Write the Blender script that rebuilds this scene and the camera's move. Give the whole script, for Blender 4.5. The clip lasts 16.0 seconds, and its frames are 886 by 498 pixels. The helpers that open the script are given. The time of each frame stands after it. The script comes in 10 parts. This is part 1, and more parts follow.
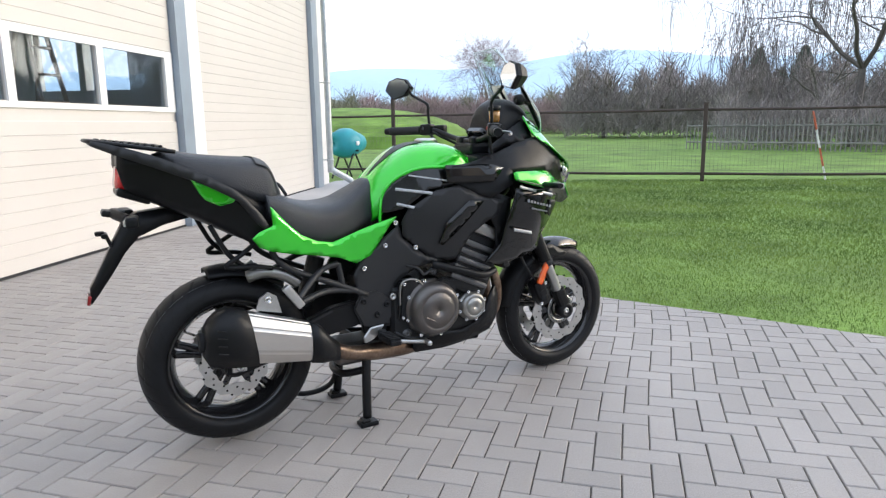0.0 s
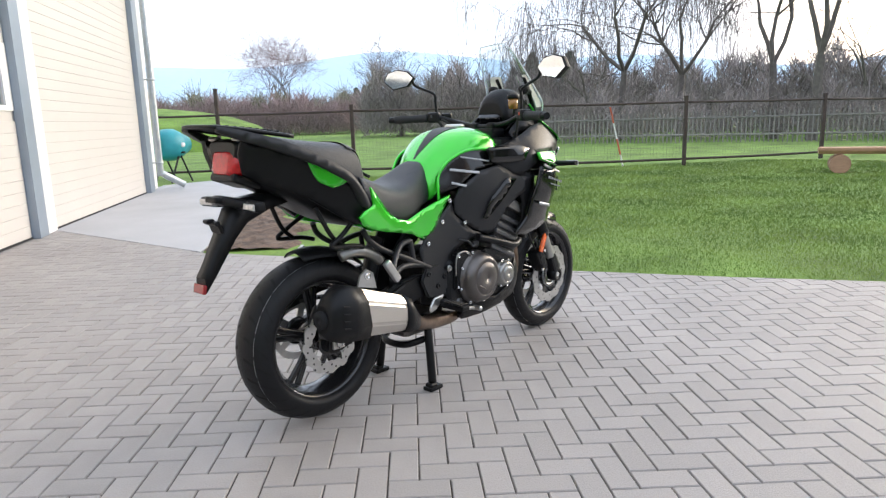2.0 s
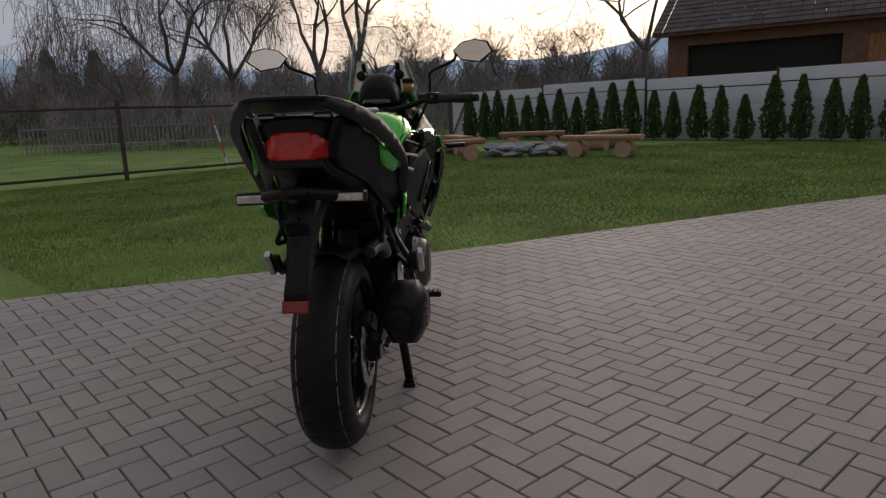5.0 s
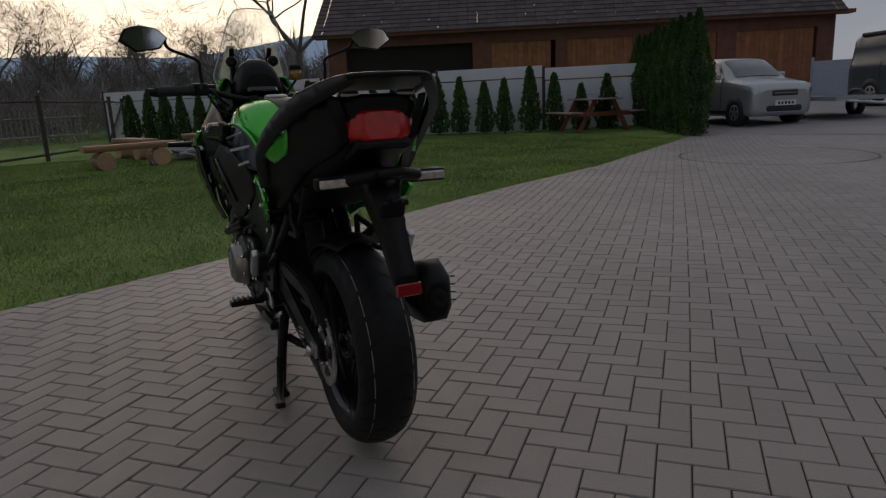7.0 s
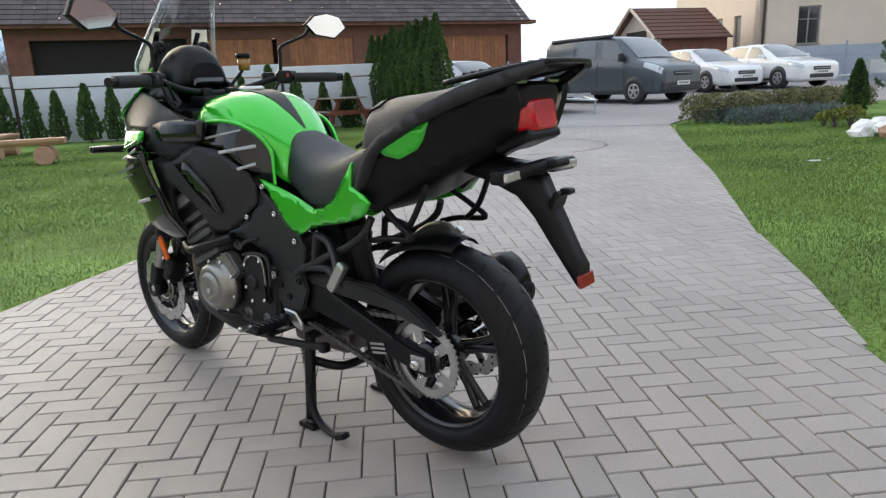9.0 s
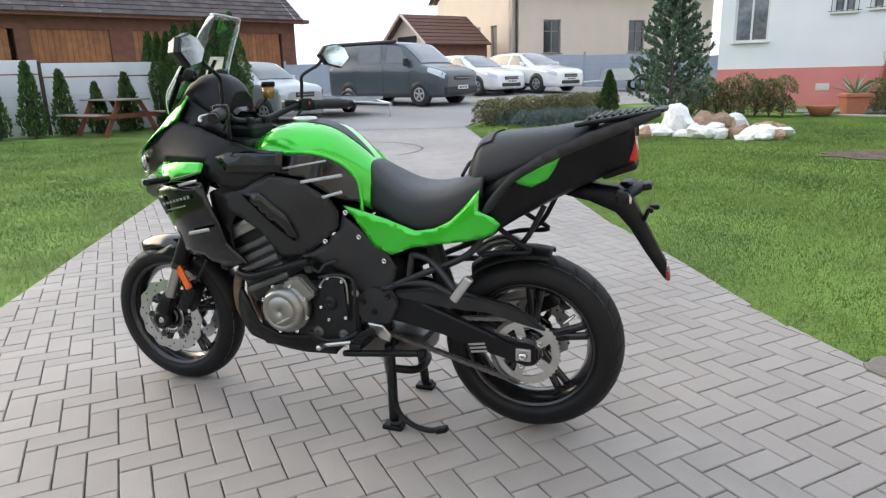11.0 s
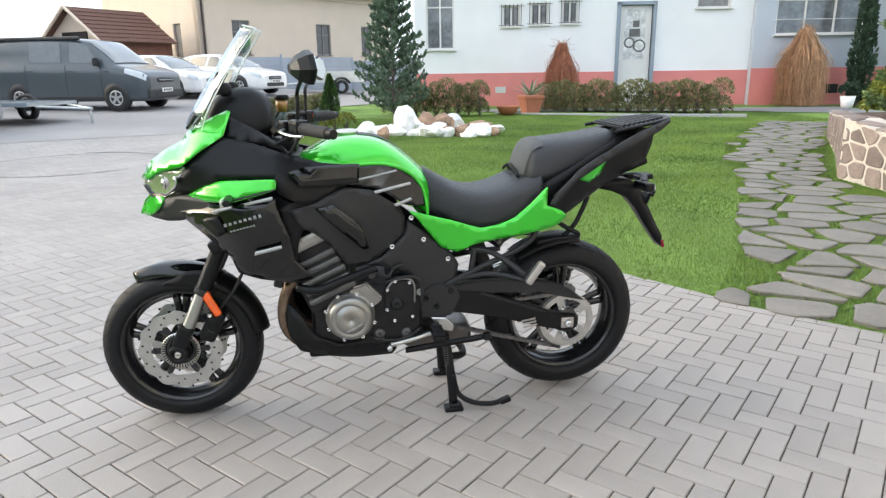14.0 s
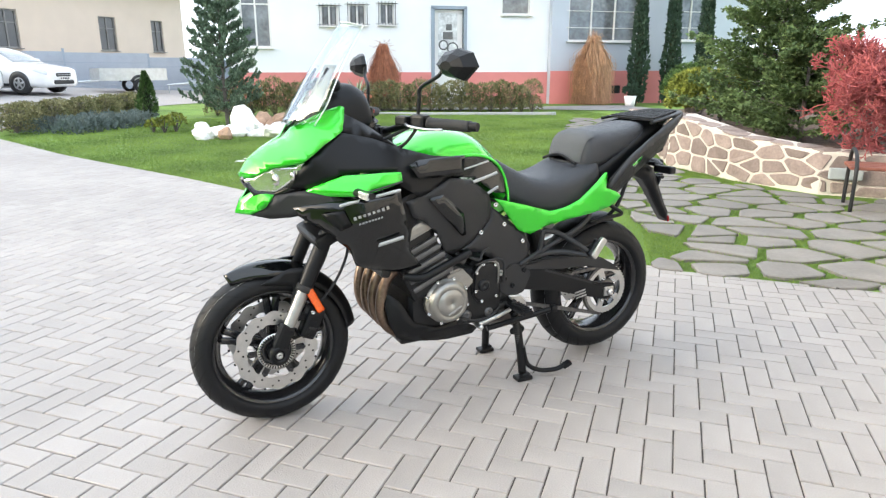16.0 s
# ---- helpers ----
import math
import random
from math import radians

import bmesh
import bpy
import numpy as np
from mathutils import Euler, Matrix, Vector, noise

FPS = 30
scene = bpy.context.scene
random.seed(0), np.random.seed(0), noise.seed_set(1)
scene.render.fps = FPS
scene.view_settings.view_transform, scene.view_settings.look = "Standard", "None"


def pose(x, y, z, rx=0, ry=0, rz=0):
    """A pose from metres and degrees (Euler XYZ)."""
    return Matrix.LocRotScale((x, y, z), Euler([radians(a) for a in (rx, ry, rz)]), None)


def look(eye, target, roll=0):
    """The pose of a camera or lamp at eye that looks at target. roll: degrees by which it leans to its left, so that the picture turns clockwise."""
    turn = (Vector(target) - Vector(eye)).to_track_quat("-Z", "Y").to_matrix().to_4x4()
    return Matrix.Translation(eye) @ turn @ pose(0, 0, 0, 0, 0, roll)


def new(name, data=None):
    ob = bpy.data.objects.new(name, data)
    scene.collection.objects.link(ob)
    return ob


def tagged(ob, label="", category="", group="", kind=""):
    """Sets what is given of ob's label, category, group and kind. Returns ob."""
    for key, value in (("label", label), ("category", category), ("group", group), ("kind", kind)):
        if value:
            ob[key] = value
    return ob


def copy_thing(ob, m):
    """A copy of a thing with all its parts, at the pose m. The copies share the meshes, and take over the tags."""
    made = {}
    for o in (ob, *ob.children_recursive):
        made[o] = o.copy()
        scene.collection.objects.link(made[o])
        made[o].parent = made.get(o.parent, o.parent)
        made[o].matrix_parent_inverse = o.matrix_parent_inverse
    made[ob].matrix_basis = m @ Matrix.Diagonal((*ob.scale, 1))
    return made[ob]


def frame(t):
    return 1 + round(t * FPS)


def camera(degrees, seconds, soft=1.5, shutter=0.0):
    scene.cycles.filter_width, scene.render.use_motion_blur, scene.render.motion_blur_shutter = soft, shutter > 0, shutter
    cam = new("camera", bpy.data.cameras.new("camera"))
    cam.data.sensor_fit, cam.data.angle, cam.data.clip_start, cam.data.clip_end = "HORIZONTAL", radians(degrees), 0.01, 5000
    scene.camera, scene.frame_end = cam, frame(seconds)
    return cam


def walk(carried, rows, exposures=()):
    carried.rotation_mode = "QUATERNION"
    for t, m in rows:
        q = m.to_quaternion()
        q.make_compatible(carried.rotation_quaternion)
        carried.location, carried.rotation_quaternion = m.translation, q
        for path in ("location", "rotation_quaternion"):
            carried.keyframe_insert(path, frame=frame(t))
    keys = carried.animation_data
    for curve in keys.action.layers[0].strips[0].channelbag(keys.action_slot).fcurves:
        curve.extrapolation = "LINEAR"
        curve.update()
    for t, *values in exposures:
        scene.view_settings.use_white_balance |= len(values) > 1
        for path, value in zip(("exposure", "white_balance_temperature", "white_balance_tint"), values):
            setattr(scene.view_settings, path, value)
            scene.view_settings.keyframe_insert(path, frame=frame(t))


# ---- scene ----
cam = camera(67.5, 16.0, soft=1.3)
PATH = [
    (0, (-0.467, -2.449, 1.162), (0.503, -0.739, 0.793), -0.8),
    (0.5, (-0.767, -2.417, 1.148), (0.317, -0.778, 0.775), -1.0),
    (1, (-1.014, -2.315, 1.139), (0.184, -0.758, 0.763), -1.2),
    (1.5, (-1.239, -2.189, 1.134), (0.068, -0.723, 0.757), -1.4),
    (2, (-1.453, -2.017, 1.125), (-0.007, -0.69, 0.745), -1.6),
    (2.5, (-1.611, -1.799, 1.122), (-0.051, -0.609, 0.735), -1.8),
    (3, (-1.754, -1.568, 1.122), (-0.089, -0.533, 0.727), -2.0),
    (5.5, (-2.046, -0.187, 1.076), (-0.095, -0.331, 0.66), -2.3),
    (6, (-2.041, 0.113, 1.073), (-0.131, -0.298, 0.645), -2.4),
    (6.5, (-1.978, 0.367, 1.05), (-0.131, -0.266, 0.615), -2.6),
    (7, (-1.903, 0.605, 1.067), (-0.145, -0.239, 0.622), -2.5),
    (7.5, (-1.757, 0.856, 1.079), (-0.106, -0.175, 0.622), -2.2),
    (8, (-1.56, 1.039, 1.077), (0.014, -0.104, 0.614), -2.3),
    (8.5, (-1.366, 1.269, 1.078), (0.054, -0.06, 0.608), -2.7),
    (9, (-1.162, 1.422, 1.084), (0.075, -0.074, 0.604), -2.5),
    (11.5, (-0.26, 2.307, 1.279), (0.268, 0.446, 0.771), -1.5),
    (12, (-0.101, 2.403, 1.303), (0.301, 0.51, 0.797), -1.6),
    (12.5, (0.082, 2.508, 1.322), (0.227, 0.58, 0.811), -1.5),
    (13, (0.333, 2.607, 1.325), (0.262, 0.676, 0.809), -1.1),
    (13.5, (0.599, 2.58, 1.327), (0.403, 0.659, 0.808), -0.8),
    (14, (0.856, 2.543, 1.32), (0.577, 0.633, 0.797), -0.8),
    (14.5, (1.126, 2.52, 1.306), (0.719, 0.634, 0.781), -0.8),
    (15, (1.407, 2.468, 1.299), (0.818, 0.631, 0.772), -0.7),
    (15.5, (1.712, 2.451, 1.314), (0.963, 0.673, 0.786), -0.3),
    (16, (1.964, 2.407, 1.321), (1.114, 0.675, 0.794), 0.0),
]
EXPOSURES = [(0, 0.68, 5860, 10), (3.2, 0.82, 6160, 11), (4.4, -0.45, 6310, 14), (5.3, -1.5, 6460, 20), (6.5, -1.72, 6260, 17), (7.6, -1.62, 6190, 13), (8.05, -0.65, 6160, 10), (8.5, 0.25, 6110, 8),
             (9.2, 0.42, 6010, 8), (11.3, 0.75, 6060, 9), (12.5, 0.85, 6060, 8), (13.5, 0.88, 6110, 8), (14.5, 1.15, 6110, 7), (16, 1.38, 6110, 7)]
walk(cam, [(t, look(eye, aim, roll)) for t, eye, aim, roll in PATH], EXPOSURES)

# ---- sky and sun: a hazy, clouded evening with the sun low beyond the orchard ----
SUN_AZ, SUN_EL = radians(-14), radians(11)
sun_way = Vector((math.cos(SUN_EL) * math.cos(SUN_AZ), math.cos(SUN_EL) * math.sin(SUN_AZ), math.sin(SUN_EL)))
world = bpy.data.worlds.new("sky")
scene.world = world
world.use_nodes = True
wn, wl = world.node_tree.nodes, world.node_tree.links
wn.clear()
w_out = wn.new("ShaderNodeOutputWorld")
w_bg = wn.new("ShaderNodeBackground")
w_sky = wn.new("ShaderNodeTexSky")
w_sky.sky_type = "NISHITA"
w_sky.sun_disc = False
w_sky.sun_elevation = SUN_EL
w_sky.sun_rotation = math.pi / 2 - SUN_AZ
w_sky.air_density, w_sky.dust_density, w_sky.ozone_density = 1.0, 2.0, 1.0
w_co = wn.new("ShaderNodeTexCoord")
w_map = wn.new("ShaderNodeMapping")
w_map.inputs["Scale"].default_value = (1.0, 1.0, 3.2)
w_noise = wn.new("ShaderNodeTexNoise")
w_noise.inputs["Scale"].default_value = 3.0
w_noise.inputs["Detail"].default_value = 6.0
w_noise.inputs["Roughness"].default_value = 0.55
w_ramp = wn.new("ShaderNodeValToRGB")
w_ramp.color_ramp.elements[0].position, w_ramp.color_ramp.elements[0].color = 0.30, (7.8, 8.7, 10.2, 1)
w_ramp.color_ramp.elements[1].position, w_ramp.color_ramp.elements[1].color = 0.70, (11.6, 11.8, 12.1, 1)
w_mix = wn.new("ShaderNodeMix")
w_mix.data_type = "RGBA"
w_mix.inputs["Factor"].default_value = 0.86
wl.new(w_co.outputs["Generated"], w_map.inputs["Vector"])
wl.new(w_map.outputs["Vector"], w_noise.inputs["Vector"])
wl.new(w_noise.outputs["Fac"], w_ramp.inputs["Fac"])
wl.new(w_sky.outputs["Color"], w_mix.inputs["A"])
wl.new(w_ramp.outputs["Color"], w_mix.inputs["B"])
# warm thin cloud round the low sun
w_dot = wn.new("ShaderNodeVectorMath")
w_dot.operation = "DOT_PRODUCT"
w_dot.inputs[1].default_value = sun_way
w_glow = wn.new("ShaderNodeMapRange")
w_glow.interpolation_type = "SMOOTHSTEP"
w_glow.inputs["From Min"].default_value, w_glow.inputs["From Max"].default_value = 0.80, 1.0
w_glow.inputs["To Max"].default_value = 0.85
w_warm = wn.new("ShaderNodeMix")
w_warm.data_type = "RGBA"
w_warm.inputs["B"].default_value = (58.0, 46.0, 31.0, 1)
wl.new(w_co.outputs["Generated"], w_dot.inputs[0])
wl.new(w_dot.outputs["Value"], w_glow.inputs["Value"])
wl.new(w_glow.outputs["Result"], w_warm.inputs["Factor"])
wl.new(w_mix.outputs["Result"], w_warm.inputs["A"])
wl.new(w_warm.outputs["Result"], w_bg.inputs["Color"])
w_bg.inputs["Strength"].default_value = 0.10
wl.new(w_bg.outputs["Background"], w_out.inputs["Surface"])
sun = new("sun", bpy.data.lights.new("sun", "SUN"))
sun.data.energy, sun.data.angle, sun.data.color = 0.9, radians(16), (1.0, 0.94, 0.87)
sun.matrix_world = look(sun_way * 40, (0, 0, 0))

# ---- materials ----
def material(name, col, rough=0.6, metal=0.0, var=0.15, scale=6.0, bump=0.0, fine=80.0, coat=0.0, rnd=0.0, island=0.0, col2=None, stain=0.0,
             stain_col=(0.05, 0.045, 0.04), alpha=1.0, stretch=(1, 1, 1), spec=0.5, glow=0.0):
    """A surface with variation at two scales: broad patches (scale) and grain (fine), and a relief of the grain."""
    m = bpy.data.materials.new(name)
    m.use_nodes = True
    n, k = m.node_tree.nodes, m.node_tree.links
    b = n["Principled BSDF"]
    co = n.new("ShaderNodeTexCoord")
    mp = n.new("ShaderNodeMapping")
    mp.inputs["Scale"].default_value = stretch
    k.new(co.outputs["Object"], mp.inputs["Vector"])

    def noise_tex(s, detail):
        t = n.new("ShaderNodeTexNoise")
        t.inputs["Scale"].default_value = s
        t.inputs["Detail"].default_value = detail
        k.new(mp.outputs["Vector"], t.inputs["Vector"])
        return t.outputs["Fac"]

    def math_node(op, a, c):
        q = n.new("ShaderNodeMath")
        q.operation = op
        for i, v in enumerate((a, c)):
            if isinstance(v, (int, float)):
                q.inputs[i].default_value = v
            else:
                k.new(v, q.inputs[i])
        return q.outputs[0]

    def mix_col(fac, a, c):
        q = n.new("ShaderNodeMix")
        q.data_type = "RGBA"
        for key, v in (("Factor", fac), ("A", a), ("B", c)):
            if isinstance(v, (int, float)):
                q.inputs[key].default_value = v
            elif isinstance(v, tuple):
                q.inputs[key].default_value = (*v[:3], 1)
            else:
                k.new(v, q.inputs[key])
        return q.outputs["Result"]

    broad, grain = noise_tex(scale, 3.0), noise_tex(fine, 4.0)
    lo = tuple(max(c * (1 - var), 0) for c in col)
    hi = tuple(min(c * (1 + var), 1) for c in (col2 or col))
    ramp = n.new("ShaderNodeMapRange")
    ramp.inputs["From Min"].default_value, ramp.inputs["From Max"].default_value = 0.3, 0.7
    k.new(math_node("ADD", math_node("MULTIPLY", broad, 0.6), math_node("MULTIPLY", grain, 0.4)), ramp.inputs["Value"])
    c = mix_col(ramp.outputs["Result"], lo, hi)
    if stain:
        sr = n.new("ShaderNodeMapRange")
        sr.inputs["From Min"].default_value, sr.inputs["From Max"].default_value = 0.52, 0.75
        k.new(noise_tex(scale * 0.37, 5.0), sr.inputs["Value"])
        c = mix_col(math_node("MULTIPLY", sr.outputs["Result"], stain), c, stain_col)
    for amount, source in ((rnd, "object"), (island, "island")):
        if amount:
            if source == "object":
                src = n.new("ShaderNodeObjectInfo").outputs["Random"]
            else:
                src = n.new("ShaderNodeNewGeometry").outputs["Random Per Island"]
            hsv = n.new("ShaderNodeHueSaturation")
            v = n.new("ShaderNodeMapRange")
            v.inputs["To Min"].default_value, v.inputs["To Max"].default_value = 1 - amount, 1 + amount
            k.new(src, v.inputs["Value"])
            k.new(v.outputs["Result"], hsv.inputs["Value"])
            k.new(c, hsv.inputs["Color"])
            c = hsv.outputs["Color"]
    k.new(c, b.inputs["Base Color"])
    b.inputs["Metallic"].default_value = metal
    b.inputs["Specular IOR Level"].default_value = spec
    rr = n.new("ShaderNodeMapRange")
    rr.inputs["To Min"].default_value, rr.inputs["To Max"].default_value = max(rough - 0.06, 0.02), min(rough + 0.08, 1)
    k.new(grain, rr.inputs["Value"])
    k.new(rr.outputs["Result"], b.inputs["Roughness"])
    if coat:
        b.inputs["Coat Weight"].default_value, b.inputs["Coat Roughness"].default_value = coat, 0.04
    if alpha < 1:
        b.inputs["Alpha"].default_value = alpha
    if glow:
        k.new(c, b.inputs["Emission Color"])
        b.inputs["Emission Strength"].default_value = glow
    if bump:
        bp = n.new("ShaderNodeBump")
        bp.inputs["Strength"].default_value, bp.inputs["Distance"].default_value = min(bump, 1.0), 0.01
        k.new(grain, bp.inputs["Height"])
        k.new(bp.outputs["Normal"], b.inputs["Normal"])
    return m


def glass(name, tint=(0.95, 0.97, 0.98), rough=0.0, clear=0.75):
    """Thin glazing: part clear, part mirror-like."""
    m = bpy.data.materials.new(name)
    m.use_nodes = True
    n, k = m.node_tree.nodes, m.node_tree.links
    n.remove(n["Principled BSDF"])
    tr, gl, mx = n.new("ShaderNodeBsdfTransparent"), n.new("ShaderNodeBsdfGlossy"), n.new("ShaderNodeMixShader")
    tr.inputs["Color"].default_value = (*tint, 1)
    gl.inputs["Roughness"].default_value = rough + 0.02
    gl.inputs["Color"].default_value = (0.9, 0.95, 1.0, 1)
    face = n.new("ShaderNodeLayerWeight")
    fr = n.new("ShaderNodeMath")
    fr.operation = "POWER"
    fr.inputs[1].default_value = 4.0
    k.new(face.outputs["Facing"], fr.inputs[0])
    add = n.new("ShaderNodeMath")
    add.operation = "ADD"
    add.use_clamp = True
    add.inputs[1].default_value = 1 - clear
    k.new(fr.outputs[0], add.inputs[0])
    k.new(add.outputs[0], mx.inputs[0])
    k.new(tr.outputs[0], mx.inputs[1])
    k.new(gl.outputs[0], mx.inputs[2])
    k.new(mx.outputs[0], n["Material Output"].inputs["Surface"])
    return m


paver_mat = material("grey concrete paver", (0.318, 0.294, 0.276), 0.60, var=0.16, scale=3.0, bump=0.30, fine=160, rnd=0.07, stain=0.25, stain_col=(0.19, 0.17, 0.16), spec=0.5)
paver_stuff = material("grey concrete pavers", (0.318, 0.294, 0.276), 0.60, var=0.16, scale=0.8, bump=0.30, fine=160, island=0.07, stain=0.25, stain_col=(0.19, 0.17, 0.16), spec=0.5)
joint_mat = material("joint sand", (0.075, 0.064, 0.055), 0.95, var=0.3, scale=5, bump=0.5, fine=200, spec=0.2)
concrete_mat = material("pale concrete", (0.42, 0.42, 0.43), 0.75, var=0.10, scale=1.2, bump=0.3, fine=90, stain=0.3, stain_col=(0.28, 0.27, 0.26))
grass_soil = material("lawn ground", (0.100, 0.172, 0.024), 0.95, var=0.45, scale=0.9, bump=0.8, fine=45, col2=(0.148, 0.25, 0.040), stain=0.3, stain_col=(0.10, 0.10, 0.03))
blade_mat = material("grass blades", (0.100, 0.212, 0.025), 0.7, var=0.45, scale=0.7, fine=15, island=0.14, col2=(0.185, 0.275, 0.040), spec=0.25)
# thin blades are lit as the sward they make up, facing upward
bn = blade_mat.node_tree.nodes
b_up = bn.new("ShaderNodeCombineXYZ")
b_up.inputs[2].default_value = 1.0
b_geo = bn.new("ShaderNodeNewGeometry")
b_mix = bn.new("ShaderNodeMix")
b_mix.data_type = "VECTOR"
b_mix.inputs["Factor"].default_value = 0.75
blade_mat.node_tree.links.new(b_geo.outputs["True Normal"], b_mix.inputs["A"])
blade_mat.node_tree.links.new(b_up.outputs[0], b_mix.inputs["B"])
blade_mat.node_tree.links.new(b_mix.outputs["Result"], bn["Principled BSDF"].inputs["Normal"])
mud_mat = material("bare earth", (0.070, 0.048, 0.036), 0.95, var=0.6, scale=5, bump=1.0, fine=35, col2=(0.125, 0.085, 0.062))
door_mat = material("cream steel door", (0.63, 0.595, 0.555), 0.45, var=0.03, scale=2, bump=0.05, fine=260)
white_paint = material("white paint", (0.80, 0.79, 0.78), 0.6, var=0.04, scale=2, bump=0.1, fine=90)
steel_grey = material("blue grey painted steel", (0.27, 0.32, 0.38), 0.4, metal=0.2, var=0.10, scale=3, fine=120)
zinc_mat = material("galvanised zinc", (0.52, 0.55, 0.56), 0.38, metal=0.85, var=0.15, scale=8, fine=60)
rust_brown = material("brown painted post", (0.055, 0.038, 0.032), 0.75, var=0.35, scale=8, bump=0.3, fine=70)
wire_mat = material("fence wire", (0.16, 0.15, 0.14), 0.5, metal=0.6, var=0.1)
dark_window = material("dark glazing", (0.035, 0.033, 0.03), 0.05, var=0.3, scale=2, spec=0.8)
pane_mat = glass("window pane", (0.80, 0.84, 0.86), 0.0, 0.93)

# ---- mesh helpers ----
def smooth_all(bm):
    for f in bm.faces:
        f.smooth = True


def mesh_ob(name, bm, mat, parent=None):
    me = bpy.data.meshes.new(name)
    bm.normal_update()
    bm.to_mesh(me)
    bm.free()
    for m in mat if isinstance(mat, (list, tuple)) else (mat,):
        me.materials.append(m)
    ob = new(name, me)
    if parent is not None:
        ob.parent = parent
    return ob


def part(name, bm, mat, parent=None, label=""):
    ob = mesh_ob(name, bm, mat, parent)
    return tagged(ob, label) if label else ob


def thing(name, label, category, at=(0, 0, 0), turn=0.0, group="", kind=""):
    e = new(name)
    e.empty_display_size = 0.1
    e.matrix_basis = pose(*at, 0, 0, turn)
    return tagged(e, label, category, group, kind)


def box(bm, c, s, rot=None, bevel=0.0, seg=1):
    """A box with centre c and size s, turned by rot (a matrix), its edges rounded."""
    m = Matrix.Translation(c) @ (rot.to_4x4() if rot else Matrix()) @ Matrix.Diagonal((*s, 1))
    r = bmesh.ops.create_cube(bm, size=1, matrix=m)
    if bevel:
        bmesh.ops.bevel(bm, geom=list({e for v in r["verts"] for e in v.link_edges}), offset=bevel, segments=seg, profile=0.6, affect="EDGES")
    return bm


def rod(bm, a, b, r, r2=None, seg=10, caps=True):
    a, b = Vector(a), Vector(b)
    d = b - a
    m = Matrix.Translation((a + b) / 2) @ d.to_track_quat("Z", "Y").to_matrix().to_4x4()
    bmesh.ops.create_cone(bm, cap_ends=caps, segments=seg, radius1=r, radius2=r if r2 is None else r2, depth=d.length, matrix=m)
    return bm


def tube(bm, pts, r, seg=8, radii=None, squash=1.0):
    """A pipe along the points, rounded by a Catmull-Rom curve."""
    pts = [Vector(p) for p in pts]
    if len(pts) > 2:
        out = []
        for i in range(len(pts) - 1):
            p0, p1, p2, p3 = pts[max(i - 1, 0)], pts[i], pts[i + 1], pts[min(i + 2, len(pts) - 1)]
            for q in range(5):
                u = q / 5
                out.append(0.5 * ((2 * p1) + (p2 - p0) * u + (2 * p0 - 5 * p1 + 4 * p2 - p3) * u * u + (3 * p1 - p0 - 3 * p2 + p3) * u ** 3))
        out.append(pts[-1])
    else:
        out = pts
    rings, up = [], Vector((0, 0, 1))
    side = None
    for i, p in enumerate(out):
        d = (out[min(i + 1, len(out) - 1)] - out[max(i - 1, 0)]).normalized()
        if side is None:
            side = d.cross(up if abs(d.z) < 0.95 else Vector((1, 0, 0))).normalized()
        side = (side - d * side.dot(d)).normalized()
        o = d.cross(side)
        if radii:
            f = i / (len(out) - 1) * (len(radii) - 1)
            j = min(int(f), len(radii) - 2)
            rr = radii[j] + (radii[j + 1] - radii[j]) * (f - j)
        else:
            rr = r
        rings.append([bm.verts.new(p + (side * math.cos(a) + o * squash * math.sin(a)) * rr) for a in (2 * math.pi * q / seg for q in range(seg))])
    for a, b in zip(rings, rings[1:]):
        for q in range(seg):
            f = bm.faces.new((a[q], a[(q + 1) % seg], b[(q + 1) % seg], b[q]))
            f.smooth = True
    bm.faces.new(rings[0][::-1])
    bm.faces.new(rings[-1])
    return bm


def lathe(bm, profile, axis="y", centre=(0, 0, 0), seg=48, closed=True):
    """Turns a profile of (radius, along) round an axis."""
    rings = []
    for q in range(seg):
        a = 2 * math.pi * q / seg
        ring = []
        for r, h in profile:
            v = {"y": (r * math.cos(a), h, r * math.sin(a)), "z": (r * math.cos(a), r * math.sin(a), h), "x": (h, r * math.cos(a), r * math.sin(a))}[axis]
            ring.append(bm.verts.new(Vector(v) + Vector(centre)))
        rings.append(ring)
    m = len(profile)
    for q in range(seg):
        a, b = rings[q], rings[(q + 1) % seg]
        for i in range(m if closed else m - 1):
            f = bm.faces.new((a[i], a[(i + 1) % m], b[(i + 1) % m], b[i]))
            f.smooth = True
    bmesh.ops.recalc_face_normals(bm, faces=bm.faces)
    return bm


def prism(bm, poly, lo, hi, plane="xy"):
    """A polygon raised between two levels; plane xy rises along z, xz along y, yz along x."""
    def p3(u, v, w):
        return {"xy": (u, v, w), "xz": (u, w, v), "yz": (w, u, v)}[plane]
    a = [bm.verts.new(p3(u, v, lo)) for u, v in poly]
    b = [bm.verts.new(p3(u, v, hi)) for u, v in poly]
    bm.faces.new(a[::-1])
    bm.faces.new(b)
    for i in range(len(poly)):
        j = (i + 1) % len(poly)
        bm.faces.new((a[i], a[j], b[j], b[i]))
    bmesh.ops.recalc_face_normals(bm, faces=bm.faces)
    return bm


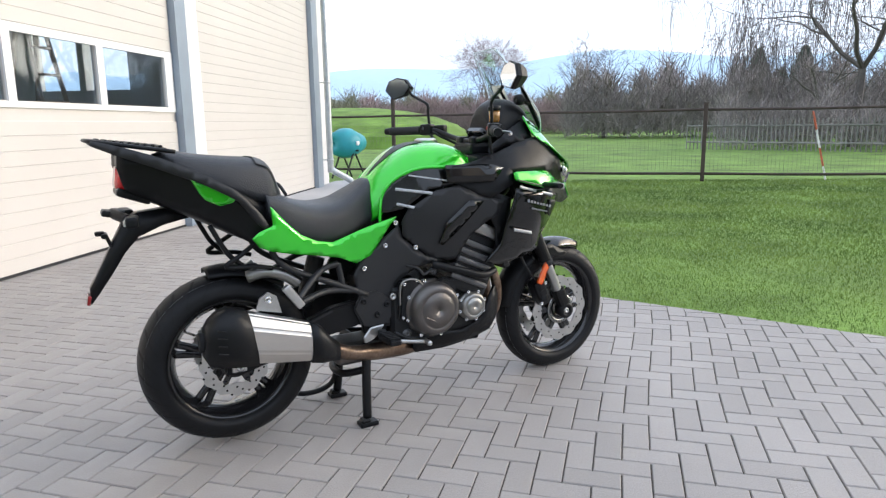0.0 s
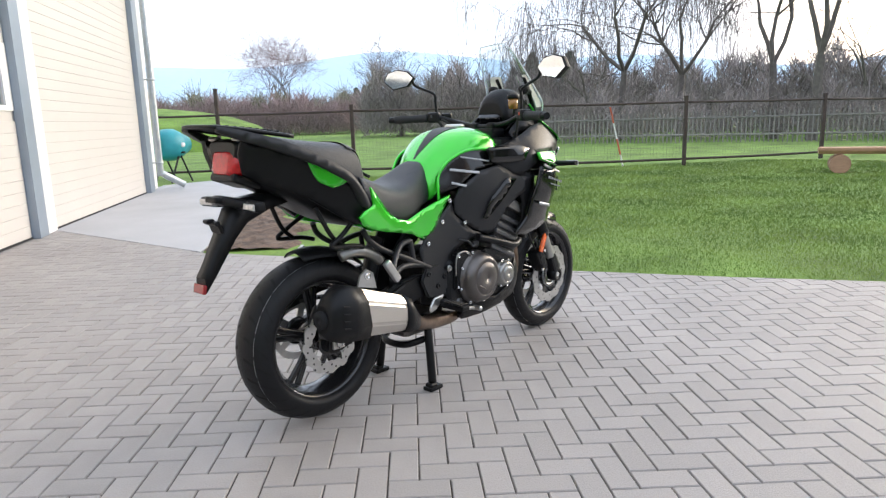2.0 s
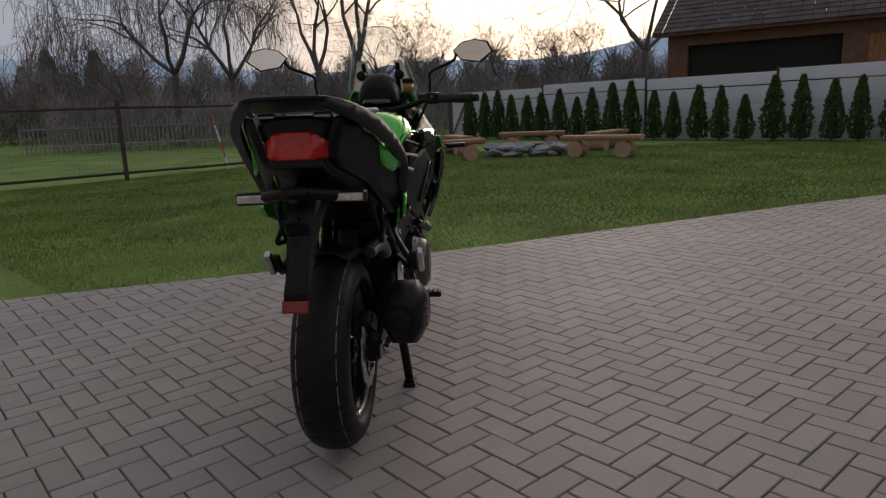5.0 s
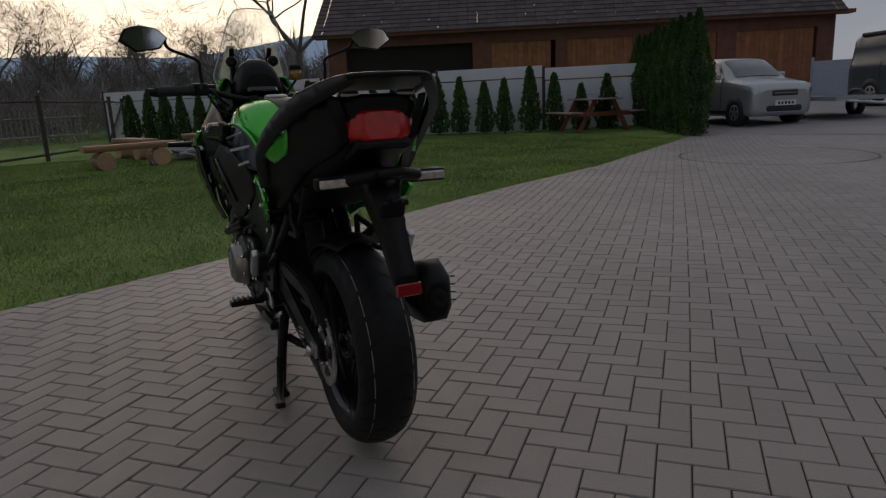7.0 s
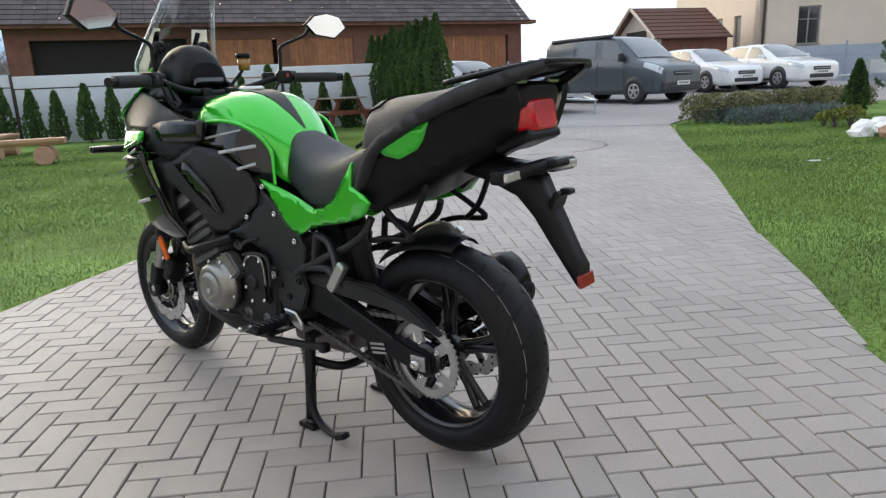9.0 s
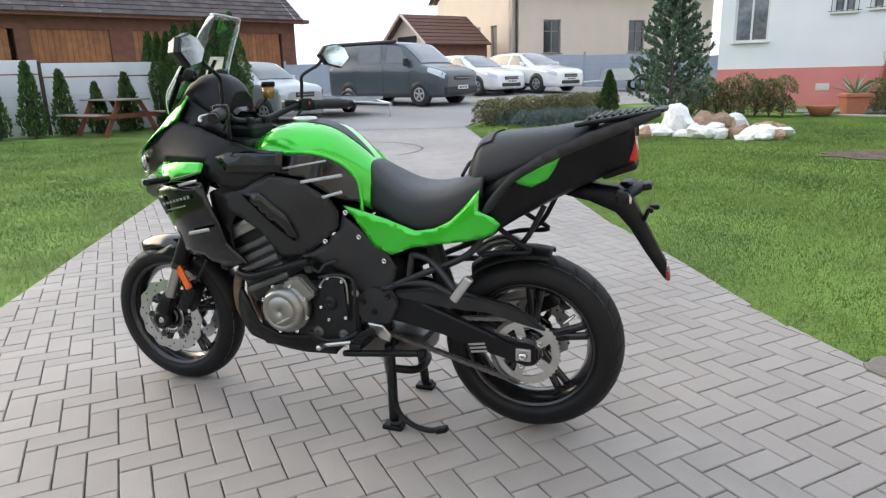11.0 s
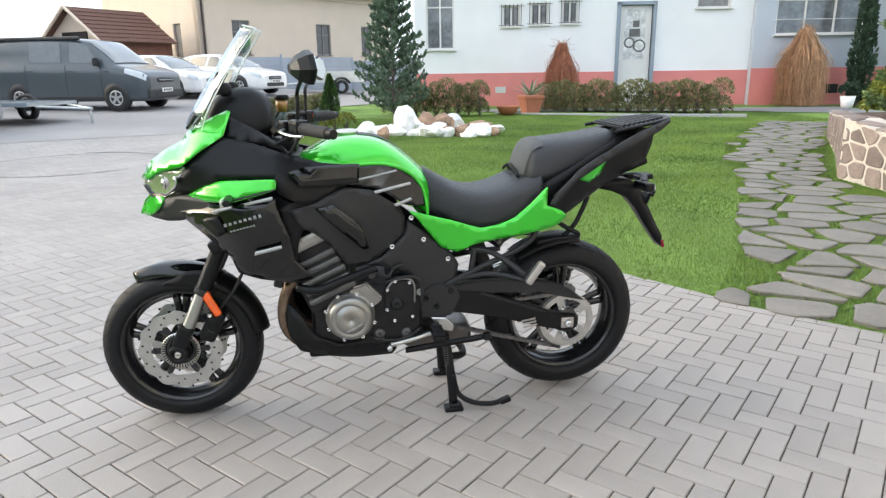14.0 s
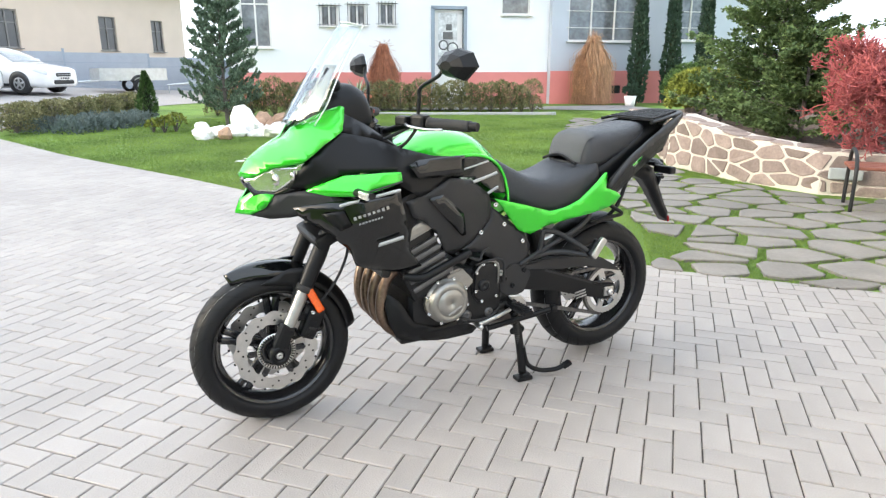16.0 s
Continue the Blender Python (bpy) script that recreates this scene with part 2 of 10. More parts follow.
def wall_with_openings(bm, length, height, thick, holes):
    """A wall along x from 0, its face at y = 0 and its body behind (y > 0), with holes (x0, x1, z0, z1) cut through."""
    xs = sorted({0, length, *[h[0] for h in holes], *[h[1] for h in holes]})
    zs = sorted({0, height, *[h[2] for h in holes], *[h[3] for h in holes]})
    solid = lambda i, j: 0 <= i < len(xs) - 1 and 0 <= j < len(zs) - 1 and not any(
        h[0] <= (xs[i] + xs[i + 1]) / 2 <= h[1] and h[2] <= (zs[j] + zs[j + 1]) / 2 <= h[3] for h in holes)
    quad = lambda *p: bm.faces.new([bm.verts.new(v) for v in p])
    for i in range(len(xs) - 1):
        for j in range(len(zs) - 1):
            if not solid(i, j):
                continue
            x0, x1, z0, z1 = xs[i], xs[i + 1], zs[j], zs[j + 1]
            quad((x0, 0, z0), (x1, 0, z0), (x1, 0, z1), (x0, 0, z1))
            quad((x0, thick, z0), (x0, thick, z1), (x1, thick, z1), (x1, thick, z0))
            if not solid(i - 1, j):
                quad((x0, 0, z0), (x0, 0, z1), (x0, thick, z1), (x0, thick, z0))
            if not solid(i + 1, j):
                quad((x1, 0, z0), (x1, thick, z0), (x1, thick, z1), (x1, 0, z1))
            if not solid(i, j + 1):
                quad((x0, 0, z1), (x1, 0, z1), (x1, thick, z1), (x0, thick, z1))
            if not solid(i, j - 1):
                quad((x0, 0, z0), (x0, thick, z0), (x1, thick, z0), (x1, 0, z0))
    bmesh.ops.remove_doubles(bm, verts=bm.verts, dist=1e-4)
    return bm


def loft(bm, rings):
    """Joins rings of equal length of points into a closed skin."""
    vs = [[bm.verts.new(p) for p in r] for r in rings]
    n = len(vs[0])
    for a, b in zip(vs, vs[1:]):
        for i in range(n):
            f = bm.faces.new((a[i], a[(i + 1) % n], b[(i + 1) % n], b[i]))
            f.smooth = True
    bm.faces.new(vs[0][::-1]); bm.faces.new(vs[-1])
    bmesh.ops.recalc_face_normals(bm, faces=bm.faces)
    return bm


def inside(poly, x, y):
    """Which of the places (arrays x, y) lie in the polygon."""
    r = np.zeros(np.shape(x), bool)
    for (x0, y0), (x1, y1) in zip(poly, poly[1:] + poly[:1]):
        if y0 != y1:
            r ^= ((y0 > y) != (y1 > y)) & (x < (x1 - x0) * (y - y0) / (y1 - y0) + x0)
    return r


def soup(name, verts, size, mat, smooth=False):
    """One mesh from loose faces: verts is an array (faces, size, 3)."""
    n = len(verts)
    me = bpy.data.meshes.new(name)
    me.vertices.add(n * size)
    me.vertices.foreach_set("co", np.ascontiguousarray(verts, np.float32).ravel())
    me.loops.add(n * size)
    me.loops.foreach_set("vertex_index", np.arange(n * size, dtype=np.int32))
    me.polygons.add(n)
    me.polygons.foreach_set("loop_start", np.arange(0, n * size, size, dtype=np.int32))
    me.update(calc_edges=True)
    me.materials.append(mat)
    return new(name, me)


def rise(x, y):
    """The ground is level round the yard and climbs gently towards the houses and the car park."""
    x, y = np.asarray(x), np.asarray(y)
    k = np.clip((x + 1.5) / 6, 0, 1)
    return 0.034 * np.clip(-y - 9.5, 0, 25) * k + 0.018 * np.clip(-y - 12, 0, 40) * (1 - k)


# ---- ground ----
YARD = [(-3.6, 0.35), (1.10, 6.55), (1.45, 3.66), (2.07, 2.23), (2.62, 0.80), (3.29, -0.60), (4.00, -1.95), (4.90, -3.65), (5.85, -5.70), (8.55, -10.1), (8.9, -11.0),
        (4.00, -12.35), (3.50, -11.33), (1.22, -6.34), (0.08, -3.59), (-0.52, -2.39), (-0.96, -1.40), (-1.43, -0.64), (-2.0, 0.0), (-2.9, 0.2)]
CARPARK = [(8.9, -10.90), (13.5, -13.4), (24, -22.0), (12, -40), (-12, -44), (-3, -24.0), (3.0, -17.0), (4.05, -13.2), (4.00, -12.25)]
APRON = [(1.10, 6.55), (4.6, 11.1), (7.9, 11.3), (1.45, 3.66)]
gx = np.concatenate([-np.geomspace(3000, 30, 18), np.linspace(-26, 34, 46), np.geomspace(38, 3000, 18)])
gy = np.concatenate([-np.geomspace(3000, 50, 18), np.linspace(-46, 34, 60), np.geomspace(38, 3000, 18)])
bm = bmesh.new()
grid = [[bm.verts.new((x, y, float(rise(x, y)) - 0.014)) for y in gy] for x in gx]
for i in range(len(gx) - 1):
    for j in range(len(gy) - 1):
        bm.faces.new((grid[i][j], grid[i + 1][j], grid[i + 1][j + 1], grid[i][j + 1]))
smooth_all(bm)
tagged(part("ground", bm, grass_soil), "green lawn and meadow ground reaching the horizon", "ground", kind="structure")

bm = bmesh.new()
ys_, st_ = {}, 0.125
for i in range(-30, 74):
    for j in range(-100, 54):
        c4 = [(i, j), (i + 1, j), (i + 1, j + 1), (i, j + 1)]
        if inside(YARD, np.array([p * st_ for p, q in c4]), np.array([q * st_ for p, q in c4])).all():
            for c in c4:
                if c not in ys_:
                    ys_[c] = bm.verts.new((c[0] * st_, c[1] * st_, float(rise(c[0] * st_, c[1] * st_)) - 0.007))
            bm.faces.new([ys_[c] for c in c4])
yard = tagged(part("pavement", bm, joint_mat), "driveway of grey concrete blocks in herringbone pattern", "pavement", kind="structure")
bm = bmesh.new()
prism(bm, APRON, -0.05, 0.004)
tagged(part("pavement_apron", bm, concrete_mat), "pale concrete strip beside the garage", "pavement", kind="structure")
bm = bmesh.new()
vs = [bm.verts.new((x, y, float(rise(x, y)) + 0.004)) for x, y in CARPARK]
bm.faces.new(vs)
bmesh.ops.triangulate(bm, faces=bm.faces)
bmesh.ops.subdivide_edges(bm, edges=bm.edges, cuts=7, use_grid_fill=True)
for v in bm.verts:
    v.co.z = float(rise(v.co.x, v.co.y)) + 0.004
asphalt = material("worn grey paving", (0.30, 0.285, 0.28), 0.85, var=0.15, scale=0.5, bump=0.4, fine=60, stain=0.4, stain_col=(0.19, 0.18, 0.175))
tagged(part("road", bm, asphalt), "worn grey parking area before the houses", "road", kind="structure")
rng = random.Random(4)
bm = bmesh.new()
rows = []
for i in range(85):
    t = i / 84
    wide = 0.72 + 0.16 * math.sin(t * 19) + 0.10 * math.sin(t * 47 + 1) + rng.uniform(-0.06, 0.06)
    row = []
    for j in range(13):
        u = j / 12
        lump = (rng.uniform(-0.006, 0.016) + 0.010 * math.sin(i * 0.9 + j * 1.7)) * (0 < j < 12)
        row.append(bm.verts.new((1.47 + 6.4 * t + 0.76 * wide * u, 3.66 + 7.58 * t - 0.65 * wide * u, 0.004 + max(lump, -0.004) - 0.022 * (j == 12))))
    rows.append(row)
for a, b in zip(rows, rows[1:]):
    for j in range(12):
        bm.faces.new((a[j], b[j], b[j + 1], a[j + 1]))
bmesh.ops.recalc_face_normals(bm, faces=bm.faces)
if sum(f.normal.z for f in bm.faces) < 0:
    bmesh.ops.reverse_faces(bm, faces=bm.faces)
tagged(part("ground_bare_strip", bm, mud_mat), "strip of bare brown earth beside the concrete", "ground", kind="structure")

# ---- garage: cream sectional doors between blue-grey steel jambs ----
G_AT, G_TURN = (-0.988, 3.713, 0), 52.6



GM = pose(*G_AT, 0, 0, G_TURN)


def set_on(ob, m):
    ob.matrix_basis = m
    return ob


def garage_door(name, s0, s1, height, windows, label):
    e = thing(name, label, "garage door", kind="structure")
    e.matrix_basis = GM
    pitch, z, k = 0.122, 0.02, 0
    while z < height - 0.02:
        z1 = min(z + pitch, height)
        if windows and z1 > 1.33 and z < 2.02:
            z = 2.02 if z < 2.0 else z1
            continue
        bm = bmesh.new()
        prism(bm, [(0.0, z), (0.0, z1), (-0.0112, z1 - 0.001), (-0.014, z1 - 0.005), (-0.014, z + 0.005), (-0.0112, z + 0.001)], s0, s1, "yz")
        part("slat", bm, door_mat, e)
        z, k = z1, k + 1
    bm = bmesh.new()
    box(bm, ((s0 + s1) / 2, 0.025, height / 2), (s1 - s0, 0.04, height) if not windows else (s1 - s0, 0.04, height))
    if not windows:
        part("backing", bm, door_mat, e)
    else:
        bm.free()
        bm = bmesh.new()
        holes = [(a, b, 1.40, 1.95) for a, b in windows]
        wall_with_openings(bm, s1 - s0, height, 0.04, [(a - s0, b - s0, c, d) for a, b, c, d in holes])
        for v in bm.verts:
            v.co.x += s0
        part("backing", bm, door_mat, e)
        bm = bmesh.new()
        wall_with_openings(bm, s1 - s0, 0.67, 0.02, [(a - s0, b - s0, 0.05, 0.60) for a, b in windows])
        for v in bm.verts:
            v.co += Vector((s0, -0.02, 1.345))
        part("window_frame", bm, white_paint, e, "white frame round the glazed strip")
        for a, b in windows:
            bm = bmesh.new()
            box(bm, ((a + b) / 2, 0.02, 1.675), (b - a + 0.02, 0.006, 0.57))
            p = part("pane", bm, pane_mat, e)
    bm = bmesh.new()
    box(bm, ((s0 + s1) / 2, -0.010, 0.012), (s1 - s0, 0.03, 0.022))
    part("seal", bm, rubber, e, "black rubber seal on the floor")
    return e


rubber = material("black rubber", (0.018, 0.018, 0.019), 0.75, var=0.25, scale=10, bump=0.15, fine=200)
DOOR1, DOOR2 = (-4.0, 2.83), (3.43, 7.66)
garage_door("door_1", *DOOR1, 3.2, [(-2.95, -1.93), (-1.83, -0.81), (-0.72, 0.31), (0.40, 1.47), (1.57, 2.67)], "cream sectional garage door with a strip of dark windows")
garage_door("door_2", *DOOR2, 3.45, [], "closed cream sectional garage door with fine ribs")
bm = bmesh.new()
wall_with_openings(bm, 15.5, 4.3, 0.25, [(1.0, 8.84, 0, 3.2), (8.92, 13.2, 0, 3.45)])
for v in bm.verts:
    v.co.x -= 5.5 if v.co.x < 14 else 5.5 + 1.3
    v.co.y += 0.02
garage = part("wall_garage", bm, white_paint)
garage.matrix_basis = GM
tagged(garage, "white rendered front wall of the garage", "wall", kind="structure")
bm = bmesh.new()
box(bm, (1.6, 4.5, 4.38), (14.6, 9.6, 0.16))
roof = set_on(part("roof_garage", bm, steel_grey), GM)
tagged(roof, "flat grey garage roof", "roof", kind="structure")
bm = bmesh.new()
for c, s in (((8.6, 4.5, 0.98), (0.25, 8.6, 1.96)), ((8.6, 4.5, 4.0), (0.25, 8.6, 0.6)), ((8.6, 2.15, 2.83), (0.25, 3.9, 1.74)), ((8.6, 5.15, 2.83), (0.25, 0.14, 1.74)), ((8.6, 7.5, 2.83), (0.25, 2.6, 1.74)),
             ((-5.4, 4.5, 2.15), (0.25, 8.6, 4.3))):
    box(bm, c, s)
tagged(set_on(part("wall_garage_side", bm, white_paint), GM), "white side walls of the garage", "wall", kind="structure")
bm = bmesh.new()
wall_with_openings(bm, 13.9, 4.3, 0.25, [(1.2, 3.4, 0.9, 2.6), (4.0, 6.2, 0.9, 2.6), (6.8, 9.0, 0.9, 2.6), (9.6, 12.2, 0.9, 2.6)])
for v in bm.verts:
    v.co += Vector((-5.3, 8.6, 0))
tagged(set_on(part("wall_garage_rear", bm, white_paint), GM), "rear wall of the garage with window openings", "wall", kind="structure")
bm = bmesh.new()
box(bm, (1.6, 4.4, -0.02), (13.8, 8.5, 0.05))
tagged(set_on(part("floor_garage", bm, concrete_mat), GM), "grey concrete floor inside the garage", "floor", kind="structure")
for nm, s0, s1, h in (("jamb_1", 2.84, 3.10, 4.25), ("jamb_2", 7.67, 8.02, 4.25)):
    bm = bmesh.new()
    box(bm, ((s0 + s1) / 2, -0.045, h / 2), (s1 - s0, 0.09, h), bevel=0.006)
    box(bm, (s0 + 0.012, -0.092, h / 2), (0.024, 0.012, h))
    tagged(set_on(part("trim_" + nm, bm, steel_grey), GM), "blue-grey steel jamb beside a garage door", "door frame", kind="structure")
bm = bmesh.new()
box(bm, (3.265, -0.03, 2.1), (0.32, 0.06, 4.2), bevel=0.005)
tagged(set_on(part("trim_pier", bm, white_paint), GM), "narrow white pier between the two garage doors", "pier", kind="structure")
pipe = thing("downspout", "galvanised round downspout at the garage corner", "downspout")
pipe.matrix_basis = GM
bm = bmesh.new()
tube(bm, [(8.32, -0.14, 4.2), (8.32, -0.14, 2.2), (8.32, -0.14, 0.42), (8.34, -0.17, 0.30), (8.50, -0.40, 0.13), (8.55, -0.50, 0.06)], 0.062, 14)
part("pipe", bm, zinc_mat, pipe)
for z in (0.5, 2.0, 3.6):
    bm = bmesh.new()
    lathe(bm, [(0.063, -0.02), (0.071, -0.02), (0.071, 0.02), (0.063, 0.02)], "z", (8.32, -0.14, z), 18)
    box(bm, (8.32, -0.05, z), (0.02, 0.12, 0.02))
    part("bracket", bm, zinc_mat, pipe)


# step ladder inside the garage, seen through the door's windows
ladder_mat = material("pale ladder wood", (0.50, 0.42, 0.33), 0.6, var=0.15, scale=8, bump=0.1, fine=60)
lad = thing("step_ladder", "pale wooden step ladder standing open inside the garage", "ladder")
lad.matrix_basis = GM @ Matrix.Translation((2.42, 1.35, 0.005))
for y0, y1, nm in ((-0.42, -0.04, "front"), (0.42, 0.04, "rear")):
    for s in (-1, 1):
        bm = bmesh.new()
        d0, d1 = Vector((s * 0.30, y0, 0)), Vector((s * 0.14 - 0.06, y1, 2.35))
        rod(bm, d0, d1, 0.026, seg=6)
        part("rail", bm, ladder_mat, lad)
for k in range(7):
    f = (k + 1) / 8
    w_ = 0.30 + (0.14 - 0.30) * f
    bm = bmesh.new()
    box(bm, (-0.06 * f, -0.42 + 0.38 * f, 2.35 * f), (2 * w_, 0.07, 0.025), None, 0.004)
    part("step", bm, ladder_mat, lad)
# ---- motorcycle: x runs to its front, y to its left, the rear axle stands over the origin ----
from mathutils import geometry

lime = material("lime green metallic paint", (0.040, 0.56, 0.012), 0.20, metal=0.35, var=0.06, scale=9, fine=400, coat=0.9, spec=0.6)
gloss_black = material("gloss black paint", (0.004, 0.0045, 0.005), 0.12, var=0.2, scale=4, coat=0.35, spec=0.4)
satin_black = material("satin black plastic", (0.0060, 0.0064, 0.0076), 0.38, var=0.2, scale=9, bump=0.10, fine=420, spec=0.24)
matte_grey = material("dark grey plastic", (0.018, 0.0185, 0.0205), 0.46, var=0.12, scale=9, bump=0.1, fine=420, spec=0.4)
seat_mat = material("black seat vinyl", (0.020, 0.0215, 0.026), 0.42, var=0.2, scale=7, bump=0.35, fine=330, spec=0.5)
seat_grey = material("grey seat vinyl", (0.065, 0.068, 0.072), 0.6, var=0.12, scale=7, bump=0.35, fine=330)

tyre_mat = material("new tyre rubber", (0.0062, 0.0066, 0.0080), 0.50, var=0.25, scale=14, bump=0.15, fine=260, spec=0.28)
groove_mat = material("tyre groove", (0.006, 0.006, 0.007), 0.9, var=0.2)
wear_line = material("pale mould line", (0.26, 0.27, 0.28), 0.8, var=0.3, scale=40)
rim_mat = material("gloss black alloy", (0.014, 0.014, 0.016), 0.22, metal=0.3, var=0.15, coat=0.5)
disc_mat = material("brushed disc steel", (0.55, 0.55, 0.54), 0.32, metal=1.0, var=0.12, scale=30, fine=300)
chrome = material("bright steel", (0.62, 0.62, 0.62), 0.18, metal=1.0, var=0.08, scale=20)
cast_silver = material("cast silver engine cover", (0.31, 0.305, 0.29), 0.34, metal=0.85, var=0.12, scale=25, bump=0.1, fine=300)
bronze_cover = material("bronze-grey engine cover", (0.13, 0.12, 0.115), 0.36, metal=0.8, var=0.12, scale=25, bump=0.1, fine=300)
barrel_grey = material("grey cast cylinder barrel", (0.115, 0.115, 0.118), 0.40, metal=0.7, var=0.2, scale=25, bump=0.2, fine=300)
cast_black = material("black cast engine", (0.010, 0.0105, 0.012), 0.42, metal=0.4, var=0.3, scale=20, bump=0.3, fine=200)
header_mat = material("heat-tinted header pipe", (0.15, 0.095, 0.068), 0.36, metal=0.9, var=0.35, scale=12, col2=(0.22, 0.165, 0.125))
brushed = material("brushed stainless silencer", (0.60, 0.58, 0.55), 0.30, metal=1.0, var=0.06, scale=5, fine=260, stretch=(0.15, 1, 1))
fork_grey = material("silver anodised fork leg", (0.40, 0.40, 0.39), 0.36, metal=0.9, var=0.08)
stripe_white = material("silver stripe", (0.42, 0.43, 0.44), 0.35, metal=0.3, var=0.05)
mark_grey = material("grey printed mark", (0.30, 0.31, 0.32), 0.4, metal=0.3, var=0.05)
amber = material("orange reflector", (0.80, 0.13, 0.015), 0.15, var=0.15, scale=120, coat=0.6)
red_lens = material("red lamp lens", (0.52, 0.006, 0.010), 0.18, var=0.30, scale=60, coat=0.35)
red_dark = material("dark red reflector", (0.25, 0.010, 0.014), 0.15, var=0.2, scale=90, coat=0.6)
clear_lens = material("clear indicator lens", (0.55, 0.54, 0.52), 0.12, metal=0.3, var=0.35, scale=90, coat=0.6)
lamp_silver = material("headlight reflector", (0.86, 0.87, 0.88), 0.07, metal=0.9, var=0.35, scale=55, bump=0.25, fine=70, coat=0.9)

mirror_mat = material("mirror glass", (0.85, 0.87, 0.88), 0.02, metal=1.0, var=0.01)
fluid_mat = material("amber brake fluid cup", (0.32, 0.16, 0.035), 0.2, var=0.2, coat=0.5)
screen_mat = glass("clear windscreen", (0.88, 0.91, 0.91), 0.0, 0.80)
# clear film on the screen; pale base and cream tint paint in sky light
film_mat = material("pale screen bracket plastic", (0.66, 0.68, 0.68), 0.16, var=0.06, scale=20, coat=0.8)
film_nodes, film_links = film_mat.node_tree.nodes, film_mat.node_tree.links
film_out = [q for q in film_nodes if q.type == "OUTPUT_MATERIAL"][0]
film_face = film_out.inputs["Surface"].links[0].from_socket
film_thru = film_nodes.new("ShaderNodeBsdfTranslucent")
film_thru.inputs["Color"].default_value = (0.86, 0.84, 0.76, 1)
film_mix = film_nodes.new("ShaderNodeMixShader")
film_mix.inputs["Fac"].default_value = 0.75
film_links.new(film_face, film_mix.inputs[1])
film_links.new(film_thru.outputs["BSDF"], film_mix.inputs[2])
film_links.new(film_mix.outputs["Shader"], film_out.inputs["Surface"])

bike = thing("motorcycle", "lime green and black touring motorcycle on its centre stand", "motorcycle")


def chaikin(pts, ratio, closed=True):
    out = []
    n = len(pts)
    for i in range(n if closed else n - 1):
        a, b = np.array(pts[i], float), np.array(pts[(i + 1) % n], float)
        out += [a + (b - a) * ratio, b - (b - a) * ratio]
    return out


def spline_surface(ctrl):
    """A smooth function y(x, z) through the control points (x, z, y)."""
    c = np.array(ctrl, float)
    n = len(c)
    d = np.linalg.norm(c[:, None, :2] - c[None, :, :2], axis=2)
    K = np.where(d > 1e-9, d * d * np.log(d + 1e-12), 0) + np.eye(n) * 1.2e-3
    Pm = np.hstack([np.ones((n, 1)), c[:, :2]])
    A = np.block([[K, Pm], [Pm.T, np.zeros((3, 3))]])
    w = np.linalg.solve(A, np.concatenate([c[:, 2], np.zeros(3)]))

    def f(x, z):
        r = np.hypot(c[:, 0] - x, c[:, 1] - z)
        return float(np.dot(w[:n], np.where(r > 1e-9, r * r * np.log(r + 1e-12), 0)) + w[n] + w[n + 1] * x + w[n + 2] * z)
    return f


def panel_bm(outline, inner=(), thick=0.010, round_=0.05, step=0.028, side=1, lift=0.0):
    """A moulded shell: an outline of (x, z, y) and inner points of the same kind, smoothly filled, with a folded-in edge."""
    f = spline_surface(list(outline) + list(inner))
    edge = chaikin(chaikin([p[:2] for p in outline], round_), 0.25)
    dense = []
    for i, a in enumerate(edge):
        b = edge[(i + 1) % len(edge)]
        k = max(1, int(np.linalg.norm(b - a) / step))
        dense += [a + (b - a) * j / k for j in range(k)]
    poly = [(p[0], p[1]) for p in dense]
    xs, zs = [p[0] for p in poly], [p[1] for p in poly]
    gx_, gz_ = np.meshgrid(np.arange(min(xs), max(xs), step), np.arange(min(zs), max(zs), step))
    gx_, gz_ = gx_.ravel(), gz_.ravel()
    ok = inside(poly, gx_, gz_)
    pe = np.array(poly)
    pts = [(x, z) for x, z in zip(gx_[ok], gz_[ok]) if np.min(np.hypot(pe[:, 0] - x, pe[:, 1] - z)) > step * 0.55]
    n = len(poly)
    vs, _, fs, _, _, _ = geometry.delaunay_2d_cdt([Vector(p) for p in poly + pts], [], [list(range(n))], 1, 1e-6)
    bm = bmesh.new()
    vv = [bm.verts.new((v.x, side * (f(v.x, v.y) + lift), v.y)) for v in vs]
    for q in fs:
        try:
            bm.faces.new([vv[i] for i in q]).smooth = True
        except ValueError:
            pass
    bmesh.ops.recalc_face_normals(bm, faces=bm.faces)
    if sum(g.normal.y * side for g in bm.faces) < 0:
        bmesh.ops.reverse_faces(bm, faces=bm.faces)
    top = list(bm.faces)
    rim_ = [e for e in bm.edges if len(e.link_faces) == 1]
    r = bmesh.ops.extrude_edge_only(bm, edges=rim_)
    nv = [g for g in r["geom"] if isinstance(g, bmesh.types.BMVert)]
    cx_, cz_ = np.mean(xs), np.mean(zs)
    for v in nv:
        v.co.y -= side * thick
        d = Vector((cx_ - v.co.x, 0, cz_ - v.co.z))
        v.co += d.normalized() * min(thick * 0.35, d.length * 0.2)
    return bm


def panels(name, outline, mat, inner=(), thick=0.010, parent=None, label="", round_=0.05, step=0.028, lift=0.0):
    """The same panel on both flanks of the machine."""
    out = []
    for s in (1, -1):
        out.append(part(name, panel_bm(outline, inner, thick, round_, step, s, lift), mat, parent or bike, label))
    return out


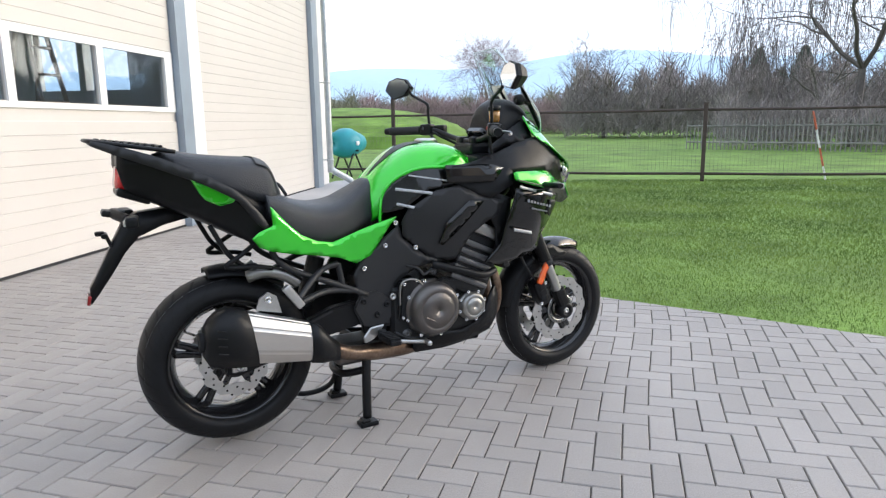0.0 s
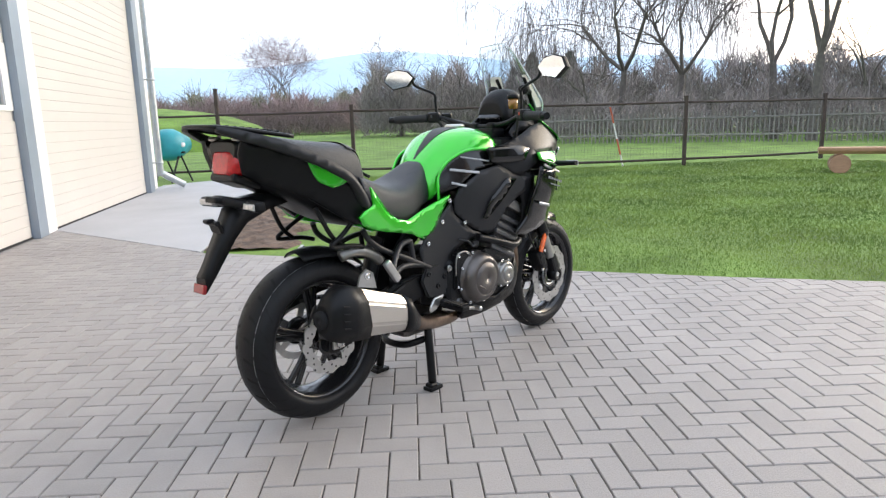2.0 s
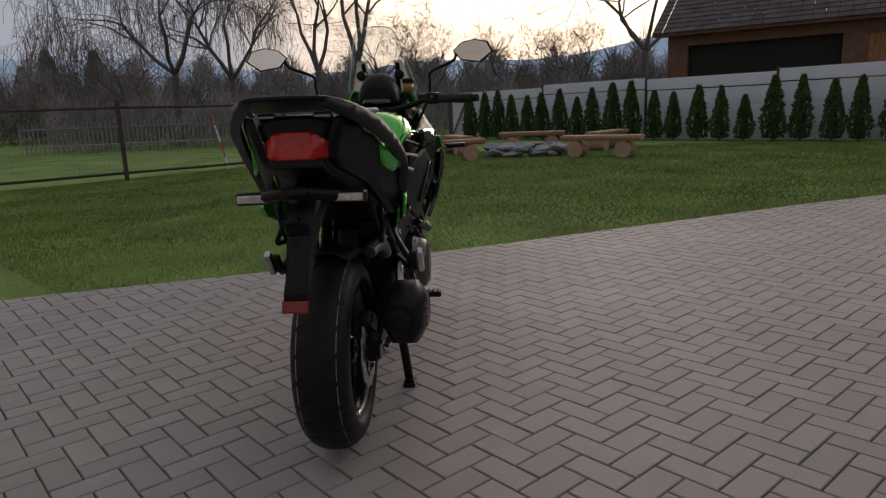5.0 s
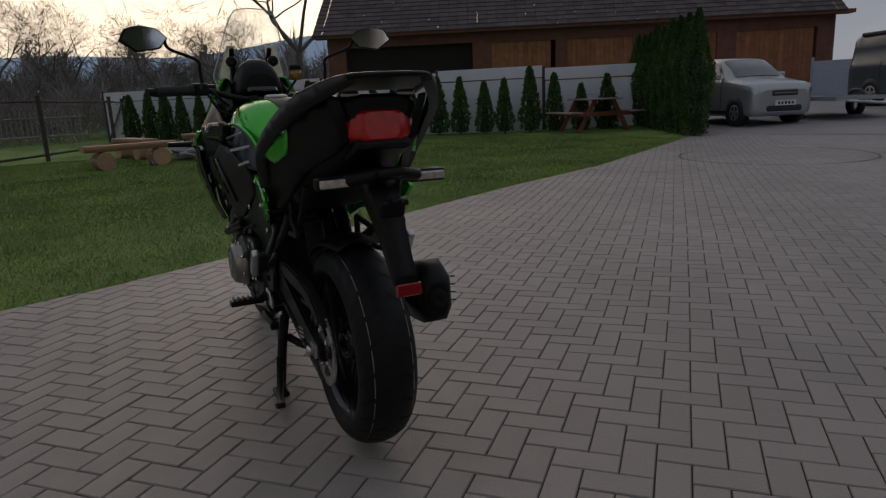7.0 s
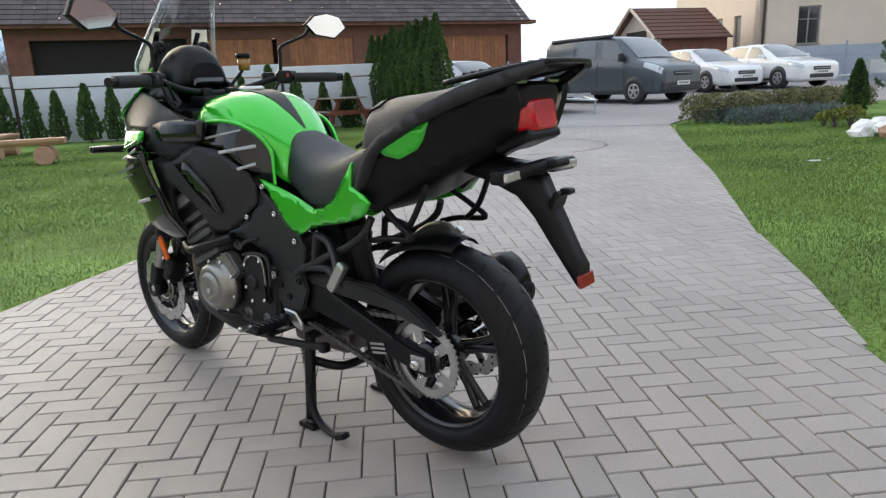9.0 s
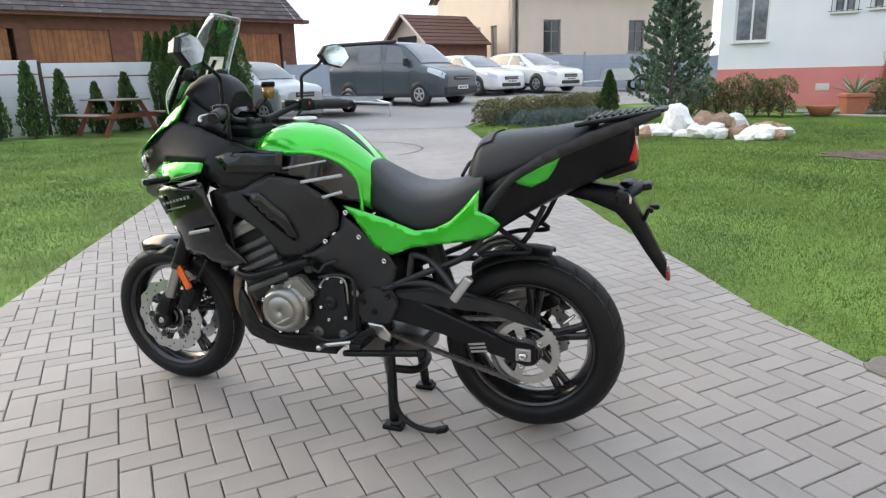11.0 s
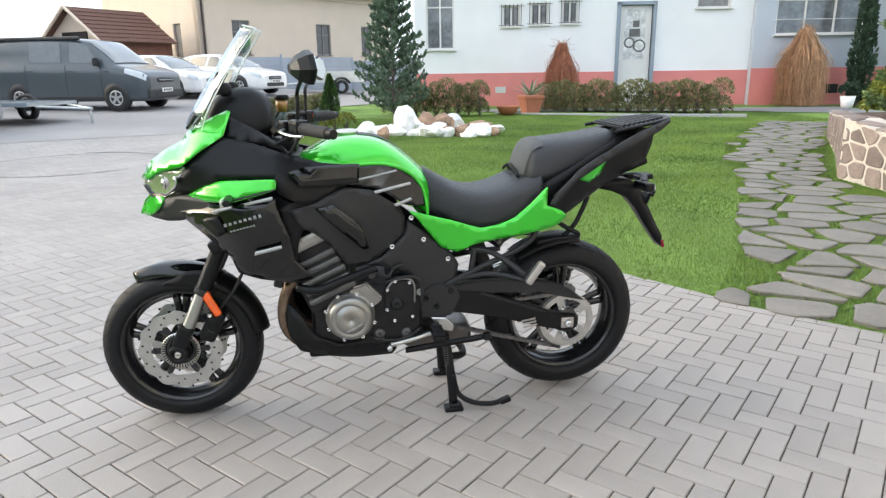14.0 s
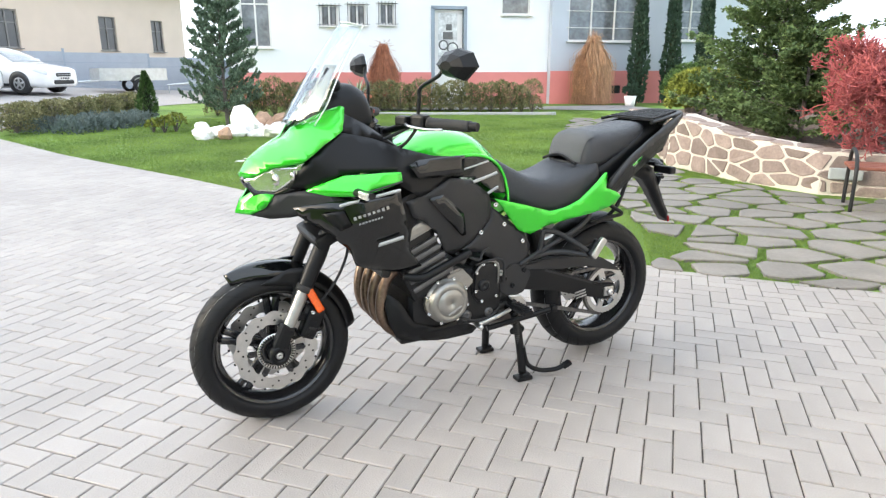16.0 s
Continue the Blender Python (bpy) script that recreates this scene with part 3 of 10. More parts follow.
def body_bm(stations, seg=28, p=0.62, sub=4):
    """A closed body along x: stations (x, lower z, upper z, half width below, half width above)."""
    st = [np.array(s, float) for s in stations]
    fine = []
    for i in range(len(st) - 1):
        p0, p1, p2, p3 = st[max(i - 1, 0)], st[i], st[i + 1], st[min(i + 2, len(st) - 1)]
        for q in range(sub):
            u = q / sub
            fine.append(0.5 * (2 * p1 + (p2 - p0) * u + (2 * p0 - 5 * p1 + 4 * p2 - p3) * u * u + (3 * p1 - p0 - 3 * p2 + p3) * u ** 3))
    fine.append(st[-1])
    rings = []
    for x, zb, zt, wb, wt in fine:
        ring = []
        for k in range(seg):
            a = 2 * math.pi * k / seg
            c, s = math.cos(a), math.sin(a)
            h = math.copysign(abs(s) ** p, s)
            w = wb + (wt - wb) * (h + 1) / 2
            ring.append((x, w * math.copysign(abs(c) ** p, c), (zb + zt) / 2 + (zt - zb) / 2 * h))
        rings.append(ring)
    bm = bmesh.new()
    vs = [[bm.verts.new(q) for q in r] for r in rings]
    for a, b in zip(vs, vs[1:]):
        for i in range(seg):
            bm.faces.new((a[i], a[(i + 1) % seg], b[(i + 1) % seg], b[i])).smooth = True
    bm.faces.new(vs[0][::-1]); bm.faces.new(vs[-1])
    bmesh.ops.recalc_face_normals(bm, faces=bm.faces)
    return bm


def bolt(parent, x, y, z, r=0.009, s=1, mat=None):
    bm = bmesh.new()
    lathe(bm, [(0.0005, s * 0.004), (r * 0.45, s * 0.004), (r * 0.5, s * 0.006), (r * 0.9, s * 0.006), (r, 0.0), (0.0005, 0.0)], "y", (x, y, z), 14)
    return part("bolt", bm, mat or chrome, parent)


# wheels
def wheel(name, x, z, r, half, rim_r, spokes, label):
    bm = bmesh.new()
    prof = []
    for k in range(25):
        a = math.pi * (k / 24) - math.pi / 2
        prof.append((r - (r - rim_r) * 0.86 * (1 - abs(math.cos(a)) ** 0.82), half * math.sin(a) * (1.0 if abs(math.sin(a)) < 0.96 else 0.98)))
    prof += [(rim_r, half * 0.80), (rim_r - 0.004, half * 0.6), (rim_r - 0.004, -half * 0.6), (rim_r, -half * 0.80)]
    lathe(bm, prof, "y", (x, 0, z), 96)
    w = part(name, bm, tyre_mat, bike, label)
    # tread cuts, slanted and alternating
    bm = bmesh.new()
    n = 26
    for k in range(n):
        for s in (1, -1):
            a0 = 2 * math.pi * (k + (0.5 if s > 0 else 0)) / n
            pts = []
            for j in range(7):
                u = j / 6
                q = (0.12 + 0.74 * u) * math.pi / 2
                rr0 = r - (r - rim_r) * 0.86 * (1 - math.cos(q) ** 0.82) + 0.0006
                a = a0 + 0.24 * u ** 1.4
                wd = 0.0062 * (1 - 0.5 * u)
                pts.append([(x + rr0 * math.cos(a + e * wd / r), s * half * math.sin(q), z + rr0 * math.sin(a + e * wd / r)) for e in (-1, 1)])
            vs = [[bm.verts.new(p) for p in pr] for pr in pts]
            for a, b in zip(vs, vs[1:]):
                bm.faces.new((a[0], a[1], b[1], b[0]))
    tagged(part("tread_groove", bm, groove_mat, w), kind="stuff")
    bm = bmesh.new()
    for s in (1, -1):
        q = 0.46 * math.pi / 2
        rr0 = r - (r - rim_r) * 0.86 * (1 - math.cos(q) ** 0.82) + 0.001
        for k in range(120):
            if k % 5 == 4:
                continue
            a, b = 2 * math.pi * k / 120, 2 * math.pi * (k + 1) / 120
            y0, y1 = s * half * math.sin(q) - 0.0012, s * half * math.sin(q) + 0.0012
            bm.faces.new([bm.verts.new(p) for p in ((x + rr0 * math.cos(a), y0, z + rr0 * math.sin(a)), (x + rr0 * math.cos(b), y0, z + rr0 * math.sin(b)), (x + rr0 * math.cos(b), y1, z + rr0 * math.sin(b)), (x + rr0 * math.cos(a), y1, z + rr0 * math.sin(a)))])
    tagged(part("mould_line", bm, wear_line, w), kind="stuff")
    hw = half * 0.80
    bm = bmesh.new()
    lathe(bm, [(rim_r + 0.004, hw), (rim_r + 0.004, hw - 0.010), (rim_r - 0.008, hw - 0.016), (rim_r - 0.026, hw * 0.30), (rim_r - 0.026, -hw * 0.30), (rim_r - 0.008, -hw + 0.016), (rim_r + 0.004, -hw + 0.010), (rim_r + 0.004, -hw),
               (rim_r - 0.006, -hw), (rim_r - 0.014, -hw + 0.016), (rim_r - 0.032, -hw * 0.3), (rim_r - 0.032, hw * 0.3), (rim_r - 0.014, hw - 0.016), (rim_r - 0.006, hw)], "y", (x, 0, z), 72)
    rim = part("rim", bm, rim_mat, w)
    bm = bmesh.new()
    lathe(bm, [(0.012, 0.055), (0.040, 0.055), (0.052, 0.03), (0.052, -0.03), (0.040, -0.055), (0.012, -0.055)], "y", (x, 0, z), 28)
    part("hub", bm, rim_mat, w)
    for k in range(spokes):
        a = 2 * math.pi * k / spokes + 0.35
        bm = bmesh.new()
        for off in (-1, 1):
            p0 = Vector((x + 0.035 * math.cos(a), 0, z + 0.035 * math.sin(a)))
            p1 = Vector((x + (rim_r - 0.028) * math.cos(a + off * 0.10), 0, z + (rim_r - 0.028) * math.sin(a + off * 0.10)))
            tube(bm, [p0, p0.lerp(p1, 0.5), p1], 0.010, 8, [0.015, 0.0088, 0.0095], 1.6)
        part("spoke", bm, rim_mat, w)
    bm = bmesh.new()
    a = 2.5
    rod(bm, (x + (rim_r - 0.04) * math.cos(a), 0.012, z + (rim_r - 0.04) * math.sin(a)), (x + (rim_r - 0.085) * math.cos(a), 0.035, z + (rim_r - 0.085) * math.sin(a)), 0.005)
    part("valve", bm, chrome, w)
    return w


def brake_disc(parent, x, y, z, r, hole=0.62, petals=12, carrier=0.45, name="brake_disc"):
    """A petal-edged, drilled disc on a dark carrier."""
    bm = bmesh.new()
    n = petals * 10
    rings = []
    for h in (-0.0025, 0.0025):
        outer = [bm.verts.new((x + (r + 0.0045 * math.cos(petals * 2 * math.pi * k / n)) * math.cos(2 * math.pi * k / n), y + h, z + (r + 0.0045 * math.cos(petals * 2 * math.pi * k / n)) * math.sin(2 * math.pi * k / n))) for k in range(n)]
        inner = [bm.verts.new((x + (r * hole - 0.003 * math.cos(petals * 2 * math.pi * k / n)) * math.cos(2 * math.pi * k / n), y + h, z + (r * hole - 0.003 * math.cos(petals * 2 * math.pi * k / n)) * math.sin(2 * math.pi * k / n))) for k in range(n)]
        rings.append((outer, inner))
    (o0, i0), (o1, i1) = rings
    for k in range(n):
        j = (k + 1) % n
        bm.faces.new((o0[k], o0[j], i0[j], i0[k])); bm.faces.new((o1[k], i1[k], i1[j], o1[j]))
        bm.faces.new((o0[k], o1[k], o1[j], o0[j])); bm.faces.new((i0[k], i0[j], i1[j], i1[k]))
    bmesh.ops.recalc_face_normals(bm, faces=bm.faces)
    d = part(name, bm, disc_mat, parent)
    bm = bmesh.new()
    for k in range(petals * 3):
        a = 2 * math.pi * k / (petals * 3)
        rr0 = r * (hole + 0.10 + 0.11 * (k % 3))
        for h in (-0.0030, 0.0030):
            bmesh.ops.create_circle(bm, cap_ends=True, segments=8, radius=0.0042, matrix=Matrix.Translation((x + rr0 * math.cos(a), y + h, z + rr0 * math.sin(a))) @ Matrix.Rotation(math.pi / 2, 4, "X"))
    tagged(part("drilled_holes", bm, groove_mat, parent), kind="stuff")
    bm = bmesh.new()
    lathe(bm, [(0.03, -0.004), (r * carrier, -0.004), (r * carrier, 0.004), (0.03, 0.004)], "y", (x, y, z), 36)
    part("disc_carrier", bm, rim_mat, parent)
    for k in range(6):
        a = math.pi * k / 3
        bm = bmesh.new()
        box(bm, (x + r * 0.55 * math.cos(a), y, z + r * 0.55 * math.sin(a)), (r * 0.24, 0.007, 0.022), Euler((0, -a, 0)).to_matrix())
        lathe(bm, [(0.001, -0.006), (0.008, -0.006), (0.008, 0.006), (0.001, 0.006)], "y", (x + r * 0.66 * math.cos(a), y, z + r * 0.66 * math.sin(a)), 10)
        part("disc_arm", bm, rim_mat, parent)
    return d


RX, RZ, FX, FZ = 0.0, 0.330, 1.512, 0.299
rw_ = wheel("rear_wheel", RX, RZ, 0.315, 0.088, 0.224, 5, "black rear wheel with wide new tyre")
fw_ = wheel("front_wheel", FX, FZ, 0.300, 0.061, 0.226, 5, "black front wheel with new tyre")
brake_disc(rw_, RX, -0.098, RZ, 0.122, 0.66)
for s in (1, -1):
    brake_disc(fw_, FX, s * 0.070, FZ, 0.153, 0.70)
    bm = bmesh.new()
    lathe(bm, [(0.055, s * 0.076), (0.072, s * 0.076), (0.072, s * 0.078), (0.055, s * 0.078)], "y", (FX, 0, FZ), 40)
    part("sensor_ring", bm, disc_mat, fw_)
    bm = bmesh.new()
    for k in range(40):
        a = 2 * math.pi * k / 40
        box(bm, (FX + 0.0635 * math.cos(a), s * 0.0785, FZ + 0.0635 * math.sin(a)), (0.012, 0.001, 0.0045), Euler((0, -a, 0)).to_matrix())
    part("ring_slots", bm, groove_mat, fw_)
# rear sprocket and chain
bm = bmesh.new()
n = 43
ov = [[bm.verts.new((RX + (0.118 if k % 2 else 0.111) * math.cos(math.pi * k / n), h, RZ + (0.118 if k % 2 else 0.111) * math.sin(math.pi * k / n))) for k in range(2 * n)] for h in (0.108, 0.114)]
iv = [[bm.verts.new((RX + 0.088 * math.cos(math.pi * k / n), h, RZ + 0.088 * math.sin(math.pi * k / n))) for k in range(2 * n)] for h in (0.108, 0.114)]
for k in range(2 * n):
    j = (k + 1) % (2 * n)
    bm.faces.new((ov[0][k], ov[0][j], ov[1][j], ov[1][k])); bm.faces.new((ov[1][k], ov[1][j], iv[1][j], iv[1][k])); bm.faces.new((ov[0][j], ov[0][k], iv[0][k], iv[0][j])); bm.faces.new((iv[0][k], iv[1][k], iv[1][j], iv[0][j]))
for k in range(5):
    a = 2 * math.pi * k / 5
    box(bm, (RX + 0.068 * math.cos(a), 0.111, RZ + 0.068 * math.sin(a)), (0.06, 0.007, 0.030), Euler((0, -a, 0)).to_matrix())
bmesh.ops.recalc_face_normals(bm, faces=bm.faces)
sp = part("sprocket", bm, disc_mat, rw_)
bm = bmesh.new()
lathe(bm, [(0.012, 0.10), (0.05, 0.10), (0.056, 0.106), (0.050, 0.120), (0.012, 0.122)], "y", (RX, 0, RZ), 28)
part("sprocket_carrier", bm, rim_mat, rw_)
for k in range(5):
    a = 2 * math.pi * k / 5
    bolt(rw_, RX + 0.055 * math.cos(a), 0.115, RZ + 0.055 * math.sin(a), 0.009, 1)
chain_mat = material("dull steel chain", (0.16, 0.155, 0.15), 0.45, metal=0.8, var=0.3, scale=60)
bm = bmesh.new()
path_ = []
for k in range(36):
    a = math.radians(-78 - (k / 35) * -160)
    path_.append((RX + 0.118 * math.cos(a), RZ + 0.118 * math.sin(a)))
lower = [(0.50 - (0.50 - path_[0][0]) * t, 0.345 + (path_[0][1] - 0.345) * t) for t in np.linspace(0, 1, 34)]
upper = [(path_[-1][0] + (0.50 - path_[-1][0]) * t, path_[-1][1] + (0.41 - path_[-1][1]) * t) for t in np.linspace(0, 1, 34)]
loop = lower + path_[1:] + upper[1:]
for i, (a, b) in enumerate(zip(loop, loop[1:])):
    d = Vector((b[0] - a[0], 0, b[1] - a[1]))
    for y in ((0.104, 0.118) if i % 2 else (0.101, 0.121)):
        box(bm, ((a[0] + b[0]) / 2, y, (a[1] + b[1]) / 2), (d.length * 1.25, 0.0025, 0.013), Euler((0, -math.atan2(d.z, d.x), 0)).to_matrix())
    rod(bm, (a[0], 0.100, a[1]), (a[0], 0.122, a[1]), 0.0045, seg=6)
part("chain", bm, chain_mat, bike)

# fork, front brakes, mudguard
TOP = Vector((1.215, 0, 0.93))
LOW = Vector((FX - 0.005, 0, FZ + 0.02))
ax = (TOP - LOW).normalized()
for s in (1, -1):
    y = Vector((0, s * 0.105, 0))
    bm = bmesh.new()
    rod(bm, LOW + ax * 0.24 + y, TOP + ax * 0.14 + y, 0.0285, seg=20)
    part("fork_tube", bm, satin_black, bike)
    bm = bmesh.new()
    rod(bm, LOW + ax * 0.075 + y, LOW + ax * 0.24 + y, 0.0225, seg=20)
    part("fork_leg", bm, fork_grey, bike, "silver fork leg")
    bm = bmesh.new()
    lathe(bm, [(0.018, -0.024), (0.036, -0.024), (0.038, 0.0), (0.036, 0.024), (0.018, 0.024)], "y", (FX, s * 0.105, FZ), 20)
    box(bm, LOW + ax * 0.05 + y + Vector((0.004, 0, 0)), (0.055, 0.05, 0.10), Euler((0, -math.atan2(ax.x, ax.z) * -1, 0)).to_matrix(), 0.014, 2)
    part("axle_clamp", bm, satin_black, bike)
    bm = bmesh.new()
    lathe(bm, [(0.0285, -0.012), (0.031, -0.012), (0.032, 0.012), (0.0285, 0.012)], "z", (0, 0, 0), 20)
    bmesh.ops.transform(bm, matrix=Matrix.Translation(LOW + ax * 0.245 + y) @ ax.to_track_quat("Z", "Y").to_matrix().to_4x4(), verts=bm.verts)
    part("dust_seal", bm, rubber, bike)
    bm = bmesh.new()
    lathe(bm, [(0.004, s * 0.128), (0.012, s * 0.128), (0.014, s * 0.120), (0.014, s * 0.10), (0.004, s * 0.10)], "y", (FX, 0, FZ), 20)
    part("axle_nut", bm, disc_mat, bike)
    # caliper behind the leg
    cm = Matrix.Translation(LOW + ax * 0.095 + Vector((-0.085, s * 0.085, -0.005)))
    bm = bmesh.new()
    box(bm, (0, 0, 0), (0.062, 0.072, 0.125), Euler((0, -0.45, 0)).to_matrix(), 0.016, 2)
    box(bm, (-0.012, s * 0.022, 0.028), (0.04, 0.036, 0.036), Euler((0, -0.45, 0)).to_matrix(), 0.010, 2)
    box(bm, (0.006, s * 0.022, -0.028), (0.04, 0.036, 0.036), Euler((0, -0.45, 0)).to_matrix(), 0.010, 2)
    box(bm, (0.045, s * 0.008, 0.03), (0.05, 0.02, 0.03), None, 0.004)
    bmesh.ops.transform(bm, matrix=cm, verts=bm.verts)
    cal = part("brake_caliper", bm, satin_black, bike)
    for dx, dz in ((0.0, 0.05), (-0.02, -0.045)):
        bolt(cal, cm.translation.x + dx, cm.translation.y + s * 0.042, cm.translation.z + dz, 0.008, s)
    bm = bmesh.new()
    e = Matrix.Translation(LOW + ax * 0.195 + y + Vector((-0.052, s * 0.022, 0.0))) @ Matrix.Rotation(-math.atan2(-ax.x, ax.z) * -1, 4, "Y")
    box(bm, (0, 0, 0), (0.030, 0.012, 0.105), None, 0.010, 3)
    bmesh.ops.transform(bm, matrix=e, verts=bm.verts)
    part("reflector", bm, amber, bike, "orange fork reflector")
    bm = bmesh.new()
    tube(bm, [LOW + ax * 0.10 + Vector((-0.11, s * 0.09, 0.05)), LOW + ax * 0.2 + Vector((-0.14, s * 0.10, 0.05)), LOW + ax * 0.36 + Vector((-0.12, s * 0.105, 0.02)), LOW + ax * 0.5 + Vector((-0.06, s * 0.08, 0.0))], 0.0055, 8)
    part("brake_hose", bm, rubber, bike)
for z_, w_ in ((0.72, 0.05), (1.02, 0.045)):
    bm = bmesh.new()
    c = LOW + ax * ((z_ - LOW.z) / ax.z)
    box(bm, c, (0.09, 0.29, w_), Euler((0, -math.atan2(-ax.x, ax.z) * -1, 0)).to_matrix(), 0.015, 2)
    part("fork_yoke", bm, satin_black, bike)


def guard_bm(x, z, r, half, a0, a1, drop=0.35, n=22, m=10, th=0.004, taper=None):
    """A mudguard: an arched strip round a wheel, its flanks turned down."""
    bm = bmesh.new()
    rows = []
    for i in range(n + 1):
        a = radians(a0 + (a1 - a0) * i / n)
        k = 1.0 if taper is None else taper(i / n)
        row = []
        for j in range(m + 1):
            u = -1 + 2 * j / m
            rr0 = r - drop * half * abs(u) ** 2.2
            row.append(bm.verts.new((x + rr0 * math.cos(a), half * k * u, z + rr0 * math.sin(a))))
        rows.append(row)
    for a, b in zip(rows, rows[1:]):
        for j in range(m):
            bm.faces.new((a[j], a[j + 1], b[j + 1], b[j])).smooth = True
    bmesh.ops.recalc_face_normals(bm, faces=bm.faces)
    bmesh.ops.solidify(bm, geom=bm.faces[:], thickness=th)
    for f in bm.faces:
        f.smooth = True
    return bm


part("front_mudguard", guard_bm(FX, FZ, 0.335, 0.075, 62, 122, 0.55, taper=lambda u: 0.35 + 0.65 * min(1, u * 2.2)), gloss_black, bike, "gloss black front mudguard")
part("mudguard_rear_piece", guard_bm(FX, FZ, 0.328, 0.078, 118, 172, 0.6, taper=lambda u: 1.0 - 0.25 * u), satin_black, bike)
for s in (1, -1):
    bm = bmesh.new()
    panel = [(1.56, 0.560, 0.072), (1.45, 0.615, 0.083), (1.385, 0.615, 0.088), (1.36, 0.58, 0.09), (1.40, 0.50, 0.088), (1.44, 0.44, 0.088), (1.455, 0.47, 0.086), (1.43, 0.55, 0.084), (1.50, 0.556, 0.075)]
    bm.free()
    part("mudguard_stay", panel_bm(panel, (), 0.006, 0.1, 0.025, s), satin_black, bike)

# engine, covers, headers
bm = bmesh.new()
box(bm, (0.80, 0, 0.42), (0.42, 0.34, 0.24), None, 0.035, 3)
box(bm, (0.62, 0, 0.46), (0.20, 0.26, 0.22), None, 0.03, 3)
rot_ = Euler((0, 0.42, 0)).to_matrix()
part("crankcase", bm, cast_black, bike)
bm = bmesh.new()
box(bm, (0.965, 0, 0.60), (0.19, 0.40, 0.26), Euler((0, 0.42, 0)).to_matrix(), 0.02, 2)
cyl_ = part("cylinder_block", bm, cast_black, bike)
for k in range(5):
    bm = bmesh.new()
    c = Vector((0.925, 0, 0.535)) + Vector((math.sin(0.42), 0, math.cos(0.42))) * 0.036 * k
    box(bm, c, (0.185 - 0.006 * k, 0.425 - 0.012 * (k % 2), 0.024), Euler((0, 0.42, 0)).to_matrix(), 0.009, 2)
    part("cylinder_rib", bm, barrel_grey, cyl_)
bm = bmesh.new()
box(bm, Vector((0.925, 0, 0.535)) + Vector((math.sin(0.42), 0, math.cos(0.42))) * 0.215, (0.20, 0.45, 0.05), Euler((0, 0.42, 0)).to_matrix(), 0.016, 2)
part("cam_cover", bm, cast_silver, bike, "silver-grey cam cover")


def round_cover(s, x, y, z, r, depth, mat, name, ribs=3, squash=1.0):
    bm = bmesh.new()
    lathe(bm, [(0.001, s * depth), (r * 0.58, s * depth), (r * 0.62, s * (depth - 0.006)), (r * 0.68, s * (depth - 0.006)), (r * 0.72, s * depth * 0.96), (r * 0.90, s * depth * 0.70), (r * 0.97, s * depth * 0.35), (r, s * 0.004), (r * 1.06, s * 0.002), (r * 1.06, -s * 0.03), (0.001, -s * 0.03)], "y", (0, 0, 0), 40)
    for v in bm.verts:
        v.co.x *= squash
    bmesh.ops.translate(bm, vec=(x, y, z), verts=bm.verts)
    c = part(name, bm, mat, bike)
    for k in range(8):
        a = 2 * math.pi * k / 8 + 0.3
        bolt(c, x + r * 1.07 * math.cos(a) * squash, y + s * 0.001, z + r * 1.07 * math.sin(a), 0.008, s)
    for k in range(ribs):
        bm = bmesh.new()
        a = -0.9 + 0.45 * k
        box(bm, (x + r * 0.45 * math.sin(a), y + s * depth * 0.985, z - r * 0.45 * math.cos(a)), (r * 0.42, 0.005, 0.008), Euler((0, 0.5, 0)).to_matrix(), 0.002)
        part("rib", bm, mat, c)
    return c


round_cover(1, 0.865, 0.205, 0.438, 0.086, 0.042, cast_silver, "generator_cover")
round_cover(-1, 0.765, -0.185, 0.440, 0.112, 0.060, bronze_cover, "clutch_cover", 1)
round_cover(-1, 0.945, -0.195, 0.425, 0.058, 0.030, cast_silver, "timing_cover", 0)
for s in (1, -1):
    bm = bmesh.new()
    prism(bm, [(0.74, 0.50), (0.80, 0.565), (0.87, 0.545), (0.87, 0.50), (0.80, 0.45)], s * 0.16, s * 0.205, "xz")
    bmesh.ops.bevel(bm, geom=bm.edges, offset=0.008, segments=2, affect="EDGES")
    part("upper_cover", bm, cast_silver if s > 0 else cast_black, bike)
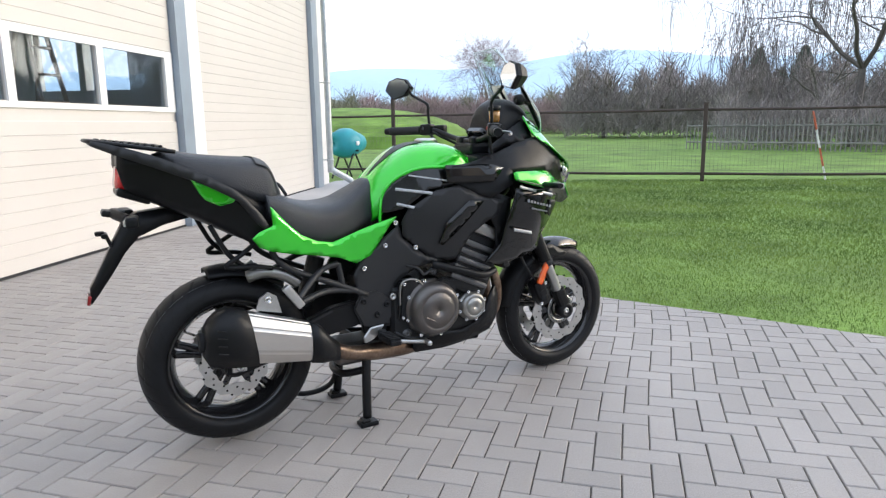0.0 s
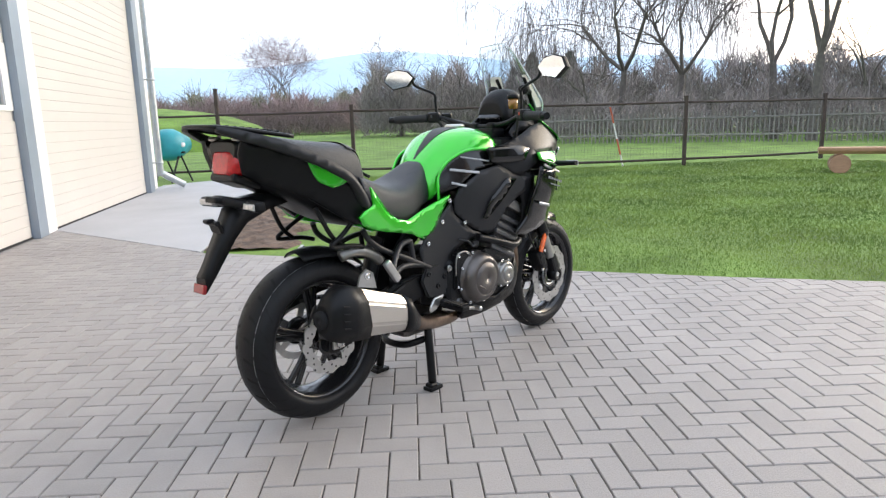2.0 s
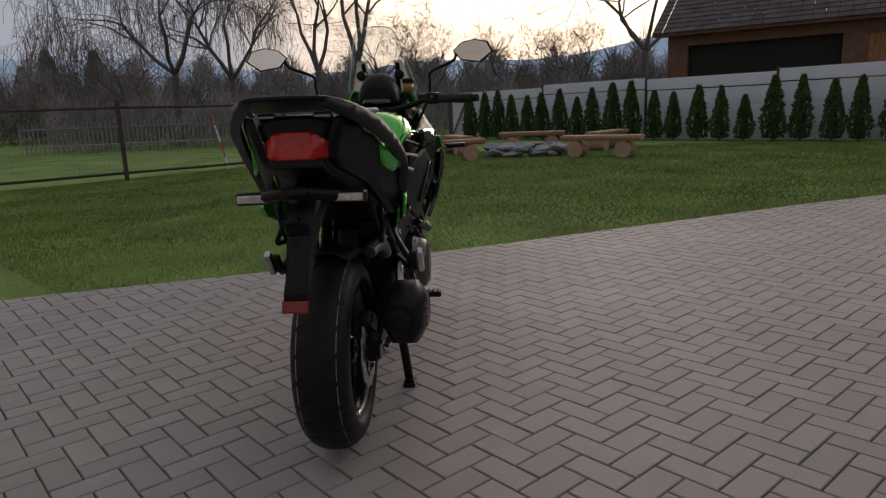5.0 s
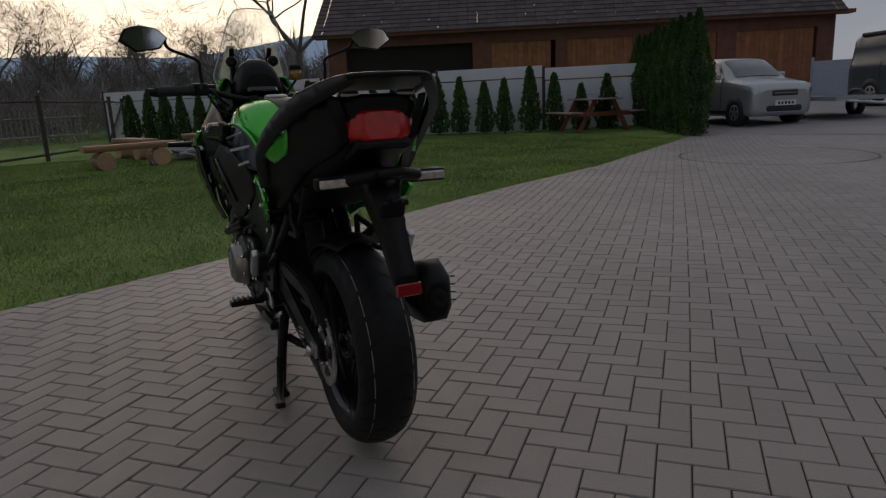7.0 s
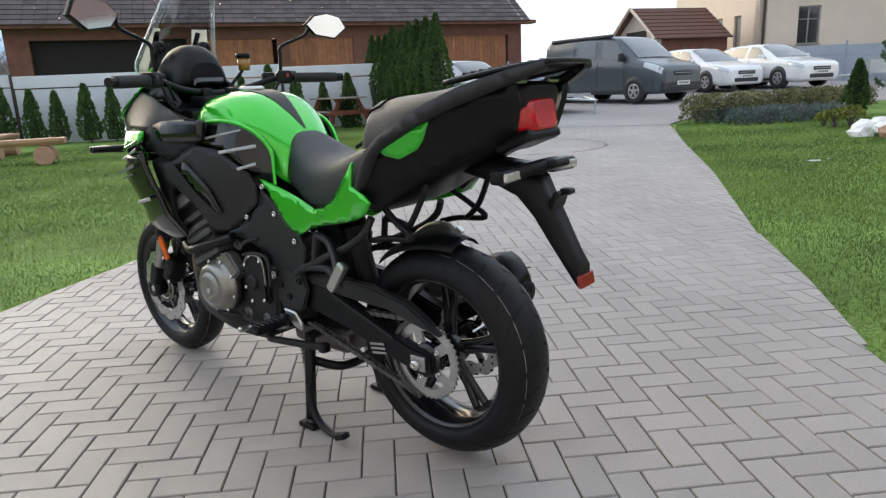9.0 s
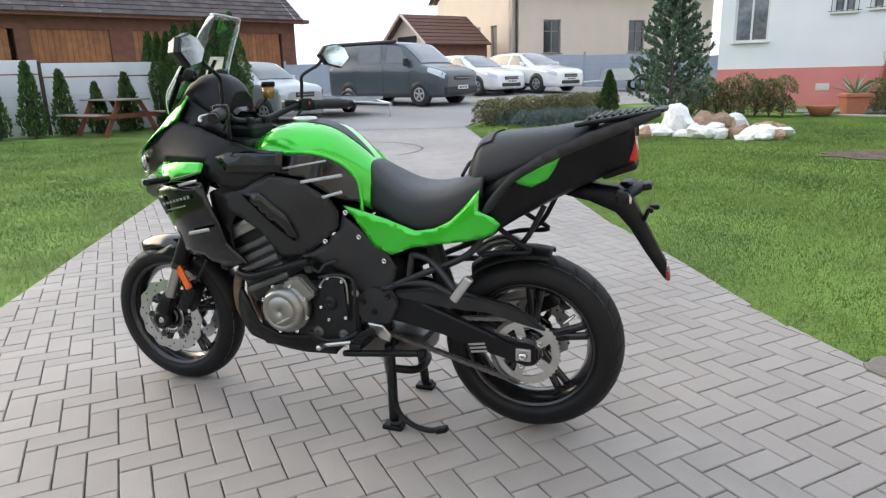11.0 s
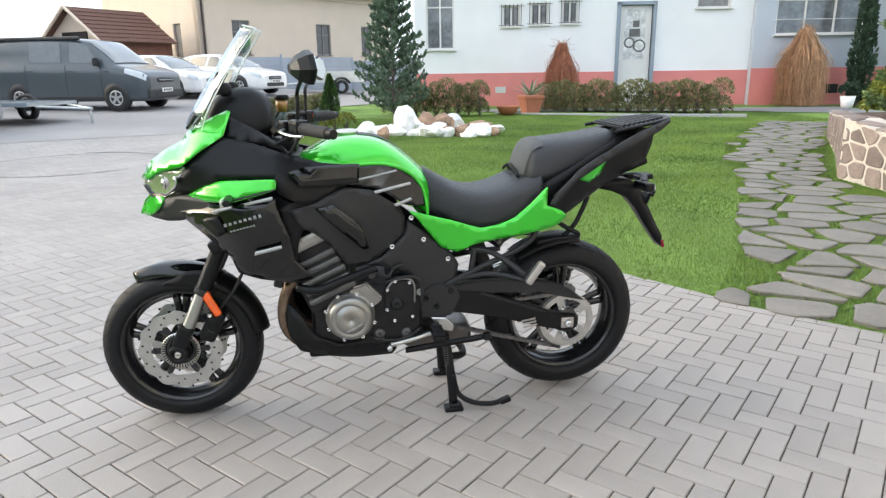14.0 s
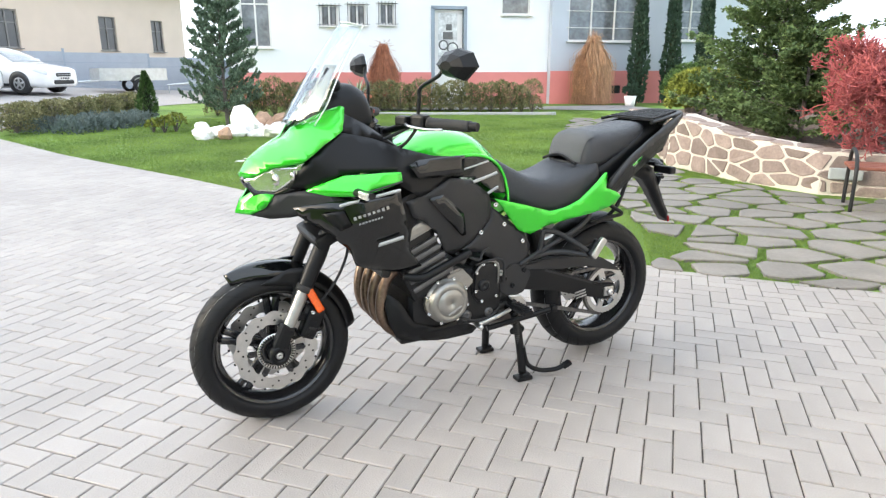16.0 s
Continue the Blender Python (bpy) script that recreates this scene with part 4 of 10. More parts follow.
for sd in (1, -1):
    bm = bmesh.new()
    prism(bm, [(0.615, 0.405), (0.705, 0.390), (0.742, 0.440), (0.735, 0.535), (0.700, 0.572), (0.628, 0.565)], sd * 0.150, sd * 0.186, "xz")
    bmesh.ops.bevel(bm, geom=bm.edges, offset=0.009, segments=2, affect="EDGES")
    spc = part("sprocket_cover", bm, cast_black, bike)
    for x, z in ((0.632, 0.418), (0.700, 0.405), (0.728, 0.450), (0.724, 0.528), (0.694, 0.560), (0.640, 0.552)):
        bolt(spc, x, sd * 0.186, z, 0.007, sd)
    bm = bmesh.new()
    tube(bm, [(0.622, sd * 0.184, 0.470), (0.628, sd * 0.188, 0.556), (0.690, sd * 0.188, 0.566), (0.728, sd * 0.188, 0.530)], 0.0045, 6)
    part("cover_edge", bm, cast_silver, spc)
    part("side_cap", lathe(bmesh.new(), [(0.001, sd * 0.196), (0.018, sd * 0.196), (0.026, sd * 0.190), (0.027, sd * 0.180), (0.001, sd * 0.180)], "y", (0.690, 0, 0.470), 24), cast_black, bike)
    for x, z, r0 in ((0.655, 0.345, 0.022), (0.760, 0.345, 0.026), (0.780, 0.585, 0.020)):
        part("side_cap", lathe(bmesh.new(), [(0.001, sd * 0.176), (r0 * 0.6, sd * 0.176), (r0 * 0.92, sd * 0.170), (r0, sd * 0.158), (0.001, sd * 0.15)], "y", (x, 0, z), 20), barrel_grey, bike)
    for pts in ([(0.76, 0.19, 0.60), (0.72, 0.20, 0.585), (0.70, 0.19, 0.61), (0.66, 0.17, 0.62)], [(0.79, 0.175, 0.345), (0.73, 0.185, 0.325), (0.66, 0.185, 0.330), (0.60, 0.17, 0.36)]):
        bm = bmesh.new()
        tube(bm, [(x, sd * y, z) for x, y, z in pts], 0.0055, 8)
        part("hose", bm, rubber, bike)
bm = bmesh.new()
tube(bm, [(0.73, 0.185, 0.56), (0.66, 0.19, 0.575), (0.60, 0.185, 0.56), (0.595, 0.185, 0.47)], 0.006, 8)
part("hose", bm, rubber, bike)
for k, y in enumerate((-0.135, -0.045, 0.045, 0.135)):
    bm = bmesh.new()
    tube(bm, [(1.015, y, 0.585), (1.085, y, 0.545), (1.115, y * 0.96, 0.45), (1.10, y * 0.9, 0.36), (1.03, y * 0.75, 0.295), (0.93, y * 0.55 - 0.01, 0.27), (0.80, y * 0.4 - 0.03, 0.265)], 0.021, 14)
    part("header_pipe", bm, header_mat, bike, "heat-tinted steel header pipe")
bm = bmesh.new()
tube(bm, [(0.84, -0.03, 0.265), (0.70, -0.07, 0.262), (0.56, -0.11, 0.275), (0.48, -0.14, 0.29), (0.40, -0.175, 0.315), (0.33, -0.205, 0.350)], 0.035, 16, [0.036, 0.040, 0.036, 0.031, 0.028, 0.028])
part("collector_pipe", bm, header_mat, bike)
bm = bmesh.new()
box(bm, (0.52, -0.02, 0.275), (0.28, 0.18, 0.085), None, 0.035, 3)
part("catalyst_box", bm, bronze_cover, bike)
# silencer, right side
bm = bmesh.new()
def oct_ring(c, w, h, lean):
    pts = [(-1, -0.45), (-0.62, -1), (0.55, -1), (1, -0.35), (0.9, 0.55), (0.45, 1), (-0.55, 1), (-1, 0.5)]
    return [(c[0] + lean * v * h, c[1] + u * w, c[2] + v * h) for u, v in pts]
SIL0, SIL1 = Vector((0.238, -0.228, 0.408)), Vector((0.022, -0.234, 0.462))
loft(bm, [oct_ring(SIL0, 0.054, 0.069, 0.02), oct_ring(SIL0.lerp(SIL1, 0.5), 0.060, 0.080, -0.06), oct_ring(SIL1, 0.064, 0.091, -0.14)])
for f in bm.faces:
    f.smooth = False
bmesh.ops.bevel(bm, geom=[e for e in bm.edges if abs((e.verts[0].co - e.verts[1].co).normalized().x) > 0.8], offset=0.008, segments=3, affect="EDGES")
part("silencer_sleeve", bm, brushed, bike, "brushed stainless silencer sleeve")
bm = bmesh.new()
loft(bm, [oct_ring(SIL1 + Vector((0.010, 0, -0.002)), 0.067, 0.096, -0.14), oct_ring(SIL1 + Vector((-0.055, 0.002, 0.008)), 0.067, 0.100, -0.10), oct_ring(SIL1 + Vector((-0.100, 0.006, 0.004)), 0.062, 0.090, 0.0), oct_ring(SIL1 + Vector((-0.132, 0.010, 0.0)), 0.052, 0.072, 0.08), oct_ring(SIL1 + Vector((-0.145, 0.012, 0.0)), 0.036, 0.050, 0.08)])
part("silencer_cap", bm, satin_black, bike)
for k in range(4):
    bm = bmesh.new()
    box(bm, (-0.075, -0.3015, 0.512 - 0.026 * k), (0.030, 0.004, 0.004), Euler((0, 0.25, 0)).to_matrix())
    part("cap_slot", bm, groove_mat, bike)
bm = bmesh.new()
lathe(bm, [(0.0005, -0.004), (0.026, -0.004), (0.028, 0.014), (0.033, 0.014), (0.033, -0.010), (0.0005, -0.012)], "x", SIL1 + Vector((-0.148, 0.012, 0.0)), 20)
part("outlet", bm, groove_mat, bike)
bm = bmesh.new()
loft(bm, [oct_ring(SIL0 + Vector((-0.006, 0, 0)), 0.057, 0.073, 0.02), oct_ring(SIL0 + Vector((0.040, 0.004, -0.018)), 0.054, 0.066, 0.02), oct_ring(SIL0 + Vector((0.080, 0.014, -0.046)), 0.040, 0.044, 0.0), oct_ring(SIL0 + Vector((0.115, 0.03, -0.065)), 0.032, 0.034, 0.0)])
part("silencer_cone", bm, satin_black, bike)
bm = bmesh.new()
prism(bm, [(0.06, 0.540), (0.15, 0.518), (0.135, 0.580), (0.105, 0.598), (0.075, 0.580)], -0.205, -0.197, "xz")
part("silencer_bracket", bm, disc_mat, bike)
bolt(bike, 0.105, -0.206, 0.572, 0.014, -1)
# belly pan
panels("belly_pan", [(1.115, 0.50, 0.13), (1.095, 0.36, 0.16), (1.06, 0.295, 0.155), (0.97, 0.268, 0.15), (0.83, 0.245, 0.14), (0.71, 0.245, 0.13), (0.69, 0.275, 0.14), (0.80, 0.33, 0.17), (0.90, 0.32, 0.185), (1.00, 0.36, 0.185), (1.05, 0.45, 0.175)], satin_black, (), 0.012)
bm = bmesh.new()
box(bm, (0.87, 0, 0.262), (0.32, 0.24, 0.03), None, 0.012, 2)
part("belly_floor", bm, satin_black, bike)
# radiator and frame
bm = bmesh.new()
box(bm, (1.085, 0, 0.70), (0.035, 0.40, 0.28), Euler((0, -0.25, 0)).to_matrix(), 0.006)
part("radiator", bm, cast_black, bike)
for s in (1, -1):
    bm = bmesh.new()
    tube(bm, [(1.20, s * 0.06, 0.90), (1.02, s * 0.13, 0.80), (0.80, s * 0.125, 0.70), (0.60, s * 0.105, 0.58), (0.535, s * 0.105, 0.46), (0.53, s * 0.10, 0.36)], 0.028, 10, None, 1.4)
    part("frame_spar", bm, satin_black, bike)
    bm = bmesh.new()
    tube(bm, [(1.05, s * 0.205, 0.565), (0.98, s * 0.225, 0.555), (0.88, s * 0.215, 0.585), (0.76, s * 0.195, 0.62)], 0.016, 10)
    part("engine_guard", bm, satin_black, bike)

# swingarm, shock, hugger
for s in (1, -1):
    bm = bmesh.new()
    prism(bm, [(0.56, 0.475), (0.45, 0.50), (0.36, 0.488), (0.24, 0.442), (0.05, 0.372), (-0.040, 0.358), (-0.045, 0.305), (0.0, 0.288), (0.12, 0.318), (0.30, 0.372), (0.42, 0.395), (0.57, 0.42)], s * 0.098, s * 0.138, "xz")
    bmesh.ops.bevel(bm, geom=bm.edges, offset=0.007, segments=2, affect="EDGES")
    part("swingarm", bm, satin_black, bike)
    bm = bmesh.new()
    prism(bm, [(0.36, 0.482), (0.10, 0.388), (0.10, 0.378), (0.36, 0.472)], s * 0.139, s * 0.1415, "xz")
    part("swingarm_edge", bm, matte_grey, bike)
    bm = bmesh.new()
    box(bm, (0.004, s * 0.142, RZ), (0.052, 0.010, 0.044), None, 0.004, 2)
    ad = part("axle_block", bm, disc_mat, bike)
    bm = bmesh.new()
    lathe(bm, [(0.004, s * 0.166), (0.012, s * 0.166), (0.017, s * 0.160), (0.017, s * 0.146), (0.004, s * 0.146)], "y", (0.004, 0, RZ), 6)
    part("axle_nut", bm, chrome, ad)
bm = bmesh.new()
for k in range(3):
    box(bm, (0.165 - 0.004 * k, 0.1415, 0.352 - 0.013 * k), (0.058, 0.002, 0.007), Euler((0, 0.16, 0)).to_matrix())
part("swingarm_sticker", bm, disc_mat, bike)
bm = bmesh.new()
prism(bm, [(0.47, 0.515), (0.36, 0.528), (0.20, 0.522), (0.05, 0.495), (-0.02, 0.455), (-0.07, 0.415), (0.02, 0.435), (0.12, 0.462), (0.30, 0.470), (0.46, 0.475)], 0.10, 0.135, "xz")
bmesh.ops.bevel(bm, geom=bm.edges, offset=0.006, segments=2, affect="EDGES")
part("chain_guard", bm, matte_grey, bike)
part("rear_hugger", guard_bm(RX, RZ, 0.346, 0.092, 52, 102, 0.32, taper=lambda u: 0.7 + 0.3 * math.sin(math.pi * min(1, 0.25 + 0.75 * u))), satin_black, bike)
bm = bmesh.new()
rod(bm, (0.30, 0.02, 0.47), (0.36, 0.02, 0.66), 0.035, seg=16)
part("shock", bm, cast_black, bike)
bm = bmesh.new()
tube(bm, [(0.06, -0.11, 0.640), (0.12, -0.13, 0.655), (0.19, -0.135, 0.635), (0.235, -0.135, 0.60)], 0.022, 12)
part("preload_adjuster", bm, cast_silver, bike)
bm = bmesh.new()
box(bm, (-0.015, -0.105, 0.43), (0.12, 0.045, 0.055), Euler((0, 0.5, 0)).to_matrix(), 0.014, 2)
part("rear_caliper", bm, satin_black, bike)

# centre stand
for s in (1, -1):
    bm = bmesh.new()
    tube(bm, [(0.50, s * 0.12, 0.30), (0.485, s * 0.145, 0.18), (0.475, s * 0.165, 0.03)], 0.018, 10)
    part("stand_leg", bm, satin_black, bike)
    bm = bmesh.new()
    box(bm, (0.475, s * 0.168, 0.009), (0.075, 0.05, 0.018), None, 0.006, 2)
    box(bm, (0.465, s * 0.168, 0.022), (0.04, 0.04, 0.02), None, 0.006)
    part("stand_foot", bm, satin_black, bike)
bm = bmesh.new()
tube(bm, [(0.50, -0.115, 0.21), (0.42, -0.06, 0.19), (0.42, 0.06, 0.19), (0.50, 0.115, 0.21)], 0.015, 10)
rod(bm, (0.50, -0.13, 0.30), (0.50, 0.13, 0.30), 0.016)
part("stand_crossbar", bm, satin_black, bike)
bm = bmesh.new()
tube(bm, [(0.475, 0.160, 0.15), (0.455, 0.17, 0.07), (0.40, 0.185, 0.035), (0.33, 0.20, 0.03), (0.285, 0.21, 0.045)], 0.013, 10, None, 0.8)
box(bm, (0.275, 0.212, 0.048), (0.045, 0.03, 0.02), Euler((0, 0.35, 0)).to_matrix(), 0.006, 2)
part("stand_lever", bm, satin_black, bike)
bm = bmesh.new()
for k in range(14):
    lathe(bm, [(0.007, -0.002), (0.011, 0.0), (0.007, 0.002)], "z", (0.507 - 0.0012 * k, 0.150, 0.285 - 0.009 * k), 10)
part("stand_spring", bm, chain_mat, bike)
# side stand folded along the left
bm = bmesh.new()
tube(bm, [(0.66, 0.165, 0.27), (0.56, 0.175, 0.285), (0.42, 0.185, 0.305), (0.36, 0.19, 0.315)], 0.012, 10)
box(bm, (0.345, 0.192, 0.317), (0.03, 0.03, 0.03), None, 0.008, 2)
part("side_stand", bm, satin_black, bike)

# foot pegs, hangers, levers
for s in (1, -1):
    bm = bmesh.new()
    prism(bm, [(0.60, 0.50), (0.545, 0.535), (0.47, 0.53), (0.44, 0.475), (0.475, 0.40), (0.55, 0.385), (0.60, 0.42)], s * 0.142, s * 0.158, "xz")
    bmesh.ops.bevel(bm, geom=bm.edges, offset=0.006, segments=2, affect="EDGES")
    part("foot_hanger", bm, matte_grey, bike)
    for x, z in ((0.575, 0.475), (0.535, 0.44), (0.48, 0.50)):
        bolt(bike, x, s * 0.159, z, 0.012, s, satin_black)
    bolt(bike, 0.60, s * 0.165, 0.505, 0.014, s, disc_mat)
    bm = bmesh.new()
    box(bm, (0.545, s * 0.245, 0.362), (0.045, 0.12, 0.022), None, 0.006, 2)
    for k in range(6):
        box(bm, (0.545, s * (0.20 + 0.018 * k), 0.376), (0.045, 0.007, 0.008), None, 0.002)
    box(bm, (0.545, s * 0.175, 0.37), (0.03, 0.04, 0.03), None, 0.006)
    part("foot_peg", bm, satin_black, bike)
    bm = bmesh.new()
    tube(bm, [(0.55, s * 0.17, 0.34), (0.62, s * 0.185, 0.325), (0.72, s * 0.20, 0.31)], 0.009, 8)
    box(bm, (0.725, s * 0.215, 0.31), (0.02, 0.05, 0.02), None, 0.006)
    part("foot_lever", bm, disc_mat, bike)
    bm = bmesh.new()
    prism(bm, [(0.56, 0.40), (0.50, 0.395), (0.47, 0.36), (0.475, 0.335), (0.51, 0.345), (0.54, 0.37)], s * 0.160, s * 0.172, "xz")
    bmesh.ops.bevel(bm, geom=bm.edges, offset=0.004, segments=1, affect="EDGES")
    part("heel_bracket", bm, disc_mat, bike)
    # passenger peg hanger of bent tubes
    for pts in ([(0.50, 0.150, 0.522), (0.36, 0.156, 0.588), (0.23, 0.162, 0.645), (0.165, 0.160, 0.690), (0.140, 0.152, 0.735)], [(0.46, 0.152, 0.545), (0.33, 0.165, 0.562), (0.20, 0.235, 0.548)], [(0.400, 0.152, 0.570), (0.392, 0.152, 0.62), (0.385, 0.150, 0.660)], [(0.385, 0.150, 0.658), (0.31, 0.165, 0.640), (0.20, 0.235, 0.562)]):
        bm = bmesh.new()
        tube(bm, [(x, s * y, z) for x, y, z in pts], 0.0115, 10)
        part("hanger_tube", bm, matte_grey, bike)
    bm = bmesh.new()
    box(bm, (0.178, s * 0.262, 0.585), (0.030, 0.024, 0.098), Euler((0, -0.62, 0)).to_matrix(), 0.008, 2)
    part("passenger_peg", bm, disc_mat, bike)
    bm = bmesh.new()
    box(bm, (0.188, s * 0.240, 0.582), (0.024, 0.03, 0.08), Euler((0, -0.62, 0)).to_matrix(), 0.006)
    part("peg_rubber", bm, satin_black, bike)

# tank, seats
TANK = [(1.035, 0.98, 1.02, 0.06, 0.05), (0.98, 0.96, 1.048, 0.165, 0.11), (0.91, 0.945, 1.082, 0.200, 0.150), (0.83, 0.93, 1.094, 0.211, 0.154), (0.75, 0.92, 1.085, 0.206, 0.148), (0.69, 0.89, 1.060, 0.190, 0.140), (0.63, 0.84, 1.016, 0.167, 0.120), (0.575, 0.79, 0.965, 0.140, 0.095), (0.55, 0.78, 0.93, 0.122, 0.085)]
bm = body_bm(TANK, 36, 0.66)
part("fuel_tank", bm, lime, bike, "lime green fuel tank")
bm = body_bm([(x, zb, zt + 0.0022, wb, wt) for x, zb, zt, wb, wt in TANK], 96, 0.66)
for co, no in (((0.805, 0, 0), (1, 0, 0)), ((0.575, 0, 0), (-1, 0, 0)), ((0.70, 0.034, 0), (-0.24, 1, 0)), ((0.70, -0.034, 0), (-0.24, -1, 0)), ((0, 0, 0.93), (0, 0, -1))):
    bmesh.ops.bisect_plane(bm, geom=bm.verts[:] + bm.edges[:] + bm.faces[:], plane_co=co, plane_no=no, clear_outer=True)
part("tank_pad", bm, matte_grey, bike, "dark grey stripe on the tank's top")
bm = bmesh.new()
lathe(bm, [(0.001, 0.006), (0.036, 0.006), (0.045, 0.0), (0.045, -0.01), (0.001, -0.01)], "z", (0.845, 0, 1.102), 28)
part("filler_cap", bm, disc_mat, bike)
SEAT_F = [(0.590, 0.80, 0.945, 0.05, 0.045), (0.56, 0.775, 0.958, 0.108, 0.075), (0.50, 0.76, 0.925, 0.132, 0.105), (0.43, 0.72, 0.890, 0.148, 0.142), (0.35, 0.71, 0.880, 0.162, 0.165), (0.27, 0.725, 0.895, 0.178, 0.180), (0.19, 0.76, 0.928, 0.190, 0.182), (0.13, 0.84, 0.95, 0.190, 0.165)]
part("rider_seat", body_bm(SEAT_F, 36, 0.6), seat_mat, bike, "black vinyl rider seat")
SEAT_R = [(0.205, 0.90, 0.945, 0.10, 0.06), (0.165, 0.885, 1.030, 0.16, 0.115), (0.12, 0.885, 1.055, 0.17, 0.125), (0.03, 0.92, 1.064, 0.17, 0.13), (-0.07, 0.965, 1.075, 0.155, 0.12), (-0.15, 1.00, 1.088, 0.135, 0.10), (-0.20, 1.03, 1.078, 0.09, 0.06)]
part("pillion_seat", body_bm(SEAT_R, 36, 0.6), seat_mat, bike, "black vinyl pillion seat")
bm = body_bm([(x, zb, zt + 0.0045, wb + 0.004, wt + 0.004) for x, zb, zt, wb, wt in SEAT_R], 72, 0.6)
for co, no in (((0.115, 0, 0), (-1, 0, 0)), ((0, 0, 0.93), (0, 0, -1)), ((0, 0.118, 0), (0, 1, 0)), ((0, -0.118, 0), (0, -1, 0))):
    bmesh.ops.bisect_plane(bm, geom=bm.verts[:] + bm.edges[:] + bm.faces[:], plane_co=co, plane_no=no, clear_outer=True)
part("seat_insert", bm, seat_grey, bike, "grey front face of the pillion seat")
bm = bmesh.new()
tube(bm, [(0.212, -0.12, 0.925), (0.216, 0, 0.955), (0.212, 0.12, 0.925)], 0.006, 8)
part("seat_gap", bm, groove_mat, bike)

# green and black flank panels
panels("seat_side_panel", [(0.634, 0.818, 0.153), (0.48, 0.777, 0.157), (0.368, 0.742, 0.170), (0.30, 0.753, 0.184), (0.235, 0.787, 0.198), (0.185, 0.835, 0.209), (0.125, 0.900, 0.219), (0.128, 0.868, 0.223), (0.130, 0.832, 0.227), (0.080, 0.815, 0.233), (0.055, 0.795, 0.234), (0.080, 0.762, 0.226), (0.125, 0.742, 0.216), (0.20, 0.723, 0.203), (0.28, 0.708, 0.188), (0.385, 0.684, 0.166), (0.455, 0.652, 0.153), (0.515, 0.676, 0.153), (0.565, 0.738, 0.152), (0.60, 0.785, 0.152)], lime, (), 0.012, label="lime green panel below the seat", round_=0.04, step=0.018, lift=0.006)
TANK_SIDE = [(0.885, 0.930, 0.222), (0.835, 0.992, 0.201), (0.755, 0.999, 0.190), (0.685, 0.988, 0.176), (0.62, 0.952, 0.153), (0.572, 0.90, 0.138), (0.565, 0.83, 0.146), (0.645, 0.846, 0.180), (0.75, 0.918, 0.205)]
panels("tank_side_cover", TANK_SIDE, gloss_black, (), 0.008, step=0.012)
side_y = spline_surface(TANK_SIDE)
for s in (1, -1):
    bm = bmesh.new()
    tube(bm, [(x, s * (y - 0.013 * min(1, max(0, (z - 0.83) / 0.06))), z) for x, y, z in ((0.880, 0.214, 0.990), (0.84, 0.211, 0.996), (0.80, 0.206, 1.000), (0.74, 0.198, 1.000), (0.68, 0.186, 0.988), (0.62, 0.168, 0.955), (0.580, 0.154, 0.905), (0.566, 0.151, 0.85), (0.562, 0.151, 0.80))], 0.0050, 12, None, 1.3)
    part("tank_edge", bm, lime, bike)
for pts in ([(0.825, 0.951), (0.675, 0.976), (0.673, 0.970), (0.825, 0.944)], [(0.760, 0.908), (0.625, 0.928), (0.622, 0.917), (0.757, 0.897)], [(0.690, 0.855), (0.625, 0.872), (0.622, 0.862), (0.682, 0.846)]):
    panels("stripe", [(x, z, side_y(x, z)) for x, z in pts], stripe_white, (), 0.004, round_=0.02, step=0.006, lift=0.0055)
panels("knee_cover", [(1.06, 0.86, 0.262), (0.965, 0.882, 0.246), (0.865, 0.930, 0.232), (0.77, 0.912, 0.213), (0.668, 0.842, 0.178), (0.648, 0.795, 0.163), (0.652, 0.738, 0.160), (0.745, 0.658, 0.180), (0.83, 0.624, 0.192), (0.868, 0.630, 0.197), (0.922, 0.725, 0.226), (0.985, 0.778, 0.248), (1.03, 0.80, 0.258)], matte_grey, [(0.85, 0.82, 0.238), (0.75, 0.80, 0.208)], 0.010, label="dark grey knee cover", round_=0.025, step=0.022)
panels("knee_vent", [(0.968, 0.862, 0.252), (0.905, 0.872, 0.246), (0.81, 0.79, 0.232), (0.785, 0.700, 0.206), (0.805, 0.695, 0.208), (0.90, 0.79, 0.240)], gloss_black, [], 0.006, lift=0.005)
panels("frame_cover", [(0.80, 0.632, 0.190), (0.745, 0.652, 0.178), (0.652, 0.730, 0.158), (0.640, 0.785, 0.152), (0.585, 0.742, 0.149), (0.483, 0.663, 0.148), (0.446, 0.603, 0.147), (0.462, 0.53, 0.148), (0.488, 0.407, 0.150), (0.60, 0.379, 0.152), (0.622, 0.482, 0.153), (0.628, 0.561, 0.156), (0.70, 0.606, 0.170)], matte_grey, (), 0.008, label="dark grey frame cover", round_=0.025, step=0.022)
for s in (1, -1):
    for x, y, z in ((0.580, 0.151, 0.707), (0.489, 0.152, 0.627), (0.700, 0.172, 0.690), (0.625, 0.154, 0.792)):
        bolt(bike, x, s * y, z, 0.0105, s)
panels("side_fairing", [(1.445, 0.850, 0.135), (1.32, 0.880, 0.238), (1.20, 0.895, 0.290), (1.095, 0.912, 0.300), (1.085, 0.860, 0.298), (1.055, 0.760, 0.280), (1.045, 0.680, 0.262), (0.985, 0.605, 0.235), (1.06, 0.592, 0.235), (1.17, 0.612, 0.235), (1.245, 0.640, 0.235), (1.265, 0.700, 0.236), (1.34, 0.765, 0.205), (1.43, 0.828, 0.142)], gloss_black, [(1.22, 0.80, 0.296), (1.14, 0.72, 0.275)], 0.016, label="gloss black side fairing")
